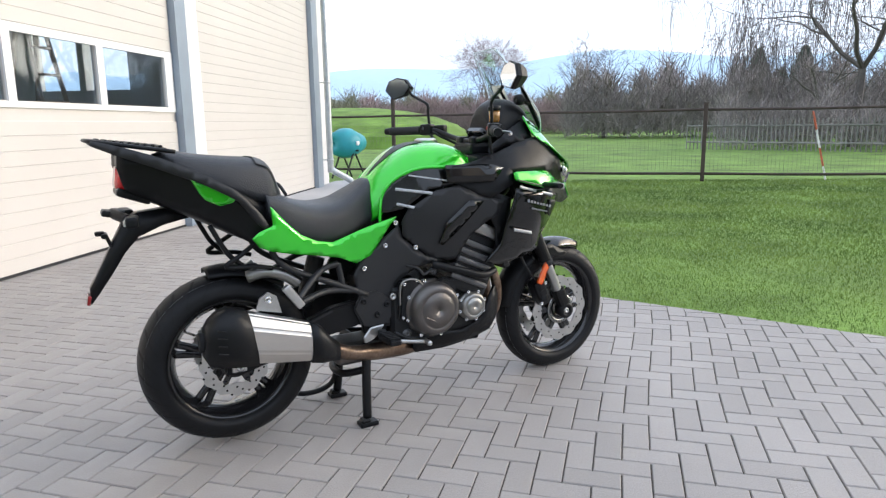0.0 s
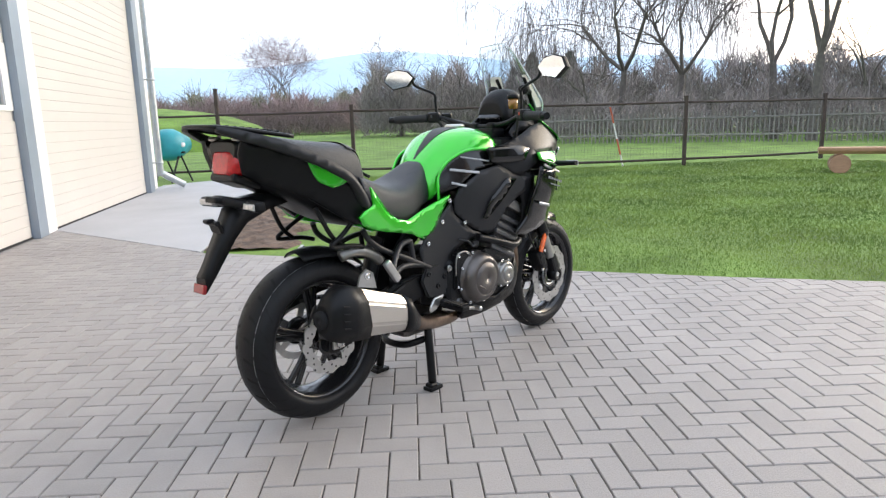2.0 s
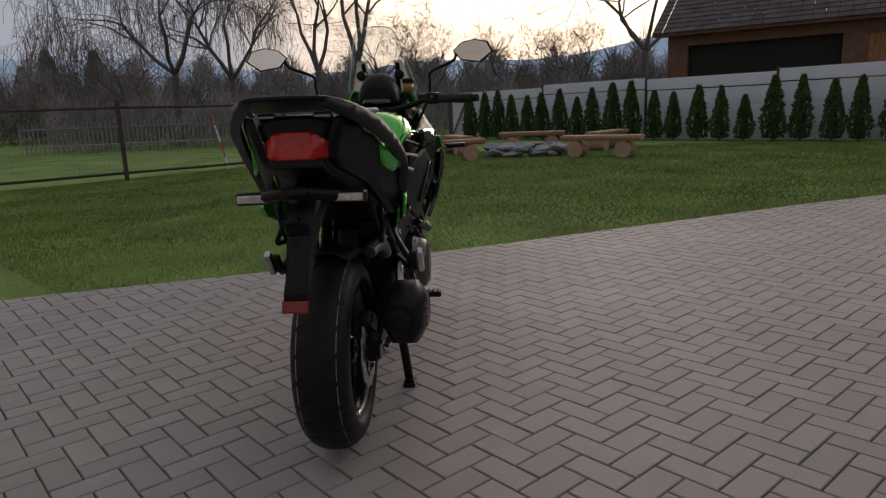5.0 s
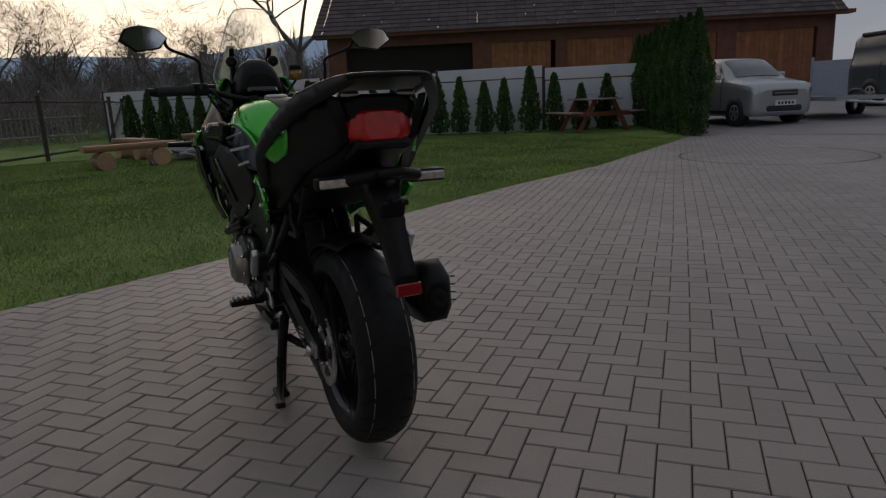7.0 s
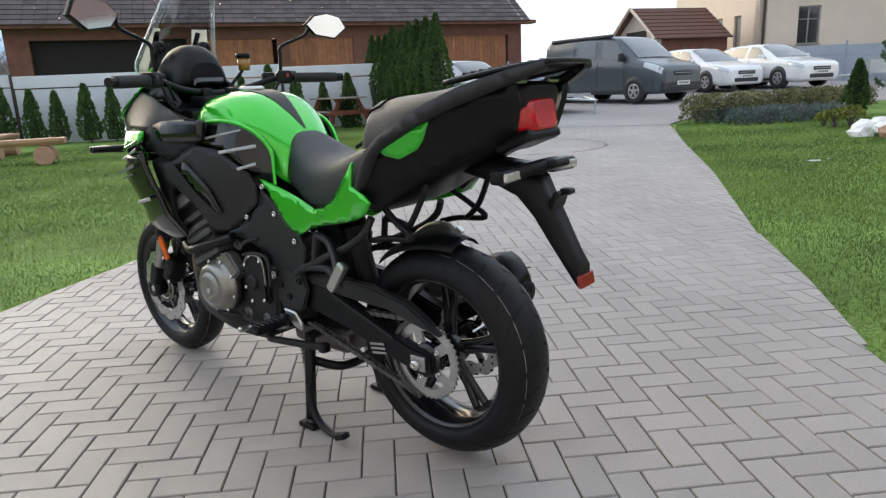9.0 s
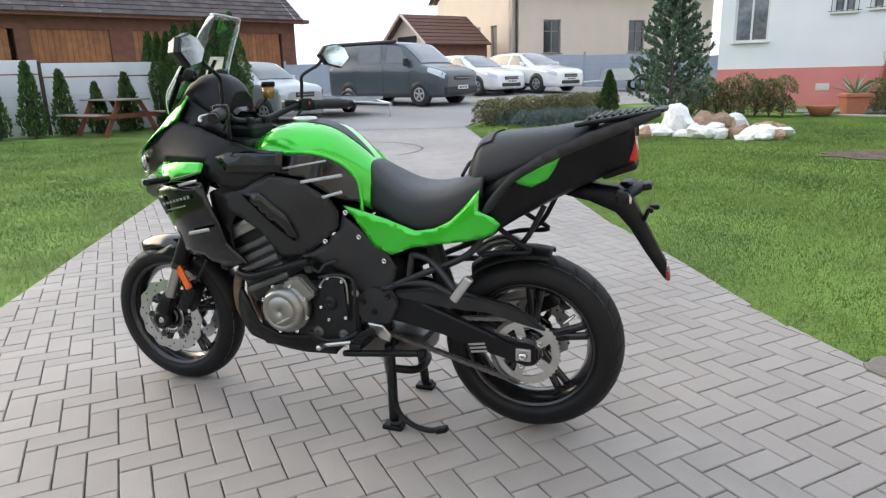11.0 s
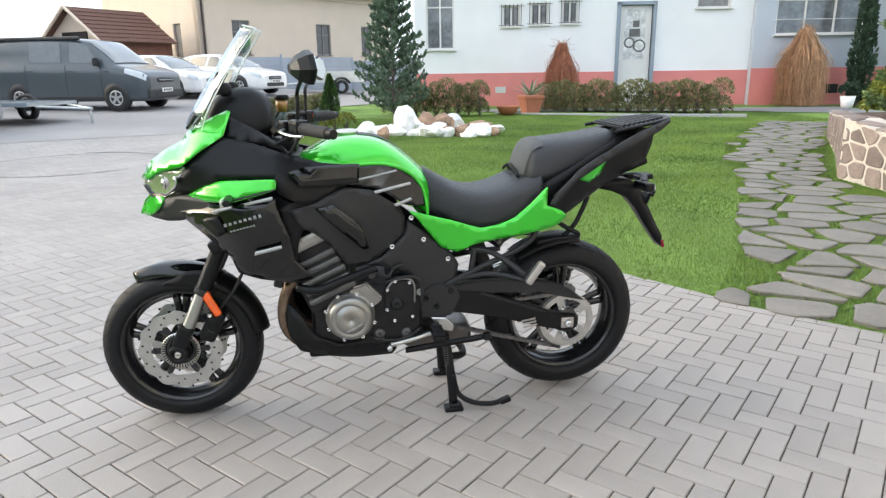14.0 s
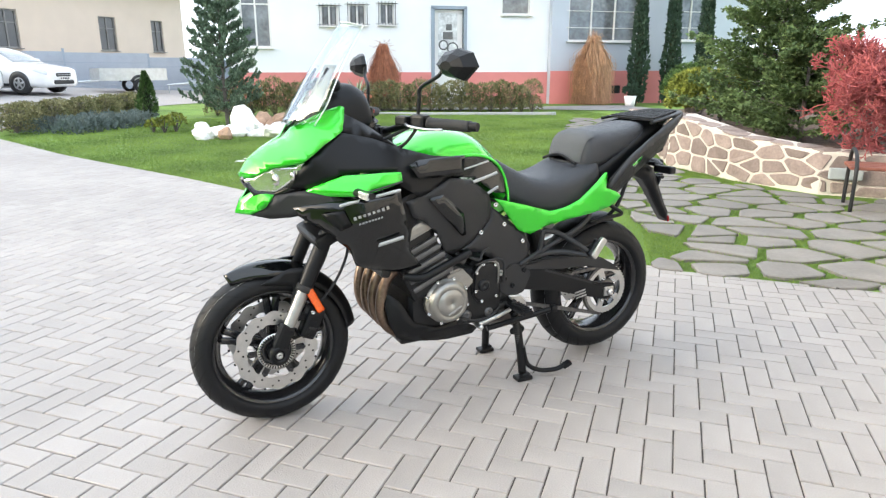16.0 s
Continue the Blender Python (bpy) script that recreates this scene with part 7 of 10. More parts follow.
for k in range(9):
    x, y = 8.75 + 0.52 * k, -10.65 - 0.27 * k
    e = big if k == 0 else copy_thing(big, Matrix())
    f = (1.0, 0.97, 0.98, 0.99, 0.94, 0.96, 0.93, 0.92, 0.93)[k]
    e.matrix_basis = pose(x, y, 0, 0, 0, k * 77) @ Matrix.Diagonal((f, f, f * rt.uniform(0.98, 1.03), 1))

# ---- picnic table, log benches, fire ring ----
red_wood = material("red-brown stained wood", (0.20, 0.065, 0.04), 0.6, var=0.3, scale=6, bump=0.2, fine=50)
pale_top = material("weathered table boards", (0.26, 0.21, 0.19), 0.7, var=0.2, scale=6, bump=0.2, fine=50)
pt = put(thing("picnic_table", "red-brown wooden picnic table with pale weathered boards", "picnic table"), 12.45, -10.9, -12)
pt.matrix_basis @= Matrix.Scale(1.1, 4)
for j in range(5):
    bm = bmesh.new()
    box(bm, (0, -0.29 + 0.145 * j, 0.74), (1.5, 0.135, 0.035), None, 0.006)
    part("table_board", bm, pale_top, pt)
for y in (-0.68, 0.68):
    for j in (-0.075, 0.075):
        bm = bmesh.new()
        box(bm, (0, y * 1.16 + j, 0.44), (1.5, 0.135, 0.035), None, 0.006)
        part("seat_board", bm, pale_top, pt)
for x in (-0.5, 0.5):
    for q in (-1, 1):
        bm = bmesh.new()
        box(bm, (x + 0.05 * q, q * 0.40, 0.36), (0.045, 0.10, 0.86), Euler((q * 0.50, 0, 0)).to_matrix(), 0.006)
        part("leg", bm, red_wood, pt)
    bm = bmesh.new()
    box(bm, (x, 0, 0.40), (0.045, 1.72, 0.10), None, 0.006)
    part("crossbar", bm, red_wood, pt)
log_mat = material("peeled pine log", (0.40, 0.235, 0.15), 0.7, var=0.2, scale=5, bump=0.3, fine=40, stretch=(0.3, 1, 1), rnd=0.12)


def log_bench(at, turn, length=1.75):
    e = thing("log_bench", "bench of a split pine log on two log blocks", "bench", group="log benches round the fire ring")
    bm = bmesh.new()
    prism(bm, [(0.19, 0.45), (-0.19, 0.45), (-0.19, 0.40), (-0.13, 0.33), (0.13, 0.33), (0.19, 0.40)], -length / 2, length / 2, "yz")
    bmesh.ops.bevel(bm, geom=bm.edges, offset=0.012, segments=2, affect="EDGES")
    part("seat", bm, log_mat, e)
    for x in (-length * 0.30, length * 0.30):
        bm = bmesh.new()
        rod(bm, (x, -0.2, 0.15), (x, 0.2, 0.15), 0.175, seg=16)
        part("log_block", bm, log_mat, e)
    return put(e, *at, turn)


log_bench((12.65, 0.35), -73)
log_bench((12.45, -3.0), 60)
log_bench((15.2, 0.2), 20)
log_bench((15.0, -3.6), -35)
log_bench((16.2, -1.8), 85)
stone_grey = material("grey field stone", (0.23, 0.23, 0.235), 0.85, var=0.3, scale=5, bump=0.7, fine=30, rnd=0.25)


def stone(rnd, r, flat=0.7, name="stone", mat=None, parent=None, rough=0.18):
    bm = bmesh.new()
    bmesh.ops.create_icosphere(bm, subdivisions=2, radius=r)
    off = Vector((rnd.uniform(-99, 99), rnd.uniform(-99, 99), 0))
    for v in bm.verts:
        v.co *= 1 + rough * 2 * noise.noise(v.co / r * 0.9 + off)
        v.co.z *= flat
    return part(name, bm, mat or stone_grey, parent)


fire = put(thing("fire_ring", "low ring of grey stones round a fire place", "fire ring"), 14.0, -1.6)
rs = random.Random(2)
for k in range(12):
    a = k / 12 * 2 * math.pi
    for z in (0.06, 0.17):
        o = stone(rs, rs.uniform(0.20, 0.30), 0.32, "stone", None, fire, 0.28)
        o.location = (0.8 * math.cos(a + z) + rs.uniform(-0.06, 0.06), 0.8 * math.sin(a + z) + rs.uniform(-0.06, 0.06), z)
        o.rotation_euler = (rs.uniform(-0.15, 0.15), rs.uniform(-0.15, 0.15), rs.uniform(0, 6))
bucket = put(thing("bucket", "small blue and white plastic bucket by the log bench", "bucket"), 12.75, -0.1)
bm = bmesh.new()
lathe(bm, [(0.001, 0.0), (0.085, 0.0), (0.105, 0.24), (0.098, 0.24), (0.08, 0.012), (0.001, 0.012)], "z", (0, 0, 0), 20)
part("body", bm, material("blue and white plastic", (0.35, 0.55, 0.75), 0.4, var=0.3, scale=9), bucket)

# ---- barn ----
brick_wall = material("old red brick and board wall", (0.15, 0.065, 0.042), 0.85, var=0.35, scale=3, bump=0.4, fine=30)
barn_wood = material("reddish-brown barn boards", (0.27, 0.115, 0.05), 0.8, var=0.3, scale=4, bump=0.3, fine=40, rnd=0.15)
roof_tile = material("dark weathered roof tiles", (0.085, 0.068, 0.066), 0.85, var=0.3, scale=2, bump=0.4, fine=40, island=0.25)
# near-black colour carries the shade of unlit interiors
dark_in = material("dark barn interior", (0.015, 0.012, 0.010), 0.9, var=0.2)
B_AT, B_TURN = (27.75, -8.4, 0.0), 240.0
BM = pose(*B_AT, 0, 0, B_TURN)


def tile_roof(name, length, run, rise_, parent, mat, tile=(0.30, 0.34), overhang=0.0):
    """A slope of overlapping tiles, courses along x, climbing to +y."""
    slope = math.hypot(run, rise_)
    cy, cz = run / slope, rise_ / slope
    quads = []
    nr = int(slope / tile[1])
    for i in range(nr):
        for j in range(int(length / tile[0])):
            x0, x1 = j * tile[0] + 0.006, (j + 1) * tile[0] - 0.006
            s0, s1 = i * tile[1], (i + 1) * tile[1] + 0.05
            a, b = 0.045, 0.012
            P = lambda x, s, h: (x, s * cy - h * cz, s * cz + h * cy)
            quads.append((P(x0, s0, a), P(x1, s0, a), P(x1, s1, b), P(x0, s1, b)))
            quads.append((P(x0, s0, 0.0), P(x1, s0, 0.0), P(x1, s0, a), P(x0, s0, a)))
    o = soup(name, np.array(quads), 4, mat)
    o.parent = parent
    return o


def tiled_slope(length, run, rise_, parent, mat, tile, at):
    """A small slope whose tiles are laid one by one on a thin deck."""
    slope = math.hypot(run, rise_)
    bm = bmesh.new()
    prism(bm, [(0, -0.02), (slope, -0.02), (slope, 0.004), (0, 0.004)], 0.0, length, "yz")
    deck = part("roof", bm, mat, parent)
    deck.matrix_basis = at @ Matrix.Rotation(math.atan2(rise_, run), 4, "X")
    w, h = tile[0] - 0.012, tile[1] + 0.05
    bm = bmesh.new()
    prism(bm, [(0, 0.006), (0, 0.045), (h, 0.012), (h, 0.006)], 0.0, w, "yz")
    first = part("tile", bm, mat, deck)
    for i in range(int(slope / tile[1])):
        for j in range(int(length / tile[0])):
            o = first if i + j == 0 else new("tile", first.data)
            o.parent = deck
            o.matrix_basis = pose(j * tile[0] + 0.006, i * tile[1], 0)
    return deck


barn = thing("barn", "long brick and timber barn with a dark tiled roof", "barn")
barn.matrix_basis = BM
BL = 21.6
bm = bmesh.new()
wall_with_openings(bm, BL, 3.8, 0.3, [(0.8, 6.4, 0.2, 3.35), (7.2, 10.0, 0.3, 3.3), (10.5, 13.3, 0.3, 3.3), (14.2, 16.8, 0.3, 3.3), (17.6, 20.9, 0.3, 3.3)])
part("wall", bm, brick_wall, barn)
bm = bmesh.new()
box(bm, (0.15, 3.8, 1.9), (0.3, 7.0, 3.8)); box(bm, (BL - 0.15, 3.8, 1.9), (0.3, 7.0, 3.8)); box(bm, (BL / 2, 7.3, 1.9), (BL - 0.6, 0.3, 3.8))
part("rear_walls", bm, brick_wall, barn)
# a thin dark panel paints the bay's shade instead of an open depth
bm = bmesh.new()
box(bm, (3.6, 0.34, 1.8), (5.8, 0.04, 3.3))
part("open_bay", bm, dark_in, barn, "dark open bay")
for x0, x1 in ((7.2, 10.0), (10.5, 13.3), (14.2, 16.8), (17.6, 20.9)):
    for k in range(int((x1 - x0) / 0.2)):
        bm = bmesh.new()
        box(bm, (x0 + 0.1 + k * 0.2, 0.10, 1.8), (0.192, 0.04, 3.2), None, 0.004)
        part("board", bm, barn_wood, barn)
bm = bmesh.new()
box(bm, (BL / 2, -0.55, 3.83), (BL + 1.0, 0.05, 0.16)); box(bm, (BL / 2, -0.3, 3.76), (BL + 0.9, 0.5, 0.03))
part("eaves_board", bm, brick_wall, barn)
r_ = tile_roof("roof", BL + 1.0, 4.3, 3.0, barn, roof_tile, (0.42, 0.36))
r_.matrix_basis = pose(-0.5, -0.65, 3.86)
r_ = tile_roof("roof", BL + 1.0, 4.3, 3.0, barn, roof_tile, (0.42, 0.36))
r_.matrix_basis = pose(BL + 0.5, 7.95, 3.86, 0, 0, 180)
for x in (0.1, BL - 0.1):
    bm = bmesh.new()
    prism(bm, [(0.0, 3.8), (7.3, 3.8), (3.65, 6.6)], x - 0.1, x + 0.1, "yz")
    part("gable", bm, brick_wall, barn)

# ---- cream house with an annex, grey sheet fence ----
cream = material("cream render", (0.62, 0.52, 0.42), 0.8, var=0.06, scale=1, bump=0.2, fine=70, stain=0.2, stain_col=(0.45, 0.38, 0.31))
roof_red = material("brown-red roof tiles", (0.15, 0.075, 0.055), 0.85, var=0.3, scale=2, bump=0.4, fine=40, island=0.3)
frame_white = material("white window frame", (0.72, 0.71, 0.69), 0.5, var=0.04)


def window_unit(parent, x0, x1, z0, z1, depth=0.10, bars=1, cross=True, glazing=None, name="window", frame_mat=None, y=0.0):
    """A framed window set back in its opening, with a sill and panes."""
    fm = frame_mat or frame_white
    w = thing(name, "", "")
    w.parent = parent
    bm = bmesh.new()
    t = 0.06
    for c, s in ((((x0 + x1) / 2, y + depth, z0 + t / 2), (x1 - x0, 0.06, t)), (((x0 + x1) / 2, y + depth, z1 - t / 2), (x1 - x0, 0.06, t)),
                 ((x0 + t / 2, y + depth, (z0 + z1) / 2), (t, 0.06, z1 - z0 - 2 * t)), ((x1 - t / 2, y + depth, (z0 + z1) / 2), (t, 0.06, z1 - z0 - 2 * t))):
        box(bm, c, s)
    n = bars + 1
    for k in range(1, n):
        box(bm, (x0 + (x1 - x0) * k / n, y + depth, (z0 + z1) / 2), (0.055, 0.05, z1 - z0 - 2 * t))
    if cross:
        box(bm, ((x0 + x1) / 2, y + depth, z0 + (z1 - z0) * 0.66), (x1 - x0 - 2 * t, 0.045, 0.045))
    part("window_frame", bm, fm, w)
    bm = bmesh.new()
    box(bm, ((x0 + x1) / 2, y + depth + 0.02, (z0 + z1) / 2), (x1 - x0 - t, 0.01, z1 - z0 - t))
    part("pane", bm, glazing or dark_window, w)
    bm = bmesh.new()
    box(bm, ((x0 + x1) / 2, y - 0.03, z0 - 0.02), (x1 - x0 + 0.12, 0.16, 0.04), None, 0.006)
    part("window_sill", bm, fm, w)
    return w


def house_walls(e, w, d, h, front_holes, left_holes, mat, plinth=None, plinth_h=0.0):
    bm = bmesh.new()
    wall_with_openings(bm, w, h, 0.35, front_holes)
    part("wall_front", bm, mat, e)
    bm = bmesh.new()
    wall_with_openings(bm, d, h, 0.35, left_holes)
    o = part("wall_side", bm, mat, e)
    o.matrix_basis = pose(0, d, 0, 0, 0, -90)
    bm = bmesh.new()
    box(bm, (w - 0.17, d / 2 + 0.18, h / 2), (0.34, d - 0.4, h)); box(bm, (w / 2, d - 0.17, h / 2), (w - 1.0, 0.34, h))
    part("wall_rear", bm, mat, e)


FH = thing("house", "cream rendered house with a brown tiled roof behind the car park", "house")
FH.matrix_basis = pose(7.2, -30.9, 0.3, 0, 0, math.degrees(math.atan2(-7.5, -8.5)))
fw = [(1.75, 2.75, 1.85, 3.45), (6.9, 7.9, 1.85, 3.45), (10.2, 11.0, 1.85, 3.45)]
lw = [(5.2, 6.0, 1.6, 3.35), (7.2, 7.9, 1.2, 3.3)]
house_walls(FH, 12.5, 9.5, 5.0, [(a, b, c, d) for a, b, c, d in fw], lw, cream)
for q in fw:
    window_unit(FH, *q, frame_mat=wood_grey)
side_e = thing("side_windows", "", "")
side_e.parent = FH
side_e.matrix_basis = pose(0, 9.5, 0, 0, 0, -90)
for q in lw:
    bm = bmesh.new()
    box(bm, ((q[0] + q[1]) / 2, 0.12, (q[2] + q[3]) / 2), (q[1] - q[0], 0.03, q[3] - q[2]))
    part("shutter", bm, wood_grey, side_e)
bm = bmesh.new()
box(bm, (6.2, -0.06, 4.75), (12.6, 0.14, 0.18), None, 0.02); box(bm, (6.2, -0.35, 5.03), (13.2, 0.7, 0.08))
part("cornice", bm, cream, FH)
rf = tile_roof("roof", 13.4, 5.2, 3.2, FH, roof_red, (0.3, 0.36)); rf.matrix_basis = pose(-0.5, -0.7, 5.06)
rf = tile_roof("roof", 13.4, 5.2, 3.2, FH, roof_red, (0.3, 0.36)); rf.matrix_basis = pose(12.9, 10.2, 5.06, 0, 0, 180)
bm = bmesh.new()
prism(bm, [(0.0, 5.0), (9.5, 5.0), (4.75, 8.0)], 0.02, 0.3, "yz")
part("gable", bm, cream, FH)
bm = bmesh.new()
rod(bm, (0.18, -0.1, 0), (0.18, -0.1, 4.9), 0.05)
part("rain_pipe", bm, rust_brown, FH)
AX = thing("annex", "small annex with a brown tiled gable roof and timber front", "shed")
AX.matrix_basis = pose(10.5, -27.9, 0.25, 0, 0, math.degrees(math.atan2(-7.5, -8.5)) + 14)
bm = bmesh.new()
prism(bm, [(0.0, 0.0), (3.3, 0.0), (3.3, 2.55), (1.65, 3.75), (0.0, 2.55)], 0.0, 0.2, "yz")
part("gable_wall", bm, cream, AX)
bm = bmesh.new()
box(bm, (1.9, 0.1, 1.25), (3.4, 0.2, 2.5)); box(bm, (1.9, 3.2, 1.25), (3.4, 0.2, 2.5)); box(bm, (3.5, 1.65, 1.4), (0.2, 2.9, 2.8))
part("wall", bm, brick_wall, AX)
# dark sheet laid on the gable wall, painting the shade of an opening
bm = bmesh.new()
box(bm, (-0.012, 1.65, 1.5), (0.03, 1.6, 2.6))
part("open_gable", bm, dark_in, AX)
tiled_slope(4.0, 1.95, 1.42, AX, roof_red, (0.25, 0.30), pose(-0.35, -0.3, 2.36))
tiled_slope(4.0, 1.95, 1.42, AX, roof_red, (0.25, 0.30), pose(3.65, 3.6, 2.36, 0, 0, 180))
for s in (-1, 1):
    bm = bmesh.new()
    rod(bm, (-0.36, 1.65, 3.80), (-0.36, 1.65 + s * 1.95, 2.36), 0.07, seg=6)
    part("verge_board", bm, cream, AX)
sheet = material("blue-grey sheet metal", (0.33, 0.37, 0.43), 0.5, metal=0.3, var=0.10, scale=2, fine=40)
sf = thing("sheet_fence", "grey sheet metal fence behind the parked cars", "fence", kind="structure")
SFP = [(16.2, -24.8), (13.2, -25.6), (10.0, -26.5), (6.5, -27.6), (3.4, -28.5), (0.3, -29.3), (-2.8, -29.6), (-6.0, -30.4)]
for (x0, y0), (x1, y1) in zip(SFP, SFP[1:]):
    z0 = float(rise(x0, y0)) - 0.32
    L = math.hypot(x1 - x0, y1 - y0)
    m = pose(x0, y0, z0, 0, 0, math.degrees(math.atan2(y1 - y0, x1 - x0)))
    for za, zb in ((0.0, 0.38), (0.39, 1.25), (1.27, 1.65)):
        bm = bmesh.new()
        box(bm, (L / 2, 0, (za + zb) / 2), (L - 0.06, 0.03, zb - za))
        for k in range(int(L / 0.25)):
            box(bm, (0.12 + k * 0.25, 0.017, (za + zb) / 2), (0.04, 0.012, zb - za - 0.01))
        o = part("sheet", bm, sheet, sf)
        o.matrix_basis = m
    bm = bmesh.new()
    box(bm, (0, 0, 0.85), (0.08, 0.08, 1.9))
    box(bm, (L / 2, 0.03, 1.26), (L, 0.03, 0.05))
    o = part("post", bm, steel_grey, sf)
    o.matrix_basis = m

# ---- white house with a red plinth ----
render_white = material("white render", (0.80, 0.81, 0.83), 0.8, var=0.05, scale=1.0, bump=0.2, fine=80)
# blue-grey copy of the render puts the wing's shade into the colour
render_shade = material("pale blue-grey render", (0.47, 0.51, 0.58), 0.8, var=0.05, scale=1.0, bump=0.2, fine=80)
plinth_red = material("red painted plinth", (0.66, 0.23, 0.215), 0.6, var=0.10, scale=1.2, bump=0.2, fine=70)
WH = thing("house", "white rendered house with red plinth, barred windows and a glazed door", "house")
WH.matrix_basis = pose(-12.1, -17.8, 0.02, 0, 0, 168)     # x runs back along the wing, so the front is mirrored below
WH.matrix_basis = pose(-1.6, -20.03, 0.02, 0, 0, 168)
WL = 10.7                                                 # from the window end to the corner


def fx(s):
    """s metres from the corner towards the far end."""
    return WL - s


wholes = [(fx(10.32), fx(9.40), 1.92, 3.9), (fx(7.85), fx(7.28), 2.60, 3.25), (fx(6.95), fx(6.38), 2.64, 3.30), (fx(5.95), fx(5.45), 2.66, 3.35), (fx(4.22), fx(2.98), 0.35, 3.28), (fx(1.75), fx(0.70), 3.05, 4.2)]
bm = bmesh.new()
wall_with_openings(bm, WL, 5.2, 0.35, wholes)
part("wall", bm, render_white, WH)
wing_holes = [(WL + 0.62, WL + 3.30, 2.20, 3.75), (WL + 4.60, WL + 6.3, 2.25, 3.75)]
bm = bmesh.new()
wall_with_openings(bm, 8.0, 5.2, 0.35, [(a - WL, b - WL, c, d) for a, b, c, d in wing_holes])
for v in bm.verts:
    v.co.x += WL + 0.003
    v.co.y -= 0.25
part("wall", bm, render_shade, WH, "pale blue-grey rendered wing")
bm = bmesh.new()
for x0, x1 in ((0.0, fx(4.22)), (fx(2.98), WL)):
    box(bm, ((x0 + x1) / 2, -0.015, 0.58), (x1 - x0, 0.03, 1.16), None, 0.004)
part("plinth", bm, plinth_red, WH)
bm = bmesh.new()
box(bm, (WL + 4.0, -0.268, 0.60), (7.98, 0.03, 1.2), None, 0.004)
part("plinth", bm, plinth_red, WH)
bm = bmesh.new()
box(bm, (WL / 2 + 0.25, 4.2, 2.6), (WL - 0.4, 7.6, 5.1)); box(bm, (WL + 4.2, 4.2, 2.6), (8.0, 8.0, 5.1))
part("inner_block", bm, dark_in, WH)
bm = bmesh.new()
box(bm, (0.17, 4.2, 2.6), (0.34, 7.68, 5.2))
part("end_wall", bm, render_white, WH)
bm = bmesh.new()
box(bm, (WL / 2 + 3.9, 3.4, 5.3), (18.6, 8.6, 0.25))
part("eaves", bm, render_white, WH)
rw = tile_roof("roof", 18.8, 4.4, 2.4, WH, roof_red, (0.3, 0.36)); rw.matrix_basis = pose(-0.6, -0.95, 5.4)
bar_mat = material("black iron bars", (0.03, 0.03, 0.032), 0.5, metal=0.5, var=0.2)
# patchy grey base colour stands for reflections on the panes
house_glass = material("reflecting window glass", (0.17, 0.18, 0.19), 0.06, var=0.5, scale=3, fine=9, spec=0.8)
window_unit(WH, *wholes[0], bars=1, cross=True, glazing=house_glass)
for q in wholes[1:4]:
    w = window_unit(WH, *q, bars=1, cross=False, glazing=house_glass)
    bm = bmesh.new()
    for k in range(6):
        x = q[0] - 0.03 + (q[1] - q[0] + 0.06) * k / 5
        rod(bm, (x, -0.05, q[2] - 0.02), (x, -0.05, q[3] + 0.04), 0.009, seg=5)
    for z in (q[2] + 0.03, q[3] - 0.03):
        rod(bm, (q[0] - 0.12, -0.05, z), (q[1] + 0.12, -0.05, z), 0.008, seg=5)
    part("grille", bm, bar_mat, w, "black iron window bars")
window_unit(WH, *wholes[5], bars=0, cross=False, glazing=house_glass)
for q in wing_holes:
    w = window_unit(WH, *q, bars=2 if q[1] - q[0] > 2 else 1, cross=False, y=-0.25, glazing=house_glass)
    bm = bmesh.new()
    for k in range(1, 14):
        x = q[0] + (q[1] - q[0]) * k / 14
        rod(bm, (x, -0.10, q[2] + 0.05), (x, -0.10, q[3]), 0.006, seg=5)
    for z in (q[2] + 0.45, q[2] + 1.0):
        rod(bm, (q[0] - 0.1, -0.29, z), (q[1] + 0.1, -0.29, z), 0.012, seg=5)
    part("grille", bm, frame_white, w, "white iron window bars")
dr = thing("front_door", "", "")
dr.parent = WH
d0, d1 = fx(4.22), fx(2.98)
bm = bmesh.new()
box(bm, (d0 + 0.06, 0.05, 1.8), (0.12, 0.2, 2.95)); box(bm, (d1 - 0.05, 0.05, 1.8), (0.10, 0.2, 2.95)); box(bm, ((d0 + d1) / 2, 0.05, 3.24), (d1 - d0, 0.2, 0.10))
part("door_frame", bm, steel_grey, dr)
bm = bmesh.new()
box(bm, ((d0 + d1) / 2, 0.12, 1.75), (d1 - d0 - 0.24, 0.06, 2.86), None, 0.01)
part("leaf", bm, frame_white, dr, "white door leaf")
bm = bmesh.new()
box(bm, ((d0 + d1) / 2 - 0.02, 0.085, 2.3), (0.66, 0.01, 1.55))
part("poster", bm, material("grey and white door poster", (0.62, 0.63, 0.63), 0.5, var=0.5, scale=4, fine=14), dr, "pale poster of a motorcycle on the door")
bm = bmesh.new()
for x, r0 in ((-0.17, 0.17), (0.15, 0.20)):
    lathe(bm, [(r0 - 0.05, -0.002), (r0, -0.002), (r0, 0.002), (r0 - 0.05, 0.002)], "y", ((d0 + d1) / 2 + x, 0.075, 1.95 if x > 0 else 2.05), 24)
box(bm, ((d0 + d1) / 2 - 0.02, 0.075, 2.35), (0.34, 0.004, 0.24)); box(bm, ((d0 + d1) / 2 + 0.02, 0.075, 2.62), (0.2, 0.004, 0.2))
part("picture_motif", bm, material("grey print", (0.12, 0.12, 0.12), 0.5, var=0.3), dr)
bm = bmesh.new()
box(bm, (fx(8.04) + 0.15, -0.035, 0.62), (0.34, 0.01, 0.2))
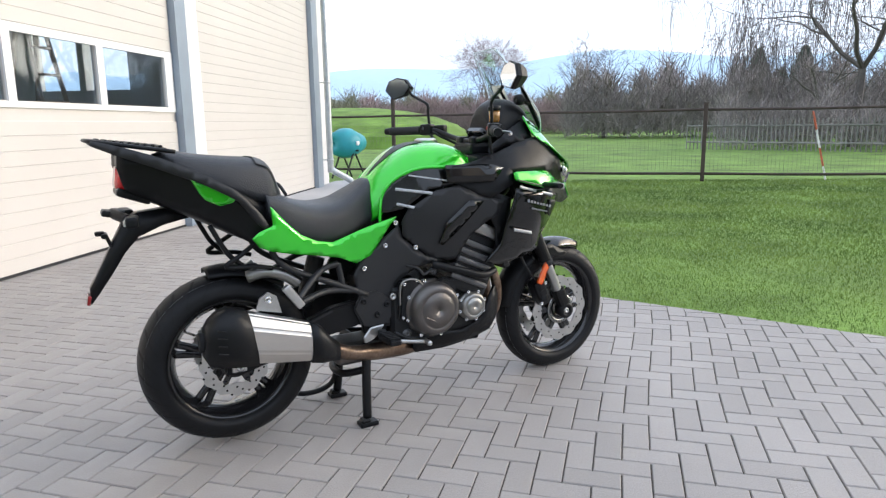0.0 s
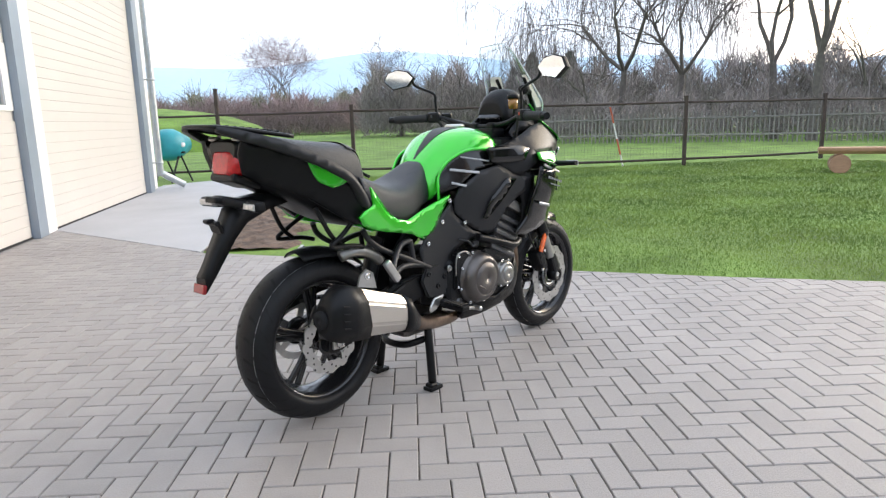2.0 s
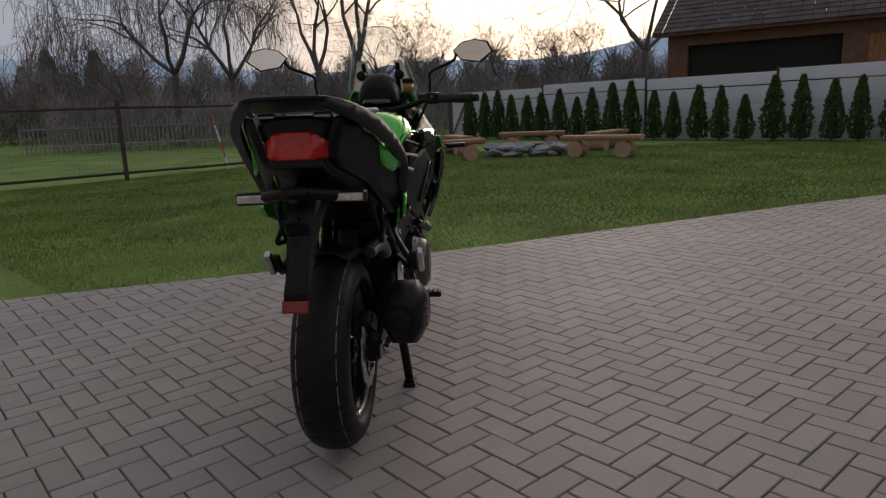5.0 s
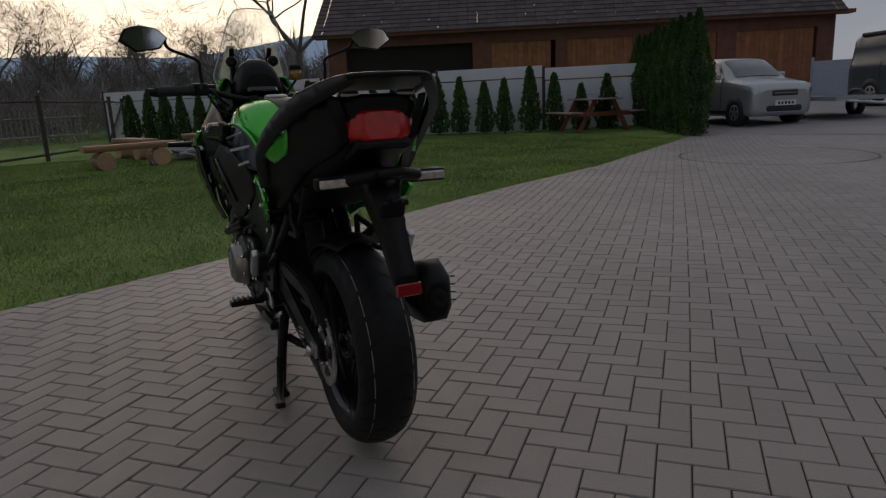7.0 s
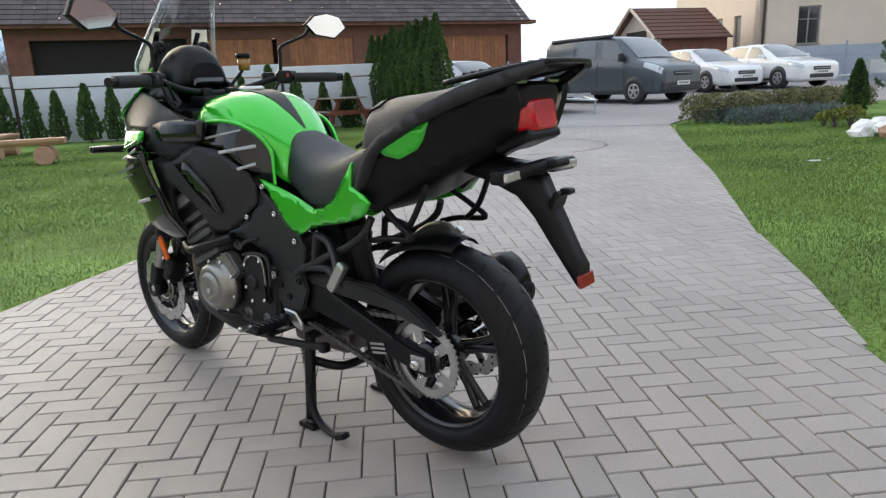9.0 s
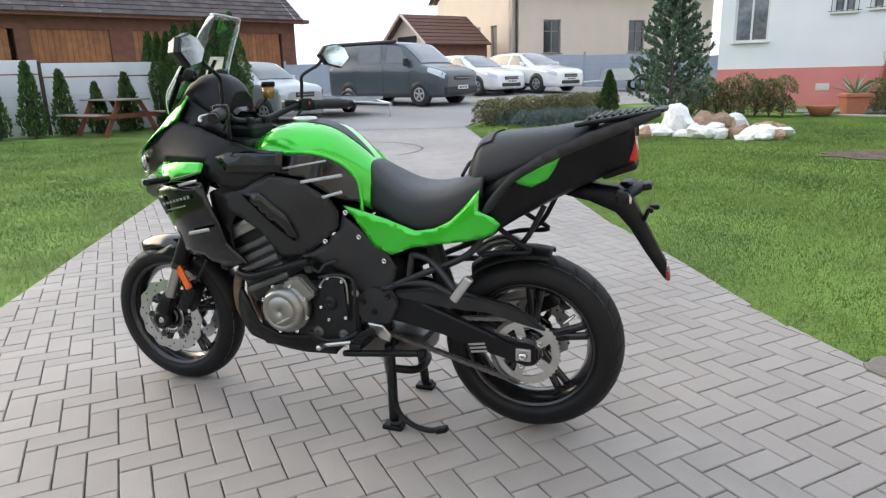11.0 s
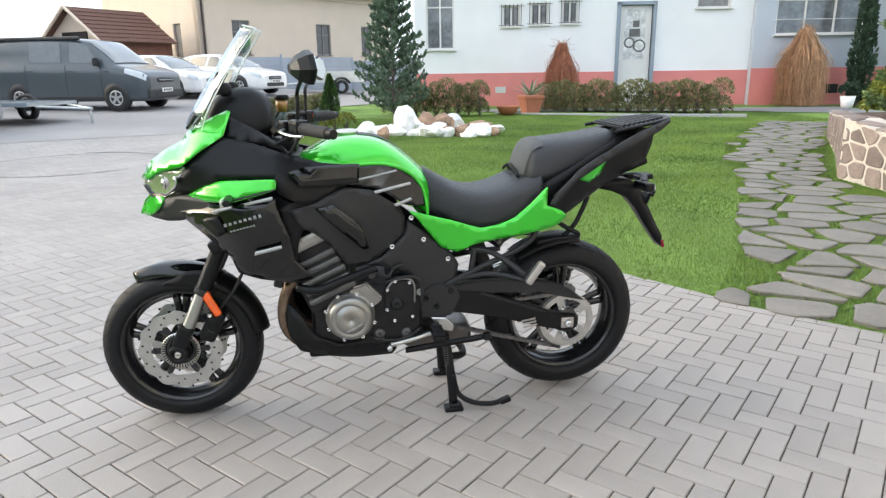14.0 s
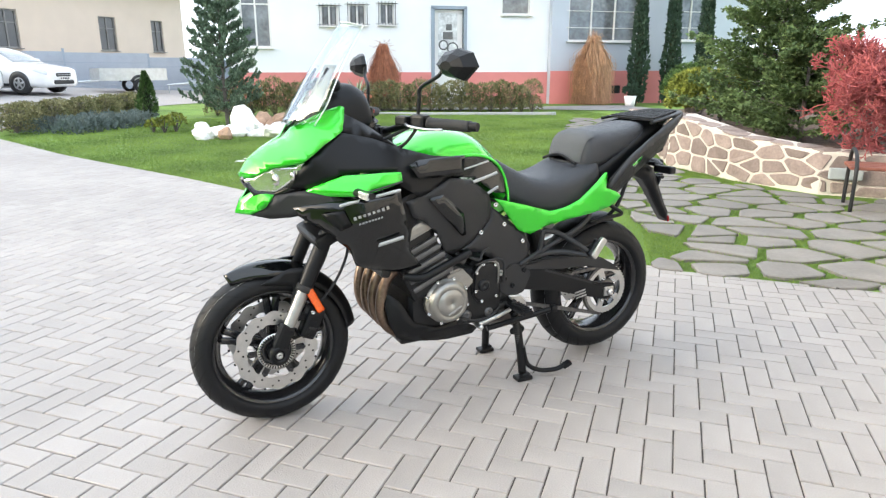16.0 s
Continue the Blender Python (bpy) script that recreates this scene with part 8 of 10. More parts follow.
for k in range(5):
    box(bm, (fx(8.04) + 0.15, -0.045, 0.545 + k * 0.04), (0.34, 0.02, 0.014))
part("vent_grille", bm, frame_white, WH)
bm = bmesh.new()
box(bm, (WL + 2.55, -0.29, 0.55), (0.36, 0.02, 0.28))
part("vent", bm, bar_mat, WH)
# pale wall with the red plinth at the yard's edge
bm = bmesh.new()
box(bm, (0, 0, 2.3), (0.3, 8.0, 4.6))
o = put(part("wall_neighbour", bm, render_white), -11.6, -4.2, -40)
tagged(o, "pale wall of the neighbouring wing", "wall", kind="structure")
bm = bmesh.new()
box(bm, (0.165, 0, 0.75), (0.03, 8.0, 1.5))
o = put(part("baseboard_plinth", bm, plinth_red), -11.6, -4.2, -40)
tagged(o, "red painted plinth of the neighbouring wing", "plinth", kind="structure")

# ---- garden before the white house ----
rock_white = material("white quartz rock", (0.80, 0.79, 0.77), 0.7, var=0.15, scale=6, bump=0.6, fine=25, rnd=0.1)
rock_tan = material("tan sandstone", (0.38, 0.25, 0.17), 0.8, var=0.3, scale=6, bump=0.6, fine=25, rnd=0.25)
rr_ = random.Random(11)
ROCKS = [(-0.42, -11.6, 0.22, 1.6, 1), (0.42, -11.1, 0.17, 0.9, 1), (-0.55, -12.2, 0.29, 1.1, 1), (0.30, -12.4, 0.20, 0.7, 1), (0.02, -12.0, 0.16, 0.7, 1), (0.48, -11.9, 0.13, 0.7, 1), (-0.15, -11.7, 0.2, 0.6, 1), (-0.95, -12.7, 0.26, 0.9, 0), (-1.25, -12.4, 0.28, 0.9, 0),
         (-1.6, -12.5, 0.22, 1.0, 1), (-1.0, -11.6, 0.18, 0.6, 1), (-1.35, -11.5, 0.16, 0.6, 0), (-1.75, -11.6, 0.22, 0.6, 1), (-2.0, -11.2, 0.16, 0.6, 1), (-1.55, -11.0, 0.20, 0.8, 0), (-2.1, -11.9, 0.20, 0.7, 0),
         (-0.6, -11.3, 0.16, 0.5, 1), (-1.95, -10.7, 0.13, 0.6, 1), (-2.35, -12.6, 0.28, 0.4, 0), (-1.15, -12.0, 0.2, 0.7, 1), (-0.95, -11.1, 0.30, 0.5, 1), (-0.25, -11.45, 0.22, 0.6, 1), (0.15, -11.5, 0.18, 0.7, 1), (-1.75, -10.95, 0.24, 0.5, 1), (-2.3, -11.3, 0.2, 0.6, 1)]
rp_ = random.Random(77)
ROCKS += [(rp_.uniform(-2.3, 0.5), rp_.uniform(-12.5, -10.9), rp_.uniform(0.08, 0.17), rp_.uniform(0.7, 1.1), k % 3 > 0) for k in range(26)]
for x, y, r0, fl, white in ROCKS:
    o = stone(rr_, r0, fl, "garden_rock", rock_white if white else rock_tan, None, 0.34)
    o.location = (x, y, r0 * fl * 0.55)
    tagged(o, "white quartz rock in the rock garden" if white else "tan sandstone in the rock garden", "rock", "rocks of the rock garden")


def pine_tree():
    e = thing("pine_tree", "young bushy mountain pine with upturned shoots", "tree")
    q = random.Random(3)
    st, tips = [], []
    H = 3.9
    st.append((Vector((0, 0, -0.1)), Vector((0.03, 0, H * 0.5)), 0.07, 0.05))
    st.append((Vector((0.03, 0, H * 0.5)), Vector((0, 0, H)), 0.05, 0.012))
    for lvl in range(13):
        z = 0.35 + lvl * 0.275
        rad = 1.35 * (1 - z / (H + 0.25)) ** 0.8 + 0.08
        for k in range(7):
            a = 2 * math.pi * (k + q.uniform(-0.3, 0.3)) / 7 + lvl
            l = rad * q.uniform(0.75, 1.1)
            p0, p1 = Vector((0, 0, z)), Vector((math.cos(a) * l, math.sin(a) * l, z + l * 0.35))
            st.append((p0, p1, 0.016, 0.007))
            for f in np.linspace(0.3, 1.0, 5):
                tips.append((p0.lerp(p1, f), Vector((math.cos(a), math.sin(a), 0.9))))
                tips.append((p0.lerp(p1, f) + Vector((q.gauss(0, 0.09), q.gauss(0, 0.09), 0.05)), Vector((math.cos(a), math.sin(a), 1.2))))
    tips.append((Vector((0, 0, H)), Vector((0, 0, 1))))
    o = soup("trunk", sticks(st, 5), 4, bark_mat)
    o.parent = e
    tp = np.array([tuple(t[0]) for t in tips]); td = np.array([tuple(t[1].normalized()) for t in tips])

    def place(r, n):
        k = r.integers(0, len(tp), n)
        return tp[k] + td[k] * r.uniform(-0.06, 0.14, (n, 1)), td[k]
    o = soup("crown", leaf_soup(8, 42000, place, 0.075, 0.9, 0.3) , 4, pine_mat)
    o.parent = e
    return e


put(pine_tree(), -0.36, -13.35).matrix_basis @= Matrix.Diagonal((0.66, 0.66, 0.86, 1))
lowh = shrub("low_hedge", "low clipped olive hedge along the car park", [(0.42 * k, 0.12 * math.sin(k * 2.1), z_, 0.34) for k in range(-7, 8) for z_ in (0.06, 0.26)], 30000, 0.042, hedge_mat, "hedge", seed=4)
lowh.matrix_basis = pose(2.55, -15.7, 0.13, 0, 0, 66)
jun = material("grey-blue juniper", (0.115, 0.148, 0.140), 0.85, var=0.35, scale=4, fine=30, island=0.3)
j = shrub("creeping_juniper", "grey-blue creeping juniper mat before the hedge", [(0.5 * k, 0.25 * math.sin(k), 0.02, 0.36) for k in range(-6, 7)] + [(0.5 * k, 0.6, 0.02, 0.34) for k in range(-5, 6)], 15000, 0.05, jun, "shrub", seed=6, twigs=False)
j.matrix_basis = pose(2.45, -14.0, 0.07, 0, 0, 48) @ Matrix.Diagonal((0.47, 1.0, 1.0, 1))
h2 = shrub("hedge", "low brownish hedge below the house wall", [(0.38 * k, 0.06 * math.sin(k * 3), z_ + 0.07 * math.sin(k * 1.7) * (z_ > 0.3), 0.37 + 0.05 * math.sin(k * 2.3 + 1)) for k in range(-8, 9) for z_ in (0.14, 0.48)], 24000, 0.055, hedge_mat, "hedge", seed=5)
h2.matrix_basis = pose(-7.25, -15.85, 0.04, 0, 0, 151) @ Matrix.Diagonal((0.80, 0.95, 1.12, 1))
h3 = shrub("hedge", "low green hedge beside the rock garden", [(0.42 * k, 0.08 * math.sin(k * 3), z_ + 0.08 * math.sin(k * 2.1) * (z_ > 0.3), 0.41 + 0.05 * math.sin(k * 1.3)) for k in range(-4, 5) for z_ in (0.12, 0.45)], 14000, 0.055, hedge_mat, "hedge", seed=15)
h3.matrix_basis = pose(-1.75, -16.2, 0.08, 0, 0, 165) @ Matrix.Diagonal((0.72, 1.0, 1.15, 1))
put(spire("dwarf_conifer", "small upright dwarf conifer in the lawn bed", 1.05, 0.24, 2200, 0.06, thuja_mat, "shrub", seed=31), 1.15, -15.6)
put(shrub("garden_shrub", "leafy green garden shrub beside the rocks", [(0, 0, 0.20, 0.20), (0.22, 0.1, 0.16, 0.18), (0.42, -0.05, 0.12, 0.15)], 900, 0.055, yellow_green, seed=33), 0.80, -12.6)
terracotta = material("terracotta", (0.42, 0.15, 0.085), 0.75, var=0.15, scale=5, bump=0.2, fine=50)
pot = put(thing("plant_pot", "square terracotta pot with a grey-green agave", "plant pot"), -4.5, -16.35, 10)
bm = bmesh.new()
a_ = [(-0.26, -0.26), (0.26, -0.26), (0.26, 0.26), (-0.26, 0.26)]
lo = [bm.verts.new((x * 0.75, y * 0.75, 0)) for x, y in a_]; hi = [bm.verts.new((x, y, 0.42)) for x, y in a_]
bm.faces.new(lo[::-1]); bm.faces.new(hi)
for i in range(4):
    bm.faces.new((lo[i], lo[(i + 1) % 4], hi[(i + 1) % 4], hi[i]))
box(bm, (0, 0, 0.45), (0.60, 0.60, 0.09), None, 0.015)
part("pot", bm, terracotta, pot)
agave = material("grey-green agave", (0.20, 0.25, 0.17), 0.6, var=0.25, scale=6)
for k in range(14):
    a = k * 2.4
    el = 0.35 + 0.8 * (k / 14)
    bm = bmesh.new()
    l = 0.62
    tube(bm, [(0, 0, 0.47), (math.cos(a) * l * 0.5 * math.cos(el), math.sin(a) * l * 0.5 * math.cos(el), 0.47 + l * 0.5 * math.sin(el)), (math.cos(a) * l * math.cos(el), math.sin(a) * l * math.cos(el), 0.47 + l * math.sin(el) * 0.9)], 0.03, 5, [0.03, 0.036, 0.003], 0.35)
    part("leaf", bm, agave, pot)


rust_grass = material("rust-brown dry grass", (0.26, 0.095, 0.05), 0.8, var=0.3, scale=6, fine=40, island=0.35, col2=(0.36, 0.15, 0.085))


def tied_grass(at, h, r, seed, n=2400, mat=None):
    e = thing("pampas_grass", "dry straw-coloured pampas grass tied into a sheaf", "ornamental grass", group="tied pampas grasses")
    q = random.Random(seed)
    st = []
    for _ in range(n):
        a, lean = q.uniform(0, 2 * math.pi), q.uniform(0, 1) ** 0.6
        u, w = math.cos(a), math.sin(a)
        top = Vector((u * r * 0.22 * lean + q.gauss(0, 0.035), w * r * 0.22 * lean + q.gauss(0, 0.035), h * q.uniform(0.55, 1.0)))
        foot_r, foot_z = r * lean * q.uniform(0.75, 1.08), h * max(q.uniform(-0.25, 0.5), 0.01)
        foot = Vector((u * foot_r, w * foot_r, foot_z))
        mid = top.lerp(foot, 0.5) + Vector((u, w, 0.2)) * r * 0.20 * lean + Vector((q.gauss(0, 0.09), q.gauss(0, 0.09), q.gauss(0, 0.06)))
        st += [(top, mid, 0.005, 0.006), (mid, foot, 0.006, 0.003)]
        if q.random() < 0.25:
            st.append((top, top + Vector((q.gauss(0, 0.12), q.gauss(0, 0.12), h * q.uniform(-0.06, 0.1))), 0.006, 0.003))
    o = soup("blades", sticks(st, 3), 4, mat or straw_mat)
    o.parent = e
    return put(e, *at)


tied_grass((-13.1, -16.6), 2.3, 0.80, 5)
tied_grass((-5.9, -17.9), 1.95, 0.55, 6, 1500, rust_grass)
for x, y in ((-14.6, -16.0), (-15.7, -15.6), (-16.6, -15.0)):
    e = spire("column_cypress", "narrow tied columnar cypress", 5.2, 0.30, 4200, 0.12, cypress_mat, "tree", "columnar cypresses", int(-x * 7), 0.6, 0.3)
    put(e, x, y)
wp = put(thing("white_pot", "white flower pot with a small dark plant", "plant pot"), -13.9, -15.5)
bm = bmesh.new()
lathe(bm, [(0.001, 0), (0.15, 0), (0.21, 0.34), (0.19, 0.34), (0.14, 0.05), (0.001, 0.05)], "z", (0, 0, 0), 24)
part("pot", bm, white_paint, wp)
o = soup("plant", leaf_soup(3, 300, in_blobs([(0, 0, 0.5, 0.2)]), 0.12), 4, cypress_mat)
o.parent = wp

# dry-stone wall with pale mortar, shrubs above it
wall_stone = material("brown-grey wall stone", (0.235, 0.185, 0.165), 0.85, var=0.3, scale=6, bump=0.6, fine=35, rnd=0.28)
mortar = material("pale mortar", (0.58, 0.53, 0.47), 0.9, var=0.12, scale=8, bump=0.5, fine=60)
WALL = [(-9.3, -10.3, 0.36), (-8.1, -8.8, 0.44), (-6.4, -6.4, 0.58), (-5.0, -4.6, 0.70), (-4.78, -3.3, 0.52), (-4.85, -2.2, 0.45), (-5.4, -1.5, 0.45), (-6.8, -0.6, 0.45)]
bm = bmesh.new()
back_ = []
for i, (x, y, h) in enumerate(WALL):
    x0, y0, _ = WALL[max(i - 1, 0)]; x1, y1, _ = WALL[min(i + 1, len(WALL) - 1)]
    d = Vector((x1 - x0, y1 - y0, 0)).normalized()
    nrm = Vector((d.y, -d.x, 0))
    p = Vector((x, y, 0))
    back_.append([bm.verts.new(p + Vector((0, 0, -0.1))), bm.verts.new(p + Vector((0, 0, h))), bm.verts.new(p - nrm * 0.34 + Vector((0, 0, h + 0.01))), bm.verts.new(p - nrm * 0.34 + Vector((0, 0, -0.1)))])
for a, b in zip(back_, back_[1:]):
    for i in range(4):
        bm.faces.new((a[i], b[i], b[(i + 1) % 4], a[(i + 1) % 4]))
bm.faces.new(back_[0]); bm.faces.new(back_[-1][::-1])
bmesh.ops.recalc_face_normals(bm, faces=bm.faces)
stone_wall = tagged(part("wall_stone", bm, mortar), "curved garden wall of brown stones in pale mortar", "garden wall", kind="structure")


def cells(width, height, size, seed, gap):
    """Irregular polygons that tile a strip, width by height, each drawn in by gap."""
    q = random.Random(seed)
    nu, nv = max(int(width / size), 1), max(round(height / size), 1)
    pts = [((i + 0.5 + q.uniform(-0.42, 0.42) + 0.5 * (j % 2)) * width / nu, (j + 0.5 + q.uniform(-0.36, 0.36)) * height / nv) for i in range(-1, nu + 1) for j in range(-1, nv + 1)]
    for u, v in pts:
        if not (0 < u < width and 0 < v < height):
            continue
        poly = [(0, 0), (width, 0), (width, height), (0, height)]
        planes = [(((a + u) / 2, (b + v) / 2), (u - a, v - b)) for a, b in pts if (a, b) != (u, v) and abs(a - u) < 4 * size and abs(b - v) < 4 * size]
        for (mx, my), (nx, ny) in planes:
            ln = math.hypot(nx, ny)
            nx, ny = nx / ln, ny / ln
            mx, my = mx + nx * gap, my + ny * gap
            out = []
            for k in range(len(poly)):
                (ax, ay), (bx, by) = poly[k], poly[(k + 1) % len(poly)]
                da, db = (ax - mx) * nx + (ay - my) * ny, (bx - mx) * nx + (by - my) * ny
                if da >= 0:
                    out.append((ax, ay))
                if da * db < 0:
                    f = da / (da - db)
                    out.append((ax + (bx - ax) * f, ay + (by - ay) * f))
            poly = out
            if len(poly) < 3:
                break
        if len(poly) >= 3:
            yield (u, v), poly


def slab(name, poly, lift, thick, mat, parent, place, bevel=0.012, wob=None):
    """A flat stone: a polygon with a sloped rim; place(u, v, h) gives the place in the world."""
    cu, cv = sum(p[0] for p in poly) / len(poly), sum(p[1] for p in poly) / len(poly)
    rim = []
    for k in range(len(poly)):                               # corners are knocked off
        (ax, ay), (bx, by) = poly[k], poly[(k + 1) % len(poly)]
        rim += [(ax * 0.88 + bx * 0.12, ay * 0.88 + by * 0.12), (ax * 0.12 + bx * 0.88, ay * 0.12 + by * 0.88)]
    if wob:
        rim = [(a + wob.uniform(-0.012, 0.012), b + wob.uniform(-0.012, 0.012)) for a, b in rim]
    bm = bmesh.new()
    low = [bm.verts.new(place(a, b, lift - thick)) for a, b in rim]
    mid = [bm.verts.new(place(a, b, lift - bevel * 0.5)) for a, b in rim]
    top = []
    for a, b in rim:
        d = math.hypot(a - cu, b - cv) or 1
        f = max(1 - bevel * 1.3 / d, 0.3)
        top.append(bm.verts.new(place(cu + (a - cu) * f, cv + (b - cv) * f, lift)))
    n = len(rim)
    for r0, r1 in ((low, mid), (mid, top)):
        for k in range(n):
            bm.faces.new((r0[k], r0[(k + 1) % n], r1[(k + 1) % n], r1[k]))
    bm.faces.new(top)
    bmesh.ops.recalc_face_normals(bm, faces=bm.faces)
    return part(name, bm, mat, parent)


def along_wall(s):
    """The place on the wall's foot s metres on, the way out of its face and its height."""
    for k, ((x0, y0, h0), (x1, y1, h1)) in enumerate(zip(WALL, WALL[1:])):
        L = math.hypot(x1 - x0, y1 - y0)
        if s <= L or k == len(WALL) - 2:
            f = min(s / L, 1)
            d = Vector((x1 - x0, y1 - y0, 0)) / L
            return Vector((x0, y0, 0)).lerp(Vector((x1, y1, 0)), f), Vector((d.y, -d.x, 0)), h0 + (h1 - h0) * f
        s -= L


wall_len = sum(math.hypot(b[0] - a[0], b[1] - a[1]) for a, b in zip(WALL, WALL[1:]))


def on_face(u, v, h):
    p, n_, hh = along_wall(u)
    return p + n_ * h + Vector((0, 0, v * hh))


def on_top(u, v, h):
    p, n_, hh = along_wall(u)
    return p - n_ * v + Vector((0, 0, hh + 0.006 + h))


for c, poly in cells(wall_len, 0.98, 0.30, 21, 0.020):
    slab("stone", poly, 0.012, 0.03, wall_stone, stone_wall, on_face)
for c, poly in cells(wall_len, 0.33, 0.30, 22, 0.020):
    slab("stone", poly, 0.010, 0.03, wall_stone, stone_wall, on_top)

# ---- path of irregular flagstones in the grass ----
PATHWAY = [(-9.3, -12.6), (-7.56, -10.5), (-5.74, -8.26), (-4.7, -6.6), (-4.1, -5.3), (-3.1, -3.6), (-2.45, -2.6), (-1.95, -1.75), (-1.22, -0.85), (-1.5, -0.5), (-2.0, 0.06), (-2.95, 0.26), (-3.7, 0.4), (-6.6, -0.55), (-5.35, -1.35),
           (-4.72, -2.2), (-4.6, -3.2), (-4.85, -4.6), (-6.3, -6.5), (-8.2, -8.95), (-10.6, -11.6)]
flag_mat = material("grey flagstone", (0.186, 0.172, 0.155), 0.85, var=0.2, scale=4, bump=0.4, fine=40, rnd=0.14, stain=0.35, stain_col=(0.17, 0.165, 0.15))
pathway = tagged(new("pavement_path"), "path of irregular grey flagstones with grass between", "path", kind="structure")
FLAGS = []
wob = random.Random(8)
for (u, v), poly in cells(12.0, 17.0, 0.38, 31, 0.032):
    ca_, sa_ = math.cos(radians(-35)), math.sin(radians(-35))
    turn_ = lambda pu, pv: (-5.2 + (pu - 6.0) * 1.25 * ca_ - (pv - 8.5) * sa_, -6.0 + (pu - 6.0) * 1.25 * sa_ + (pv - 8.5) * ca_)
    turned = [turn_(pu, pv) for pu, pv in poly]
    ins = inside(PATHWAY, np.array([p[0] for p in turned]), np.array([p[1] for p in turned]))
    cx_, cy_ = turn_(u, v)
    if not inside(PATHWAY, np.array([cx_]), np.array([cy_]))[0]:
        continue
    fit_poly = []
    for (x, y), ok in zip(turned, ins):
        f = 1.0
        while f > 0.2 and not inside(PATHWAY, np.array([cx_ + (x - cx_) * f]), np.array([cy_ + (y - cy_) * f]))[0]:
            f -= 0.05
        fit_poly.append((cx_ + (x - cx_) * f, cy_ + (y - cy_) * f))
    FLAGS.append([(cx_ + (x - cx_) * 0.91, cy_ + (y - cy_) * 0.91) for x, y in fit_poly])
    slab("flagstone", fit_poly, 0.012, 0.05, flag_mat, pathway, lambda x, y, h: Vector((x, y, float(rise(x, y)) + h)), 0.010, wob)
# bare patch in the lawn, concrete walk before the house, edging under the hedge
rs_ = random.Random(14)
bm = bmesh.new()
ring = [(-3.35 + 0.95 * math.cos(a) * rs_.uniform(0.8, 1.1), -8.7 + 0.62 * math.sin(a) * rs_.uniform(0.75, 1.15)) for a in np.linspace(0, 2 * math.pi, 20)[:-1]]
prism(bm, ring, -0.03, -0.006)
tagged(part("ground_bare_patch", bm, mud_mat), "patch of bare brown earth in the lawn", "ground", kind="structure")
bm = bmesh.new()
for (x0, y0), (x1, y1) in zip([(-13.9, -14.3), (-9.6, -15.6)], [(-9.6, -15.6), (-3.2, -17.0)]):
    vs = [bm.verts.new((x, y, float(rise(x, y)) + 0.012)) for x, y in ((x0, y0 + 1.3 * (x0 < -12)), (x1, y1 + 0.0), (x1, y1 - 0.9), (x0, y0 - 1.6))]
    bm.faces.new(vs)
bmesh.ops.solidify(bm, geom=bm.faces[:], thickness=0.04)
tagged(part("pavement_walk", bm, concrete_mat), "pale concrete walk along the white house", "pavement", kind="structure")
bm = bmesh.new()
for (x0, y0), (x1, y1) in zip([(-3.5, -16.5), (-6.3, -14.9)], [(-6.3, -14.9), (-9.5, -13.6)]):
    d = Vector((x1 - x0, y1 - y0, 0))
    box(bm, ((x0 + x1) / 2, (y0 + y1) / 2, 0.05), (d.length, 0.09, 0.10), pose(0, 0, 0, 0, 0, math.degrees(math.atan2(d.y, d.x))).to_3x3(), 0.01)
tagged(part("trim_edging", bm, concrete_mat), "low concrete edging between lawn and hedge", "kerb", kind="structure")
low_pot = put(thing("plant_pot", "low round terracotta bowl beside the agave pot", "plant pot"), -3.75, -16.0)
bm = bmesh.new()
lathe(bm, [(0.001, 0), (0.20, 0), (0.32, 0.20), (0.33, 0.24), (0.28, 0.24), (0.18, 0.05), (0.001, 0.05)], "z", (0, 0, 0), 24)
part("pot", bm, terracotta, low_pot)
bed_poly = [(x, y) for x, y, h in WALL] + [(-12.5, -1.0), (-16.0, -10.0)]
bm = bmesh.new()
vs = []
for x, y in bed_poly:
    vs.append((x - 0.2 if (x, y) in [(w[0], w[1]) for w in WALL] else x, y))
prism(bm, vs, -0.1, 0.32)
tagged(part("ground_bed", bm, mud_mat), "raised planting bed behind the stone wall", "ground", kind="structure")


def conifer(name, label, h, r, n, leaf, mat, seed, droop=0.1, lift=0.4):
    e = thing(name, label, "tree")
    q = random.Random(seed)
    st, tp, td = [(Vector((0, 0, -0.1)), Vector((0, 0, h)), 0.05, 0.01)], [], []
    for lvl in range(int(h / 0.16)):
        z = 0.12 + lvl * 0.16
        rad = r * (1 - z / (h + 0.2)) ** 0.75
        for k in range(6):
            a = q.uniform(0, 2 * math.pi)
            l = rad * q.uniform(0.6, 1.15)
            p0 = Vector((0, 0, z)); p1 = Vector((math.cos(a) * l, math.sin(a) * l, z + l * (lift - droop * l)))
            st.append((p0, p1, 0.012, 0.004))
            for f in np.linspace(0.25, 1, 7):
                b = p0.lerp(p1, f)
                w = (1 - f) * 0.3 * l + 0.05
                for s in (-1, 0, 1):
                    tp.append(tuple(b + Vector((-math.sin(a) * w * s, math.cos(a) * w * s, -0.03 * abs(s)))))
                    td.append((math.cos(a) - math.sin(a) * 0.6 * s, math.sin(a) + math.cos(a) * 0.6 * s, 0.15))
    o = soup("branches", sticks(st, 4), 4, bark_mat)
    o.parent = e
    tp, td = np.array(tp), np.array(td)

    def place(g, m):
        k = g.integers(0, len(tp), m)
        return tp[k] + g.normal(0, 0.025, (m, 3)), td[k]
    o = soup("needles", leaf_soup(seed, n, place, leaf, 0.35, 0.0), 4, mat)
    o.parent = e
    return e


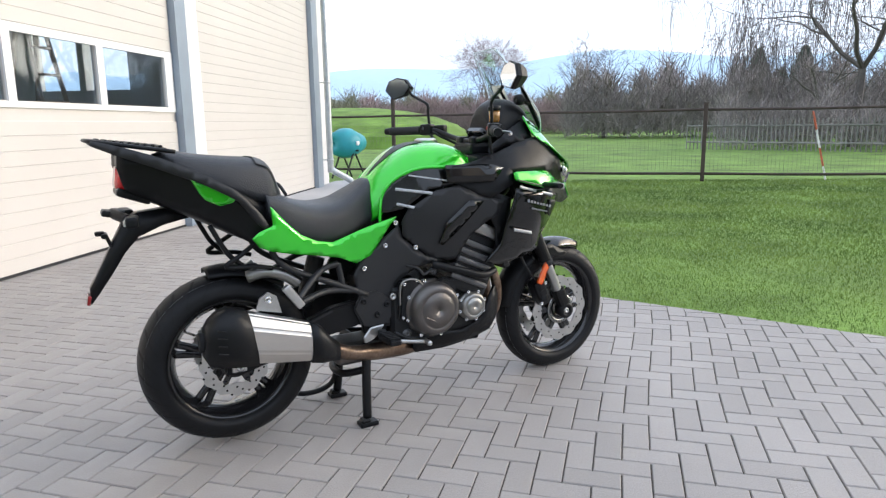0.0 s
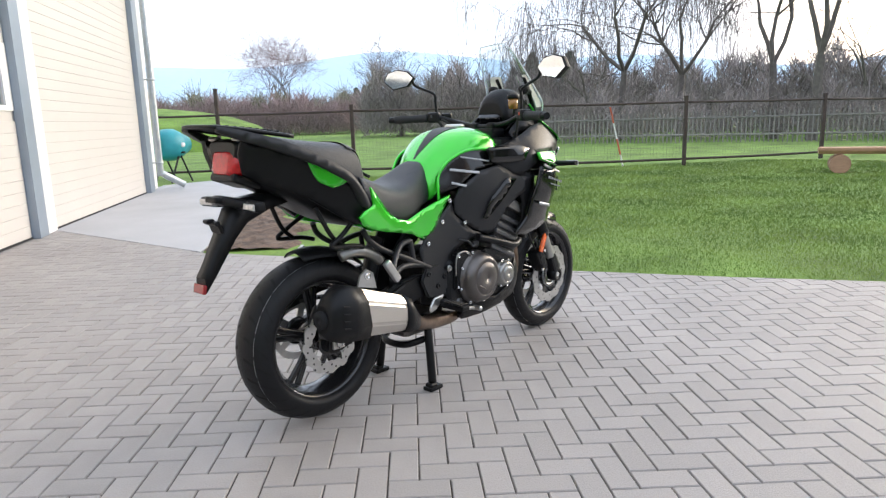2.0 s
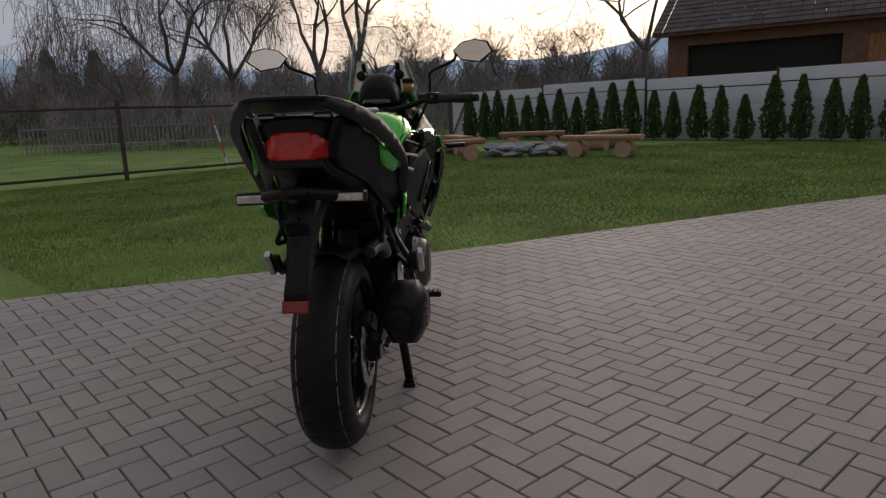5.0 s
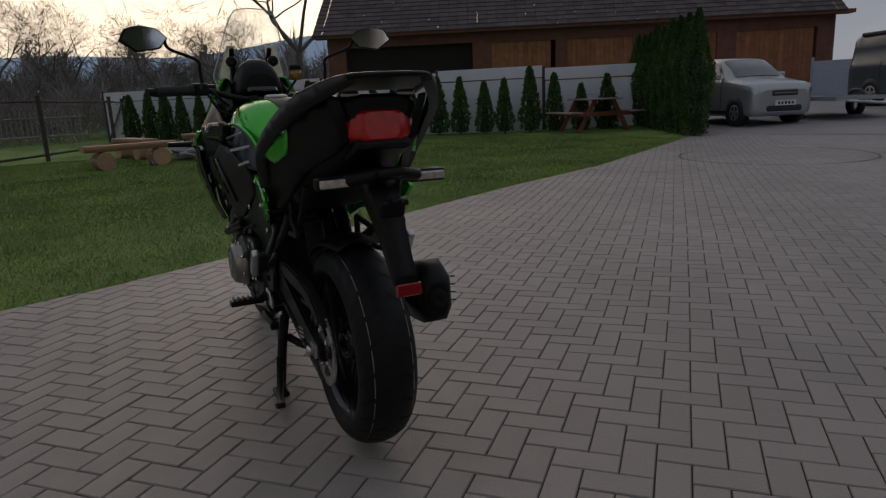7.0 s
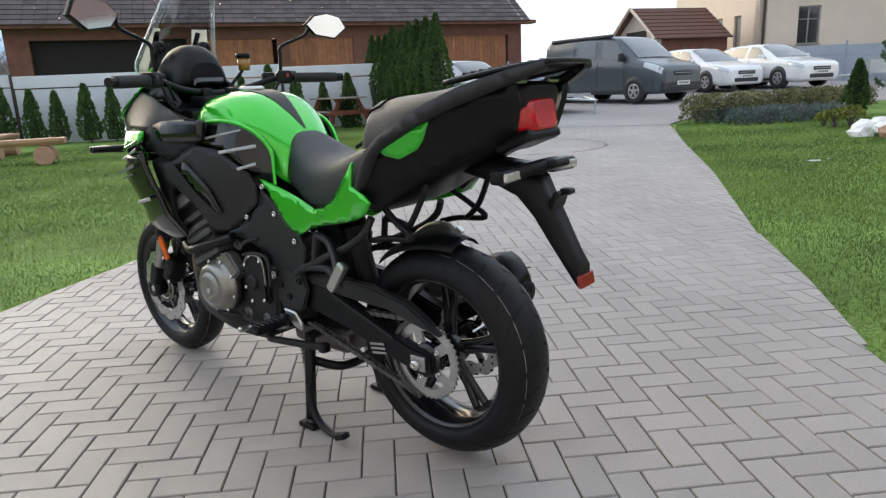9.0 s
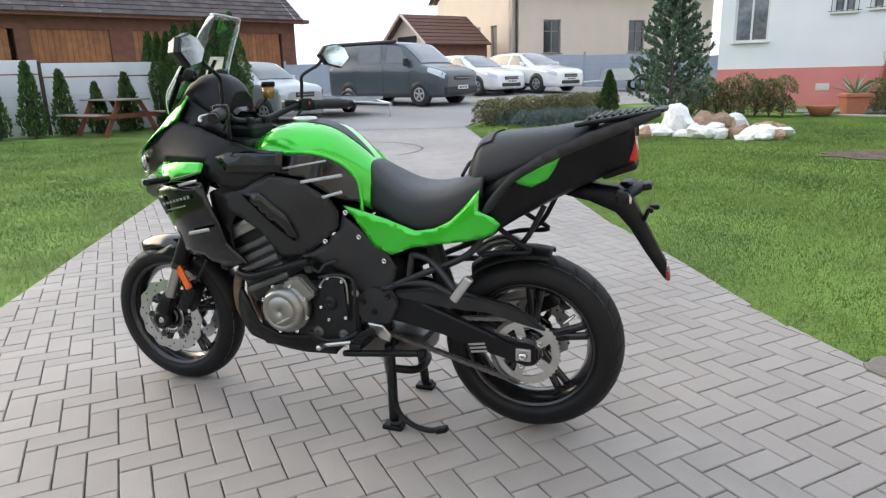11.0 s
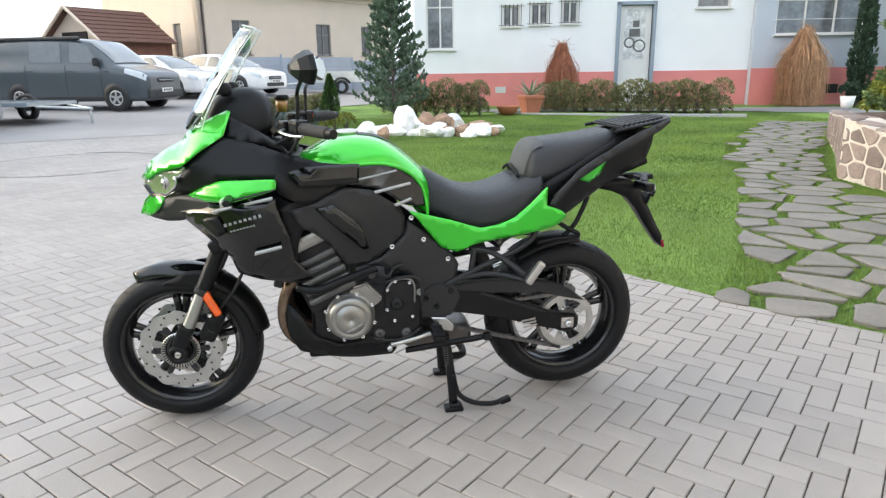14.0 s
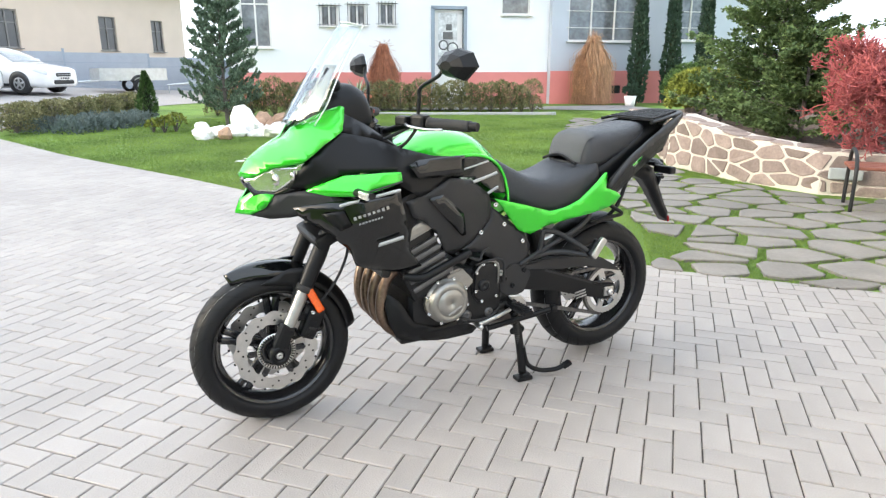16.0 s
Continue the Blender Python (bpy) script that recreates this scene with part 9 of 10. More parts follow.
put(conifer("spruce_tree", "dark green spruce above the stone wall", 3.6, 1.55, 60000, 0.055, spruce_mat, 5), -7.2, -4.7, 0, 0.38)
put(conifer("cypress_shrub", "drooping blue-green cypress beside the spruce", 3.4, 0.95, 30000, 0.065, cypress_mat, 6, 0.9, 0.2), -9.6, -6.6, 0, 0.38)
put(shrub("golden_cypress", "low golden-green cypress shrub behind the wall", [(0, 0, 0.35, 0.5), (0.5, 0.4, 0.35, 0.45), (-0.5, -0.5, 0.5, 0.55), (-0.1, 0.5, 0.6, 0.4)], 14000, 0.06, yellow_green, seed=8), -8.0, -7.0, 0, 0.36)
put(shrub("green_juniper", "rounded green juniper at the end of the wall", [(0, 0, 0.5, 0.55), (-0.6, -0.5, 0.6, 0.6), (0.4, 0.5, 0.25, 0.4)], 12000, 0.06, thuja_mat, seed=9), -9.8, -9.0, 0, 0.34)
redtw = material("red-brown bare twigs", (0.34, 0.085, 0.085), 0.85, var=0.3, scale=4)
put(conifer("spruce_tree", "low dark green spruce above the stone wall", 1.5, 1.0, 20000, 0.055, spruce_mat, 15), -6.5, -3.7, 0, 0.30)
put(bare_tree("red_shrub", "bare red-stemmed shrub behind the wall", 63, 1.9, 0.035, 6, 0.9, redtw, 0.06, "shrub"), -5.85, -2.45, 0, 0.30)
put(bare_tree("red_shrub", "bare red-stemmed shrub behind the wall", 64, 1.7, 0.035, 6, 0.9, redtw, 0.06, "shrub"), -6.4, -1.75, 0, 0.30)
put(bare_tree("red_shrub", "bare red-stemmed shrub behind the wall", 61, 2.0, 0.035, 6, 0.9, redtw, 0.06, "shrub"), -7.9, -2.6, 0, 0.38)
put(bare_tree("red_shrub", "bare red-stemmed shrub behind the wall", 62, 1.7, 0.03, 6, 0.9, redtw, 0.06, "shrub"), -8.6, -3.5, 0, 0.38)
gb = put(thing("garden_bench", "garden bench with a dark iron frame and wooden slats", "bench"), -4.75, -1.1, 130)
for x in (-0.6, 0.6):
    bm = bmesh.new()
    tube(bm, [(x, -0.25, 0), (x, -0.25, 0.42), (x, -0.05, 0.56), (x, 0.2, 0.5), (x, 0.25, 0)], 0.018, 8)
    part("leg", bm, bar_mat, gb)
for k in range(4):
    bm = bmesh.new()
    box(bm, (0, -0.2 + 0.12 * k, 0.42), (1.3, 0.10, 0.03), None, 0.006)
    part("slat", bm, red_wood, gb)
wl_ = thing("wall_lamp", "flat grey recessed lamp in the stone wall", "lamp")
wl_.matrix_basis = pose(-4.93, -1.98, 0.24, 0, 0, 45)
bm = bmesh.new()
box(bm, (0.02, 0, 0), (0.05, 0.32, 0.12), None, 0.01)
part("lens", bm, material("frosted lamp glass", (0.35, 0.38, 0.38), 0.3, var=0.1), wl_)


# ---- parked cars, van and trailers ----
# base is lifted to a grey-blue that paints in reflected sky
car_glass = material("dark car glass", (0.060, 0.070, 0.074), 0.05, var=0.2, spec=0.8, coat=1.0)
car_tyre = material("tyre rubber", (0.02, 0.02, 0.021), 0.8, var=0.2)
alloy = material("silver wheel", (0.45, 0.46, 0.47), 0.35, metal=0.7, var=0.1)
trim_black = material("black plastic trim", (0.025, 0.026, 0.028), 0.55, var=0.15)
lamp_glass = material("clear lamp glass", (0.50, 0.53, 0.55), 0.08, var=0.1, metal=0.3)
plate_mat = material("white number plate", (0.72, 0.72, 0.70), 0.4, var=0.03)


def car(name, label, paint, L, W, stations, wheel_r, wheel_x, belt, panes, lamps, at, turn, sill=0.26, plate=True, seams=(2.3, 3.3)):
    """stations: (x from the front, bottom, belt height, roof height, half width at belt, half width at roof). The front faces +x.
    panes: (name, x below front, x below rear, x above front, x above rear); the windscreen's are (name, x of its foot, x of its head)."""
    e = thing(name, label, "car", group="parked vehicles")
    st = np.array(stations, float)
    xs = np.unique(np.concatenate([np.linspace(0, L, 44), st[:, 0]]))
    slope = np.gradient(st[:, 1:], st[:, 0], axis=0)

    def station(x):
        """Smooth between the stations."""
        x = min(max(x, 0), L)
        i = min(max(int(np.searchsorted(st[:, 0], x)) - 1, 0), len(st) - 2)
        h = st[i + 1, 0] - st[i, 0]
        t = (x - st[i, 0]) / h
        lin = st[i, 1:] + (st[i + 1, 1:] - st[i, 1:]) * t
        cub = (2 * t ** 3 - 3 * t ** 2 + 1) * st[i, 1:] + (t ** 3 - 2 * t ** 2 + t) * h * slope[i] + (3 * t ** 2 - 2 * t ** 3) * st[i + 1, 1:] + (t ** 3 - t ** 2) * h * slope[i + 1]
        return lin * 0.5 + cub * 0.5

    def half(x):
        zb, zs, zr, hb, hr = station(x)
        tall = min(1, max(0, (zr - zs) / 0.35))
        return [(0, zb), (hb * 0.84, zb), (hb * 0.97, zb + 0.06), (hb, zb + 0.16), (hb * 1.0, zb + (zs - zb) * 0.55), (hb * 1.005, zb + (zs - zb) * 0.80), (hb * 0.985, zs - 0.03), (hb * 0.955, zs + 0.01),
                (hr + (hb * 0.95 - hr) * 0.45, zs + (zr - zs) * 0.45), (hr * 1.0, zs + (zr - zs) * 0.82 ), (hr * 0.93, zr - 0.035 * tall), (hr * 0.80, zr), (hr * 0.4, zr + 0.012), (0, zr + 0.016)]

    def skin(x, k):
        """A place on the near flank: k runs along the section's points."""
        h = half(x)
        i = min(int(k), len(h) - 2)
        f = k - i
        return Vector((L / 2 - x, h[i][0] + (h[i + 1][0] - h[i][0]) * f, h[i][1] + (h[i + 1][1] - h[i][1]) * f))

    bm = bmesh.new()
    loft(bm, [[(L / 2 - x, y, z) for y, z in half(x)] + [(L / 2 - x, -y, z) for y, z in half(x)[-2:0:-1]] for x in xs])
    part("body", bm, paint, e)
    for x in wheel_x:
        for s in (-1, 1):
            y = s * (W / 2 - 0.09)
            bm = bmesh.new()
            lathe(bm, [(0.01, -s * 0.1), (wheel_r + 0.045, -s * 0.1), (wheel_r + 0.045, s * 0.094), (0.01, s * 0.094)], "y", (L / 2 - x, y, wheel_r + 0.03), 30)
            part("wheel_arch", bm, trim_black, e)
            w = part("wheel", lathe(bmesh.new(), [(wheel_r * 0.60, -0.10), (wheel_r * 0.95, -0.11), (wheel_r, -0.08), (wheel_r, 0.08), (wheel_r * 0.95, 0.11), (wheel_r * 0.60, 0.10)], "y", (L / 2 - x, y, wheel_r), 26), car_tyre, e)
            bm = bmesh.new()
            lathe(bm, [(0.01, s * 0.104), (wheel_r * 0.16, s * 0.104), (wheel_r * 0.18, s * 0.094), (wheel_r * 0.50, s * 0.090), (wheel_r * 0.54, s * 0.104), (wheel_r * 0.62, s * 0.104), (wheel_r * 0.62, 0.0), (0.01, 0.0)], "y", (L / 2 - x, y, wheel_r), 26)
            for k in range(5):
                a = k * 2 * math.pi / 5 + 0.3
                box(bm, (L / 2 - x + math.cos(a) * wheel_r * 0.34, y + s * 0.098, wheel_r + math.sin(a) * wheel_r * 0.34), (wheel_r * 0.42, 0.016, 0.06), Euler((0, -a, 0)).to_matrix())
            part("rim", bm, alloy, w)
    for s in (-1, 1):
        for x in seams:
            bm = bmesh.new()
            tube(bm, [Vector((1, s, 1)) * (skin(x, k) + Vector((0, 0.002, 0))) for k in (3, 4, 5, 6, 7)], 0.006, 5)
            part("door_seam", bm, trim_black, e)
            bm = bmesh.new()
            p = skin(x - 0.16, 5.4)
            box(bm, (p.x, s * (p.y + 0.012), p.z), (0.17, 0.03, 0.03), None, 0.008)
            part("door_handle", bm, paint, e)
        bm = bmesh.new()
        xa, xb = wheel_x[0] + wheel_r + 0.06, wheel_x[1] - wheel_r - 0.06
        p = skin((xa + xb) / 2, 2.4)
        box(bm, (L / 2 - (xa + xb) / 2, s * (p.y - 0.004), p.z), (xb - xa, 0.03, 0.09), None, 0.01)
        part("sill_trim", bm, trim_black, e)
    for pane in panes:
        if pane[0] == "windscreen":
            bm = bmesh.new()
            rows = []
            for i in range(9):
                x = pane[1] + (pane[2] - pane[1]) * i / 8
                h = half(x)
                row = []
                for j in range(13):
                    v = -1 + j / 6
                    y = abs(v) * h[10][0] * 0.97
                    z = np.interp(y, [q[0] for q in h[:9:-1]], [q[1] for q in h[:9:-1]])
                    row.append(bm.verts.new((L / 2 - x + 0.010, math.copysign(y, v), z + 0.012)))
                rows.append(row)
            for a, b in zip(rows, rows[1:]):
                for j in range(12):
                    bm.faces.new((a[j], a[j + 1], b[j + 1], b[j])).smooth = True
            bmesh.ops.recalc_face_normals(bm, faces=bm.faces)
            part("windscreen", bm, car_glass, e)
            continue
        for s in (-1, 1):
            bm = bmesh.new()
            rows = []
            for i in range(6):
                u = i / 5
                k = 7.25 + 1.95 * u
                x0, x1 = pane[1] + (pane[3] - pane[1]) * u, pane[2] + (pane[4] - pane[2]) * u
                rows.append([bm.verts.new(Vector((1, s, 1)) * (skin(x0 + (x1 - x0) * j / 8, k) + Vector((0, 0.008, 0.003)))) for j in range(9)])
            for a, b in zip(rows, rows[1:]):
                for j in range(8):
                    bm.faces.new((a[j], a[j + 1], b[j + 1], b[j])).smooth = True
            bmesh.ops.recalc_face_normals(bm, faces=bm.faces)
            part("side_window", bm, car_glass, e)
    for s in (-1, 1):
        x0, x1, k0, k1 = lamps
        bm = bmesh.new()
        rows = [[bm.verts.new(Vector((1, s, 1)) * (skin(x0 + (x1 - x0) * i / 6, k0 + (k1 - k0) * (j / 4) + (0.5 * i / 6 if j < 2 else 0)) + Vector((0.012, 0.010, 0.002)))) for j in range(5)] for i in range(7)]
        for a, b in zip(rows, rows[1:]):
            for j in range(4):
                bm.faces.new((a[j], a[j + 1], b[j + 1], b[j])).smooth = True
        bmesh.ops.recalc_face_normals(bm, faces=bm.faces)
        part("headlight", bm, lamp_glass, e)
        bm = bmesh.new()
        p = skin(panes[1][1] + 0.12, 7.2)
        box(bm, (p.x, s * (p.y + 0.11), p.z + 0.07), (0.10, 0.19, 0.14 if name != "van" else 0.24), None, 0.035, 2)
        part("door_mirror", bm, trim_black if name == "van" else paint, e)
    zf, zb = station(0.02)[1], station(0.02)[0]
    hf = station(0.05)[3]
    bm = bmesh.new()
    box(bm, (L / 2 - 0.015, 0, zf - 0.05), (0.07, hf * 0.98, 0.12), None, 0.02)
    gr = part("grille", bm, trim_black, e)
    bm = bmesh.new()
    box(bm, (L / 2 + 0.024, 0, zf - 0.05), (0.012, hf * 0.86, 0.014), None, 0.004)
    part("grille_bar", bm, alloy, gr)
    bm = bmesh.new()
    box(bm, (L / 2 - 0.02, 0, zb + 0.09), (0.10, hf * 1.35, 0.13), None, 0.03)
    part("bumper_intake", bm, trim_black, e)
    if plate:
        bm = bmesh.new()
        box(bm, (L / 2 + 0.035, 0, zb + 0.21), (0.02, 0.52, 0.115))
        q = part("number_plate", bm, plate_mat, e)
        bm = bmesh.new()
        for k in (-2, -1, 0, 1, 2):
            box(bm, (L / 2 + 0.047, k * 0.085, zb + 0.21), (0.004, 0.05, 0.06))
        part("plate_bars", bm, trim_black, q)
    return put(e, *at, turn)


van_paint = material("dark grey van paint", (0.060, 0.074, 0.086), 0.3, metal=0.1, var=0.08, scale=2, coat=0.5)
white_car = material("white car paint", (0.74, 0.75, 0.76), 0.25, var=0.03, coat=0.7)
silver_car = material("silver car paint", (0.42, 0.44, 0.45), 0.3, metal=0.4, var=0.05, coat=0.6)
van = car("van", "dark grey panel van parked facing the yard", van_paint, 5.0, 1.95,
    [(0.0, 0.34, 0.84, 0.88, 0.72, 0.62), (0.10, 0.27, 0.96, 1.01, 0.90, 0.76), (0.45, 0.24, 1.08, 1.14, 0.96, 0.86), (0.95, 0.24, 1.17, 1.26, 0.97, 0.86), (1.30, 0.24, 1.20, 1.56, 0.97, 0.83), (1.75, 0.24, 1.21, 1.88, 0.97, 0.82), (2.2, 0.24, 1.22, 1.96, 0.97, 0.84), (4.6, 0.24, 1.22, 1.96, 0.97, 0.85), (4.95, 0.26, 1.20, 1.92, 0.96, 0.83), (5.0, 0.34, 1.18, 1.80, 0.93, 0.80)],
    0.34, (0.95, 4.05), 1.15, [("windscreen", 0.98, 1.74), ("side_window", 1.30, 2.32, 1.80, 2.28), ("side_window", 2.58, 3.60, 2.60, 3.56)], (0.06, 0.62, 5.0, 8.2), (8.25, -19.1), 161, seams=(1.35, 2.46, 3.75))
bm = bmesh.new()
rod(bm, (-2.2, -0.80, 1.975), (0.5, -0.80, 1.975), 0.055, seg=10)
part("awning", bm, trim_black, van, "rolled awning on the roof edge")
bm = bmesh.new()
box(bm, (2.455, 0, 0.44), (0.13, 1.66, 0.25), None, 0.05, 3)
part("bumper", bm, trim_black, van, "black lower bumper")
SALOON = [(0.0, 0.28, 0.62, 0.66, 0.62, 0.55), (0.10, 0.21, 0.71, 0.76, 0.80, 0.68), (0.6, 0.19, 0.83, 0.88, 0.88, 0.76), (1.20, 0.19, 0.92, 0.98, 0.89, 0.74), (1.60, 0.19, 0.94, 1.22, 0.89, 0.70), (2.05, 0.19, 0.95, 1.42, 0.89, 0.66), (2.6, 0.19, 0.96, 1.47, 0.89, 0.66), (3.6, 0.19, 0.97, 1.43, 0.89, 0.65), (4.15, 0.20, 0.97, 1.30, 0.88, 0.64), (4.5, 0.24, 0.95, 1.05, 0.85, 0.64), (4.6, 0.34, 0.85, 0.92, 0.80, 0.62)]
GL = [("windscreen", 1.24, 2.02), ("side_window", 1.50, 2.48, 2.08, 2.44), ("side_window", 2.58, 3.50, 2.58, 3.30), ("side_window", 3.60, 4.10, 3.42, 3.85)]
car("estate_car", "white estate car parked beside the van", white_car, 4.6, 1.78, SALOON, 0.315, (0.92, 3.55), 0.9, GL, (0.05, 0.60, 5.0, 7.6), (7.20, -23.6), 148)
car("hatchback", "white hatchback parked behind the estate car", white_car, 4.6, 1.78, SALOON, 0.315, (0.92, 3.55), 0.9, GL, (0.05, 0.60, 5.0, 7.8), (5.15, -24.7), 146)
car("city_car", "silver high-roofed small car parked by the hedge", silver_car, 3.55, 1.58,
    [(0.0, 0.30, 0.74, 0.78, 0.58, 0.50), (0.1, 0.22, 0.85, 0.90, 0.73, 0.62), (0.5, 0.20, 0.94, 0.99, 0.79, 0.68), (0.95, 0.20, 1.00, 1.08, 0.79, 0.66), (1.25, 0.20, 1.02, 1.32, 0.79, 0.62), (1.60, 0.20, 1.02, 1.51, 0.79, 0.60), (2.2, 0.20, 1.02, 1.57, 0.79, 0.61), (3.2, 0.20, 1.02, 1.54, 0.79, 0.60), (3.5, 0.24, 1.0, 1.40, 0.77, 0.58), (3.55, 0.32, 0.95, 1.2, 0.74, 0.56)],
    0.29, (0.68, 2.95), 0.98, [("windscreen", 0.98, 1.58), ("side_window", 1.22, 2.16, 1.62, 2.14), ("side_window", 2.28, 3.10, 2.28, 2.98)], (0.05, 0.50, 5.0, 8.0), (10.15, -13.55), 164, seams=(1.25, 2.22))


def trailer(label, at, turn, L=2.6, W=1.4, deck=0.55, sides=0.0, mat=None):
    e = thing("trailer", label, "trailer", group="trailers")
    for y in (-W / 2, W / 2):
        bm = bmesh.new()
        box(bm, (0, y, deck), (L, 0.06, 0.09))
        part("side_rail", bm, mat or zinc_mat, e)
        bm = bmesh.new()
        lathe(bm, [(0.16, -0.07), (0.27, -0.08), (0.27, 0.08), (0.16, 0.07)], "y", (-0.2, y * 1.12, 0.27), 20)
        part("wheel", bm, car_tyre, e)
        bm = bmesh.new()
        tube(bm, [(-0.55, y * 1.12, 0.42), (-0.35, y * 1.12, 0.60), (-0.05, y * 1.12, 0.60), (0.15, y * 1.12, 0.42)], 0.05, 6)
        part("mudguard", bm, trim_black, e)
    for k in range(5):
        bm = bmesh.new()
        box(bm, (-L / 2 + L * k / 4, 0, deck), (0.06, W, 0.07))
        part("cross_rail", bm, zinc_mat, e)
    bm = bmesh.new()
    box(bm, (0, 0, deck - 0.02), (L - 0.05, W - 0.05, 0.02))
    part("deck", bm, trim_black, e, "dark deck boards")
    bm = bmesh.new()
    rod(bm, (L / 2, W / 3, deck - 0.05), (L / 2 + 1.1, 0, deck - 0.12), 0.03); rod(bm, (L / 2, -W / 3, deck - 0.05), (L / 2 + 1.1, 0, deck - 0.12), 0.03)
    rod(bm, (L / 2 + 1.05, 0, deck - 0.12), (L / 2 + 1.05, 0, 0.0), 0.025)
    part("drawbar", bm, zinc_mat, e)
    if sides:
        bm = bmesh.new()
        for y in (-W / 2, W / 2):
            box(bm, (0, y, deck + sides / 2), (L, 0.03, sides))
        for x in (-L / 2, L / 2):
            box(bm, (x, 0, deck + sides / 2), (0.03, W, sides))
        box(bm, (0, 0, deck + 0.03), (L, W, 0.03))
        part("box_sides", bm, mat or zinc_mat, e)
    return put(e, *at, turn)


trailer("flat galvanised car trailer between van and small car", (8.95, -15.35), 158, 2.7, 1.5, 0.46, 0.0, steel_grey)
trailer("galvanised box trailer before the grey fence", (1.2, -26.6), 15, 2.4, 1.3, 0.5, 0.4)
trailer("dark trailer before the grey fence", (-2.4, -27.6), 15, 2.4, 1.3, 0.5, 0.3, steel_grey)

# dark ring of tyre rubber on the driveway
rk = random.Random(3)
bm = bmesh.new()
for a0, a1, r0, w in ((0.2, 2.5, 1.32, 0.05), (2.7, 4.9, 1.36, 0.045), (5.0, 6.2, 1.30, 0.035)):
    for k in range(26):
        f0, f1 = a0 + (a1 - a0) * k / 26, a0 + (a1 - a0) * (k + 0.9) / 26
        ww = w * rk.uniform(0.5, 1.3)
        vs = [bm.verts.new((5.02 + rr * math.cos(f), -8.35 + rr * math.sin(f), float(rise(5, -8.35 + rr * math.sin(f))) + 0.0022)) for f, rr in ((f0, r0), (f1, r0), (f1, r0 + ww), (f0, r0 + ww))]
        bm.faces.new(vs)
tagged(part("tyre_mark", bm, material("tyre rubber mark", (0.12, 0.115, 0.11), 0.9, var=0.3, scale=3), None), "dark curved tyre mark on the paving", "tyre mark", kind="stuff")
# ---- scrap of pale paper in the lawn ----
def paper_scrap(at, turn, size):
    q = random.Random(int(turn))
    bm = bmesh.new()
    rows = [[bm.verts.new((size * (i / 3 - 0.5), size * 0.6 * (j / 2 - 0.5) * (1 - 0.25 * i / 3), 0.02 + q.uniform(0, 0.03))) for j in range(3)] for i in range(4)]
    for a, b in zip(rows, rows[1:]):
        for j in range(2):
            bm.faces.new((a[j], a[j + 1], b[j + 1], b[j]))
    bmesh.ops.solidify(bm, geom=bm.faces[:], thickness=0.002)
    o = put(part("paper_scrap", bm, paper_mat, None), *at, turn)
    return tagged(o, "crumpled scrap of white paper lying in the grass", "paper", "paper scraps in the lawn")


paper_mat = material("white paper", (0.75, 0.75, 0.72), 0.8, var=0.08, scale=12)
paper_scrap((0.40, -7.34), 20, 0.16)
paper_scrap((0.28, -7.62), 75, 0.07)
# ---- lawn blades ----
LAWN_A = [(2.62, 0.80), (3.29, -0.60), (4.00, -1.95), (4.90, -3.65), (5.85, -5.70), (8.80, -10.3), (16, -9.0), (16, 3.0), (7.7, 9.0), (2.0, 2.30)]
LAWN_B = [(1.22, -6.34), (0.08, -3.59), (-0.52, -2.39), (-0.96, -1.40), (-1.43, -0.64), (-2.0, 0.0), (-3.0, 0.2), (-4.6, -0.6), (-4.8, -3.3), (-5.0, -4.6), (-8.3, -9.0), (-11.2, -12.0), (-11.0, -15.4), (-4, -16.5), (2.0, -15.0), (3.9, -12.5), (3.50, -11.33)]


def lawn(name, poly, n, near, h, seed):
    r = np.random.default_rng(seed)
    xs, ys = [p[0] for p in poly], [p[1] for p in poly]
    x, y = r.uniform(min(xs), max(xs), n * 4), r.uniform(min(ys), max(ys), n * 4)
    d = np.hypot(x - near[0], y - near[1])
    keep = inside(poly, x, y) & (r.uniform(0, 1, len(x)) < np.clip(6.0 / d, 0, 1) ** 1.3)
    x, y, d = x[keep][:n], y[keep][:n], d[keep][:n]
    bare = np.zeros(len(x), bool)
    for g in FLAGS:
        bare |= inside(g, x, y)
    bare |= ((x + 3.35) / 0.9) ** 2 + ((y + 8.7) / 0.58) ** 2 < r.uniform(0.42, 1.35, len(x)) ** 1.2 * (1 + 0.4 * np.sin(x * 5.1 + 2 * np.sin(y * 4.3)) + 0.3 * np.sin(y * 9.7 + x * 3.1))
    x, y, d = x[~bare], y[~bare], d[~bare]
    m = len(x)
    tuft = 0.75 + 0.5 * np.sin(x * 2.3 + 1.3 * np.sin(y * 1.7)) * np.sin(y * 2.9)
    hh = h * r.uniform(0.5, 1.25, m) * (0.75 + 0.35 * tuft)
    w = 0.0028 * np.clip(d / 4.0, 1, 3.5)
    a = r.uniform(0, 2 * np.pi, m)
    lean = r.normal(0, 0.45, (m, 2)) * hh[:, None]
    z0 = rise(x, y) - 0.014
    b0 = np.stack([x - np.cos(a) * w, y - np.sin(a) * w, z0], 1)
    b1 = np.stack([x + np.cos(a) * w, y + np.sin(a) * w, z0], 1)
    tp = np.stack([x + lean[:, 0], y + lean[:, 1], z0 + hh], 1)
    o = soup(name, np.stack([b0, b1, tp], 1), 3, blade_mat)
    return tagged(o, "short green lawn grass", "grass", kind="stuff")


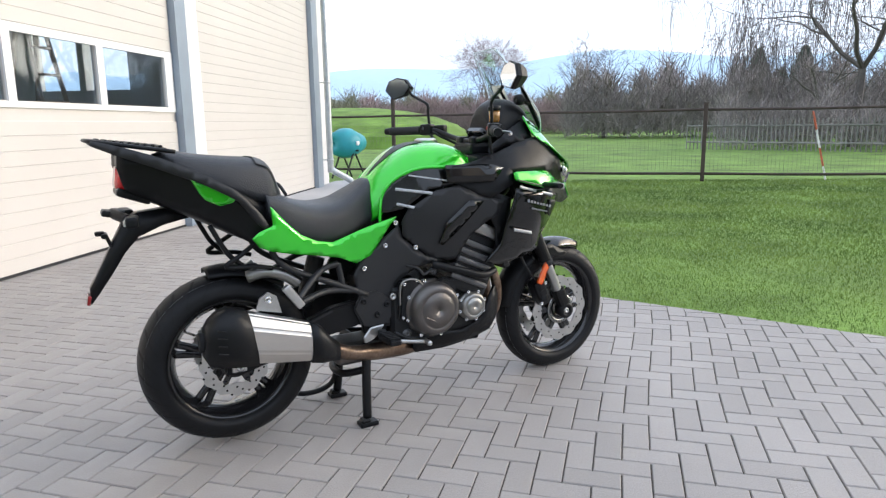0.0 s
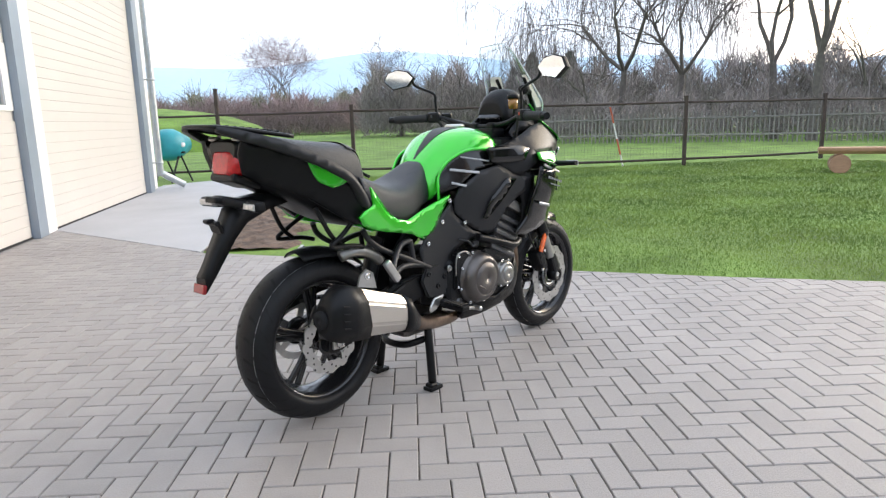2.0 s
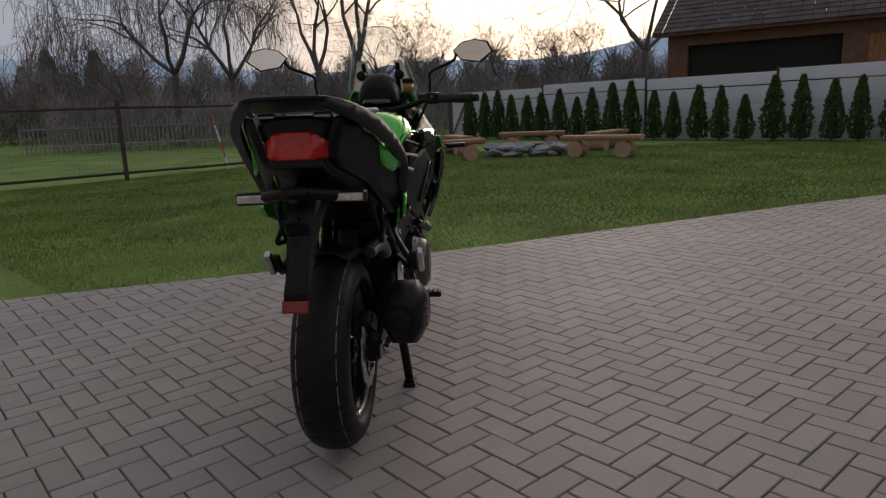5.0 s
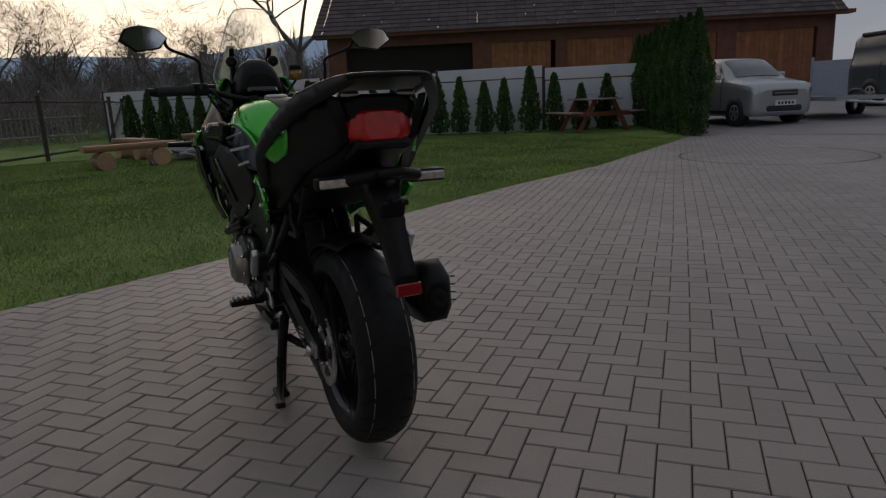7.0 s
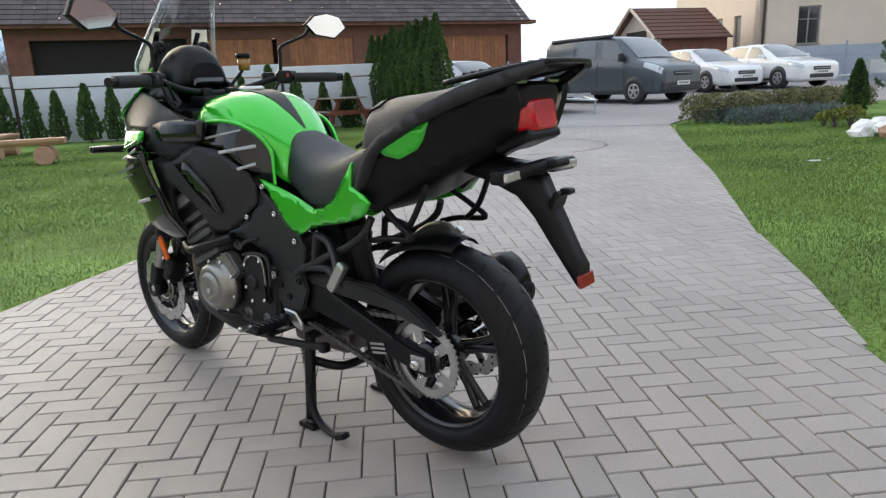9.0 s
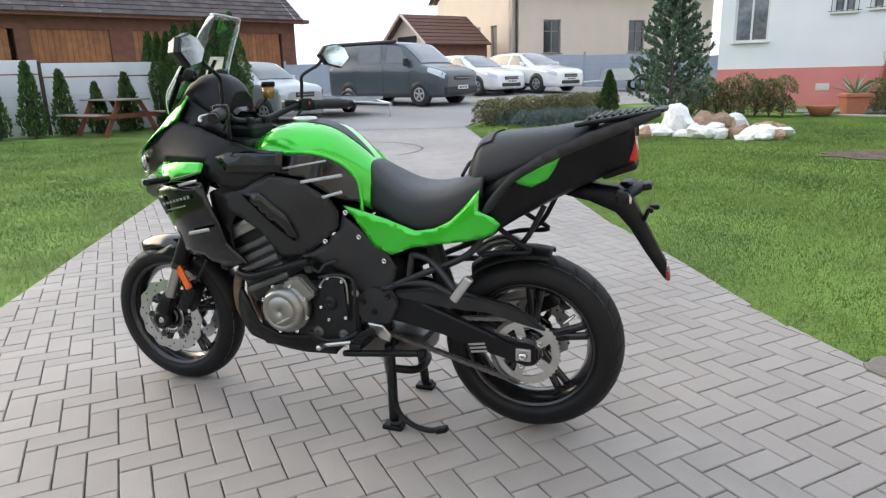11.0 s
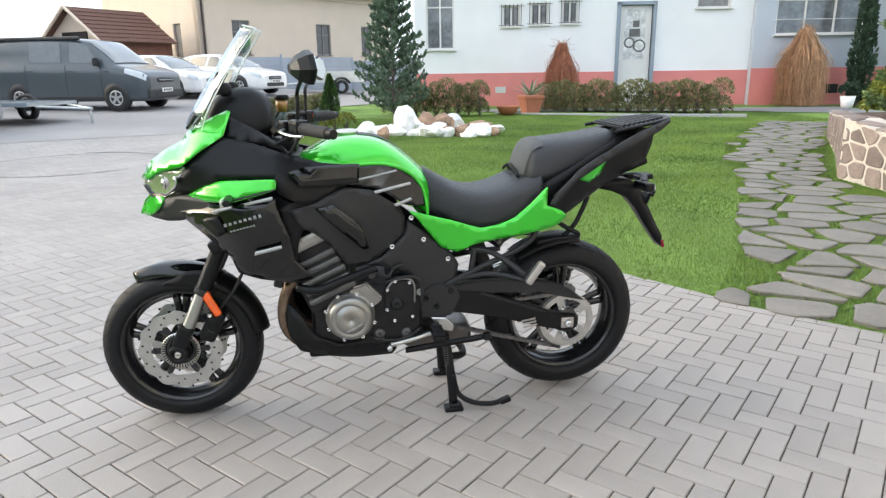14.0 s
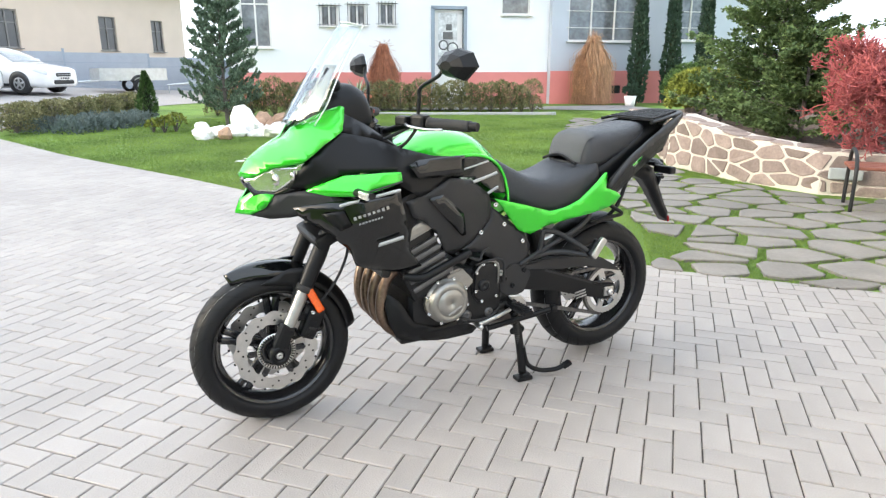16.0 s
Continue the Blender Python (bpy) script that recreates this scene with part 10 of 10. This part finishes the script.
lawn("grass", LAWN_A, 260000, (0.0, 0.0), 0.022, 1)
lawn("grass", LAWN_B, 260000, (0.5, 1.0), 0.022, 2)
lawn("grass", PATHWAY, 110000, (-2.0, 1.0), 0.028, 3)

# ---- herringbone paving blocks, laid at 45 degrees to the motorcycle ----
PU, PV = np.array([0.70711, 0.70711]), np.array([0.70711, -0.70711])


def paver_mesh(lx, ly):
    """A block with chamfered upper edges, lx by ly, its top at z = 0."""
    me = bpy.data.meshes.new("paver")
    hx, hy, c = lx / 2 - 0.0024, ly / 2 - 0.0024, 0.0032
    v = [(sx * (hx - i), sy * (hy - i), z) for z, i in ((-0.03, 0), (-0.0035, 0), (0.0, c)) for sx, sy in ((-1, -1), (1, -1), (1, 1), (-1, 1))]
    f = [(a + k, a + (k + 1) % 4, a + 4 + (k + 1) % 4, a + 4 + k) for a in (0, 4) for k in range(4)] + [(8, 9, 10, 11)]
    me.from_pydata(v, [], f)
    me.materials.append(paver_mat)
    return me


blocks = []
for i in range(-60, 130):
    for j in range(-60, 60):
        q0 = 1.62 + 0.1 * i + 0.4 * j
        p0 = 0.07 + 0.1 * i
        blocks.append((p0 + 0.1, q0 + 0.05, 0))
        blocks.append((p0 + 0.05, q0 + 0.2, 1))
blocks = np.array(blocks)


def laid(p, q):
    """The hand-laid bond drifts a little across the yard."""
    x, y = p * PU[0] + q * PV[0], p * PU[1] + q * PV[1]
    w = np.clip((np.hypot(x - 1.6, y + 1.3) - 0.4) / 1.5, 0, 1)
    w = w * w * (3 - 2 * w)
    p, q = p + 0.1 * w * (0.17 - 0.18 * np.clip(x, -1.5, 1.5)), q + 0.066 * w
    return p * PU[0] + q * PV[0], p * PU[1] + q * PV[1]


cx, cy = laid(blocks[:, 0], blocks[:, 1])
keep = inside(YARD, cx, cy)
for u, v in ((-0.1, -0.1), (0.1, -0.1), (0.1, 0.1), (-0.1, 0.1)):
    keep |= inside(YARD, cx + u, cy + v)
blocks, cx, cy = blocks[keep], cx[keep], cy[keep]
rp = np.random.default_rng(12)
tilt = np.radians(rp.normal(0, 0.22, (len(blocks), 2)))
sink = rp.uniform(-0.0016, 0.0006, len(blocks))
hx, hy, c = 0.0976, 0.0476, 0.0032
base = np.array([[(sx * (hx - i), sy * (hy - i), z) for sx, sy in ((-1, -1), (1, -1), (1, 1), (-1, 1))] for z, i in ((-0.02, 0), (-0.0035, 0), (0.0, c))]).reshape(12, 3)
faces = np.array([(a + k, a + (k + 1) % 4, a + 4 + (k + 1) % 4, a + 4 + k) for a in (0, 4) for k in range(4)] + [(8, 9, 10, 11)])
along = (blocks[:, 2] == 0)[:, None]
LP = np.where(along, base[None, :, 0], -base[None, :, 1])
LQ = np.where(along, base[None, :, 1], base[None, :, 0])
X, Y = laid(blocks[:, 0:1] + LP, blocks[:, 1:2] + LQ)
Z = base[None, :, 2] + sink[:, None] + LP * tilt[:, 0:1] + LQ * tilt[:, 1:2] + rise(X, Y)
V = np.stack([X, Y, Z], 2)
whole = inside(YARD, X[:, 4:8], Y[:, 4:8]).all(axis=1)
# blocks at the border are cut along it
edges = [(np.array(a), np.array(b)) for a, b in zip(YARD, YARD[1:] + YARD[:1])]
mid = np.array([0.6, -0.5])
cut_v, cut_f = [], []
for k in np.nonzero(~whole)[0]:
    top = [V[k, m] for m in (4, 5, 6, 7)]
    for a, b in edges:
        d = b - a
        L = math.hypot(*d)
        t = ((cx[k] - a[0]) * d[0] + (cy[k] - a[1]) * d[1]) / L
        n_ = np.array([d[1], -d[0]]) / L
        dist = (cx[k] - a[0]) * n_[0] + (cy[k] - a[1]) * n_[1]
        if not (-0.15 < t < L + 0.15 and abs(dist) < 0.2):
            continue
        if not inside(YARD, np.array([(a[0] + b[0]) / 2 + n_[0] * 0.01]), np.array([(a[1] + b[1]) / 2 + n_[1] * 0.01]))[0]:
            n_ = -n_
        out = []
        for m in range(len(top)):
            p0, p1 = top[m], top[(m + 1) % len(top)]
            d0, d1 = (p0[0] - a[0]) * n_[0] + (p0[1] - a[1]) * n_[1], (p1[0] - a[0]) * n_[0] + (p1[1] - a[1]) * n_[1]
            if d0 >= 0:
                out.append(p0)
            if d0 * d1 < 0:
                out.append(p0 + (p1 - p0) * d0 / (d0 - d1))
        top = out
        if len(top) < 3:
            break
    if len(top) < 3:
        continue
    s = len(cut_v)
    n = len(top)
    cut_v += [tuple(p + np.array([0, 0, 0.003])) for p in top] + [tuple(p - np.array([0, 0, 0.03])) for p in top]
    cut_f.append(tuple(range(s, s + n)))
    cut_f += [(s + m, s + n + m, s + n + (m + 1) % n, s + (m + 1) % n) for m in range(n)]
me = bpy.data.meshes.new("cut_pavers")
me.from_pydata(cut_v, [], cut_f)
me.materials.append(paver_stuff)
o = new("cut_pavers", me)
o.parent = yard
tagged(o, "grey concrete blocks cut along the lawn edge", kind="stuff")
near = [k for k in np.argsort(np.hypot(cx - 0.35, cy - 0.75)) if whole[k]]
one = set(near[:300])
pm = paver_mesh(0.2, 0.1)
for k in sorted(one):
    o = new("paver", pm)
    o.parent = yard
    e = 0.01
    o0, o1, o2 = laid(*blocks[k, :2]), laid(blocks[k, 0] + e, blocks[k, 1]), laid(blocks[k, 0], blocks[k, 1] + e)
    jac = Matrix((((o1[0] - o0[0]) / e, (o2[0] - o0[0]) / e, 0, 0), ((o1[1] - o0[1]) / e, (o2[1] - o0[1]) / e, 0, 0), (0, 0, 1, 0), (0, 0, 0, 1)))
    o.matrix_basis = Matrix.Translation((cx[k], cy[k], sink[k])) @ jac @ pose(0, 0, 0, math.degrees(tilt[k, 0]), math.degrees(tilt[k, 1]), 0 if blocks[k, 2] == 0 else 90)
rest = np.array([k for k in np.nonzero(whole)[0] if k not in one])
V = V[rest]
me = bpy.data.meshes.new("pavers")
allf = (faces[None, :, ::-1] + 12 * np.arange(len(rest))[:, None, None]).reshape(-1, 4)
me.vertices.add(len(rest) * 12)
me.vertices.foreach_set("co", V.astype(np.float32).ravel())
me.loops.add(allf.size)
me.loops.foreach_set("vertex_index", allf.astype(np.int32).ravel())
me.polygons.add(len(allf))
me.polygons.foreach_set("loop_start", np.arange(0, allf.size, 4, dtype=np.int32))
me.polygons.foreach_set("use_smooth", np.zeros(len(allf), bool))
me.update(calc_edges=True)
me.materials.append(paver_stuff)
o = new("pavers", me)
o.parent = yard
tagged(o, "grey concrete paving blocks farther off", kind="stuff")
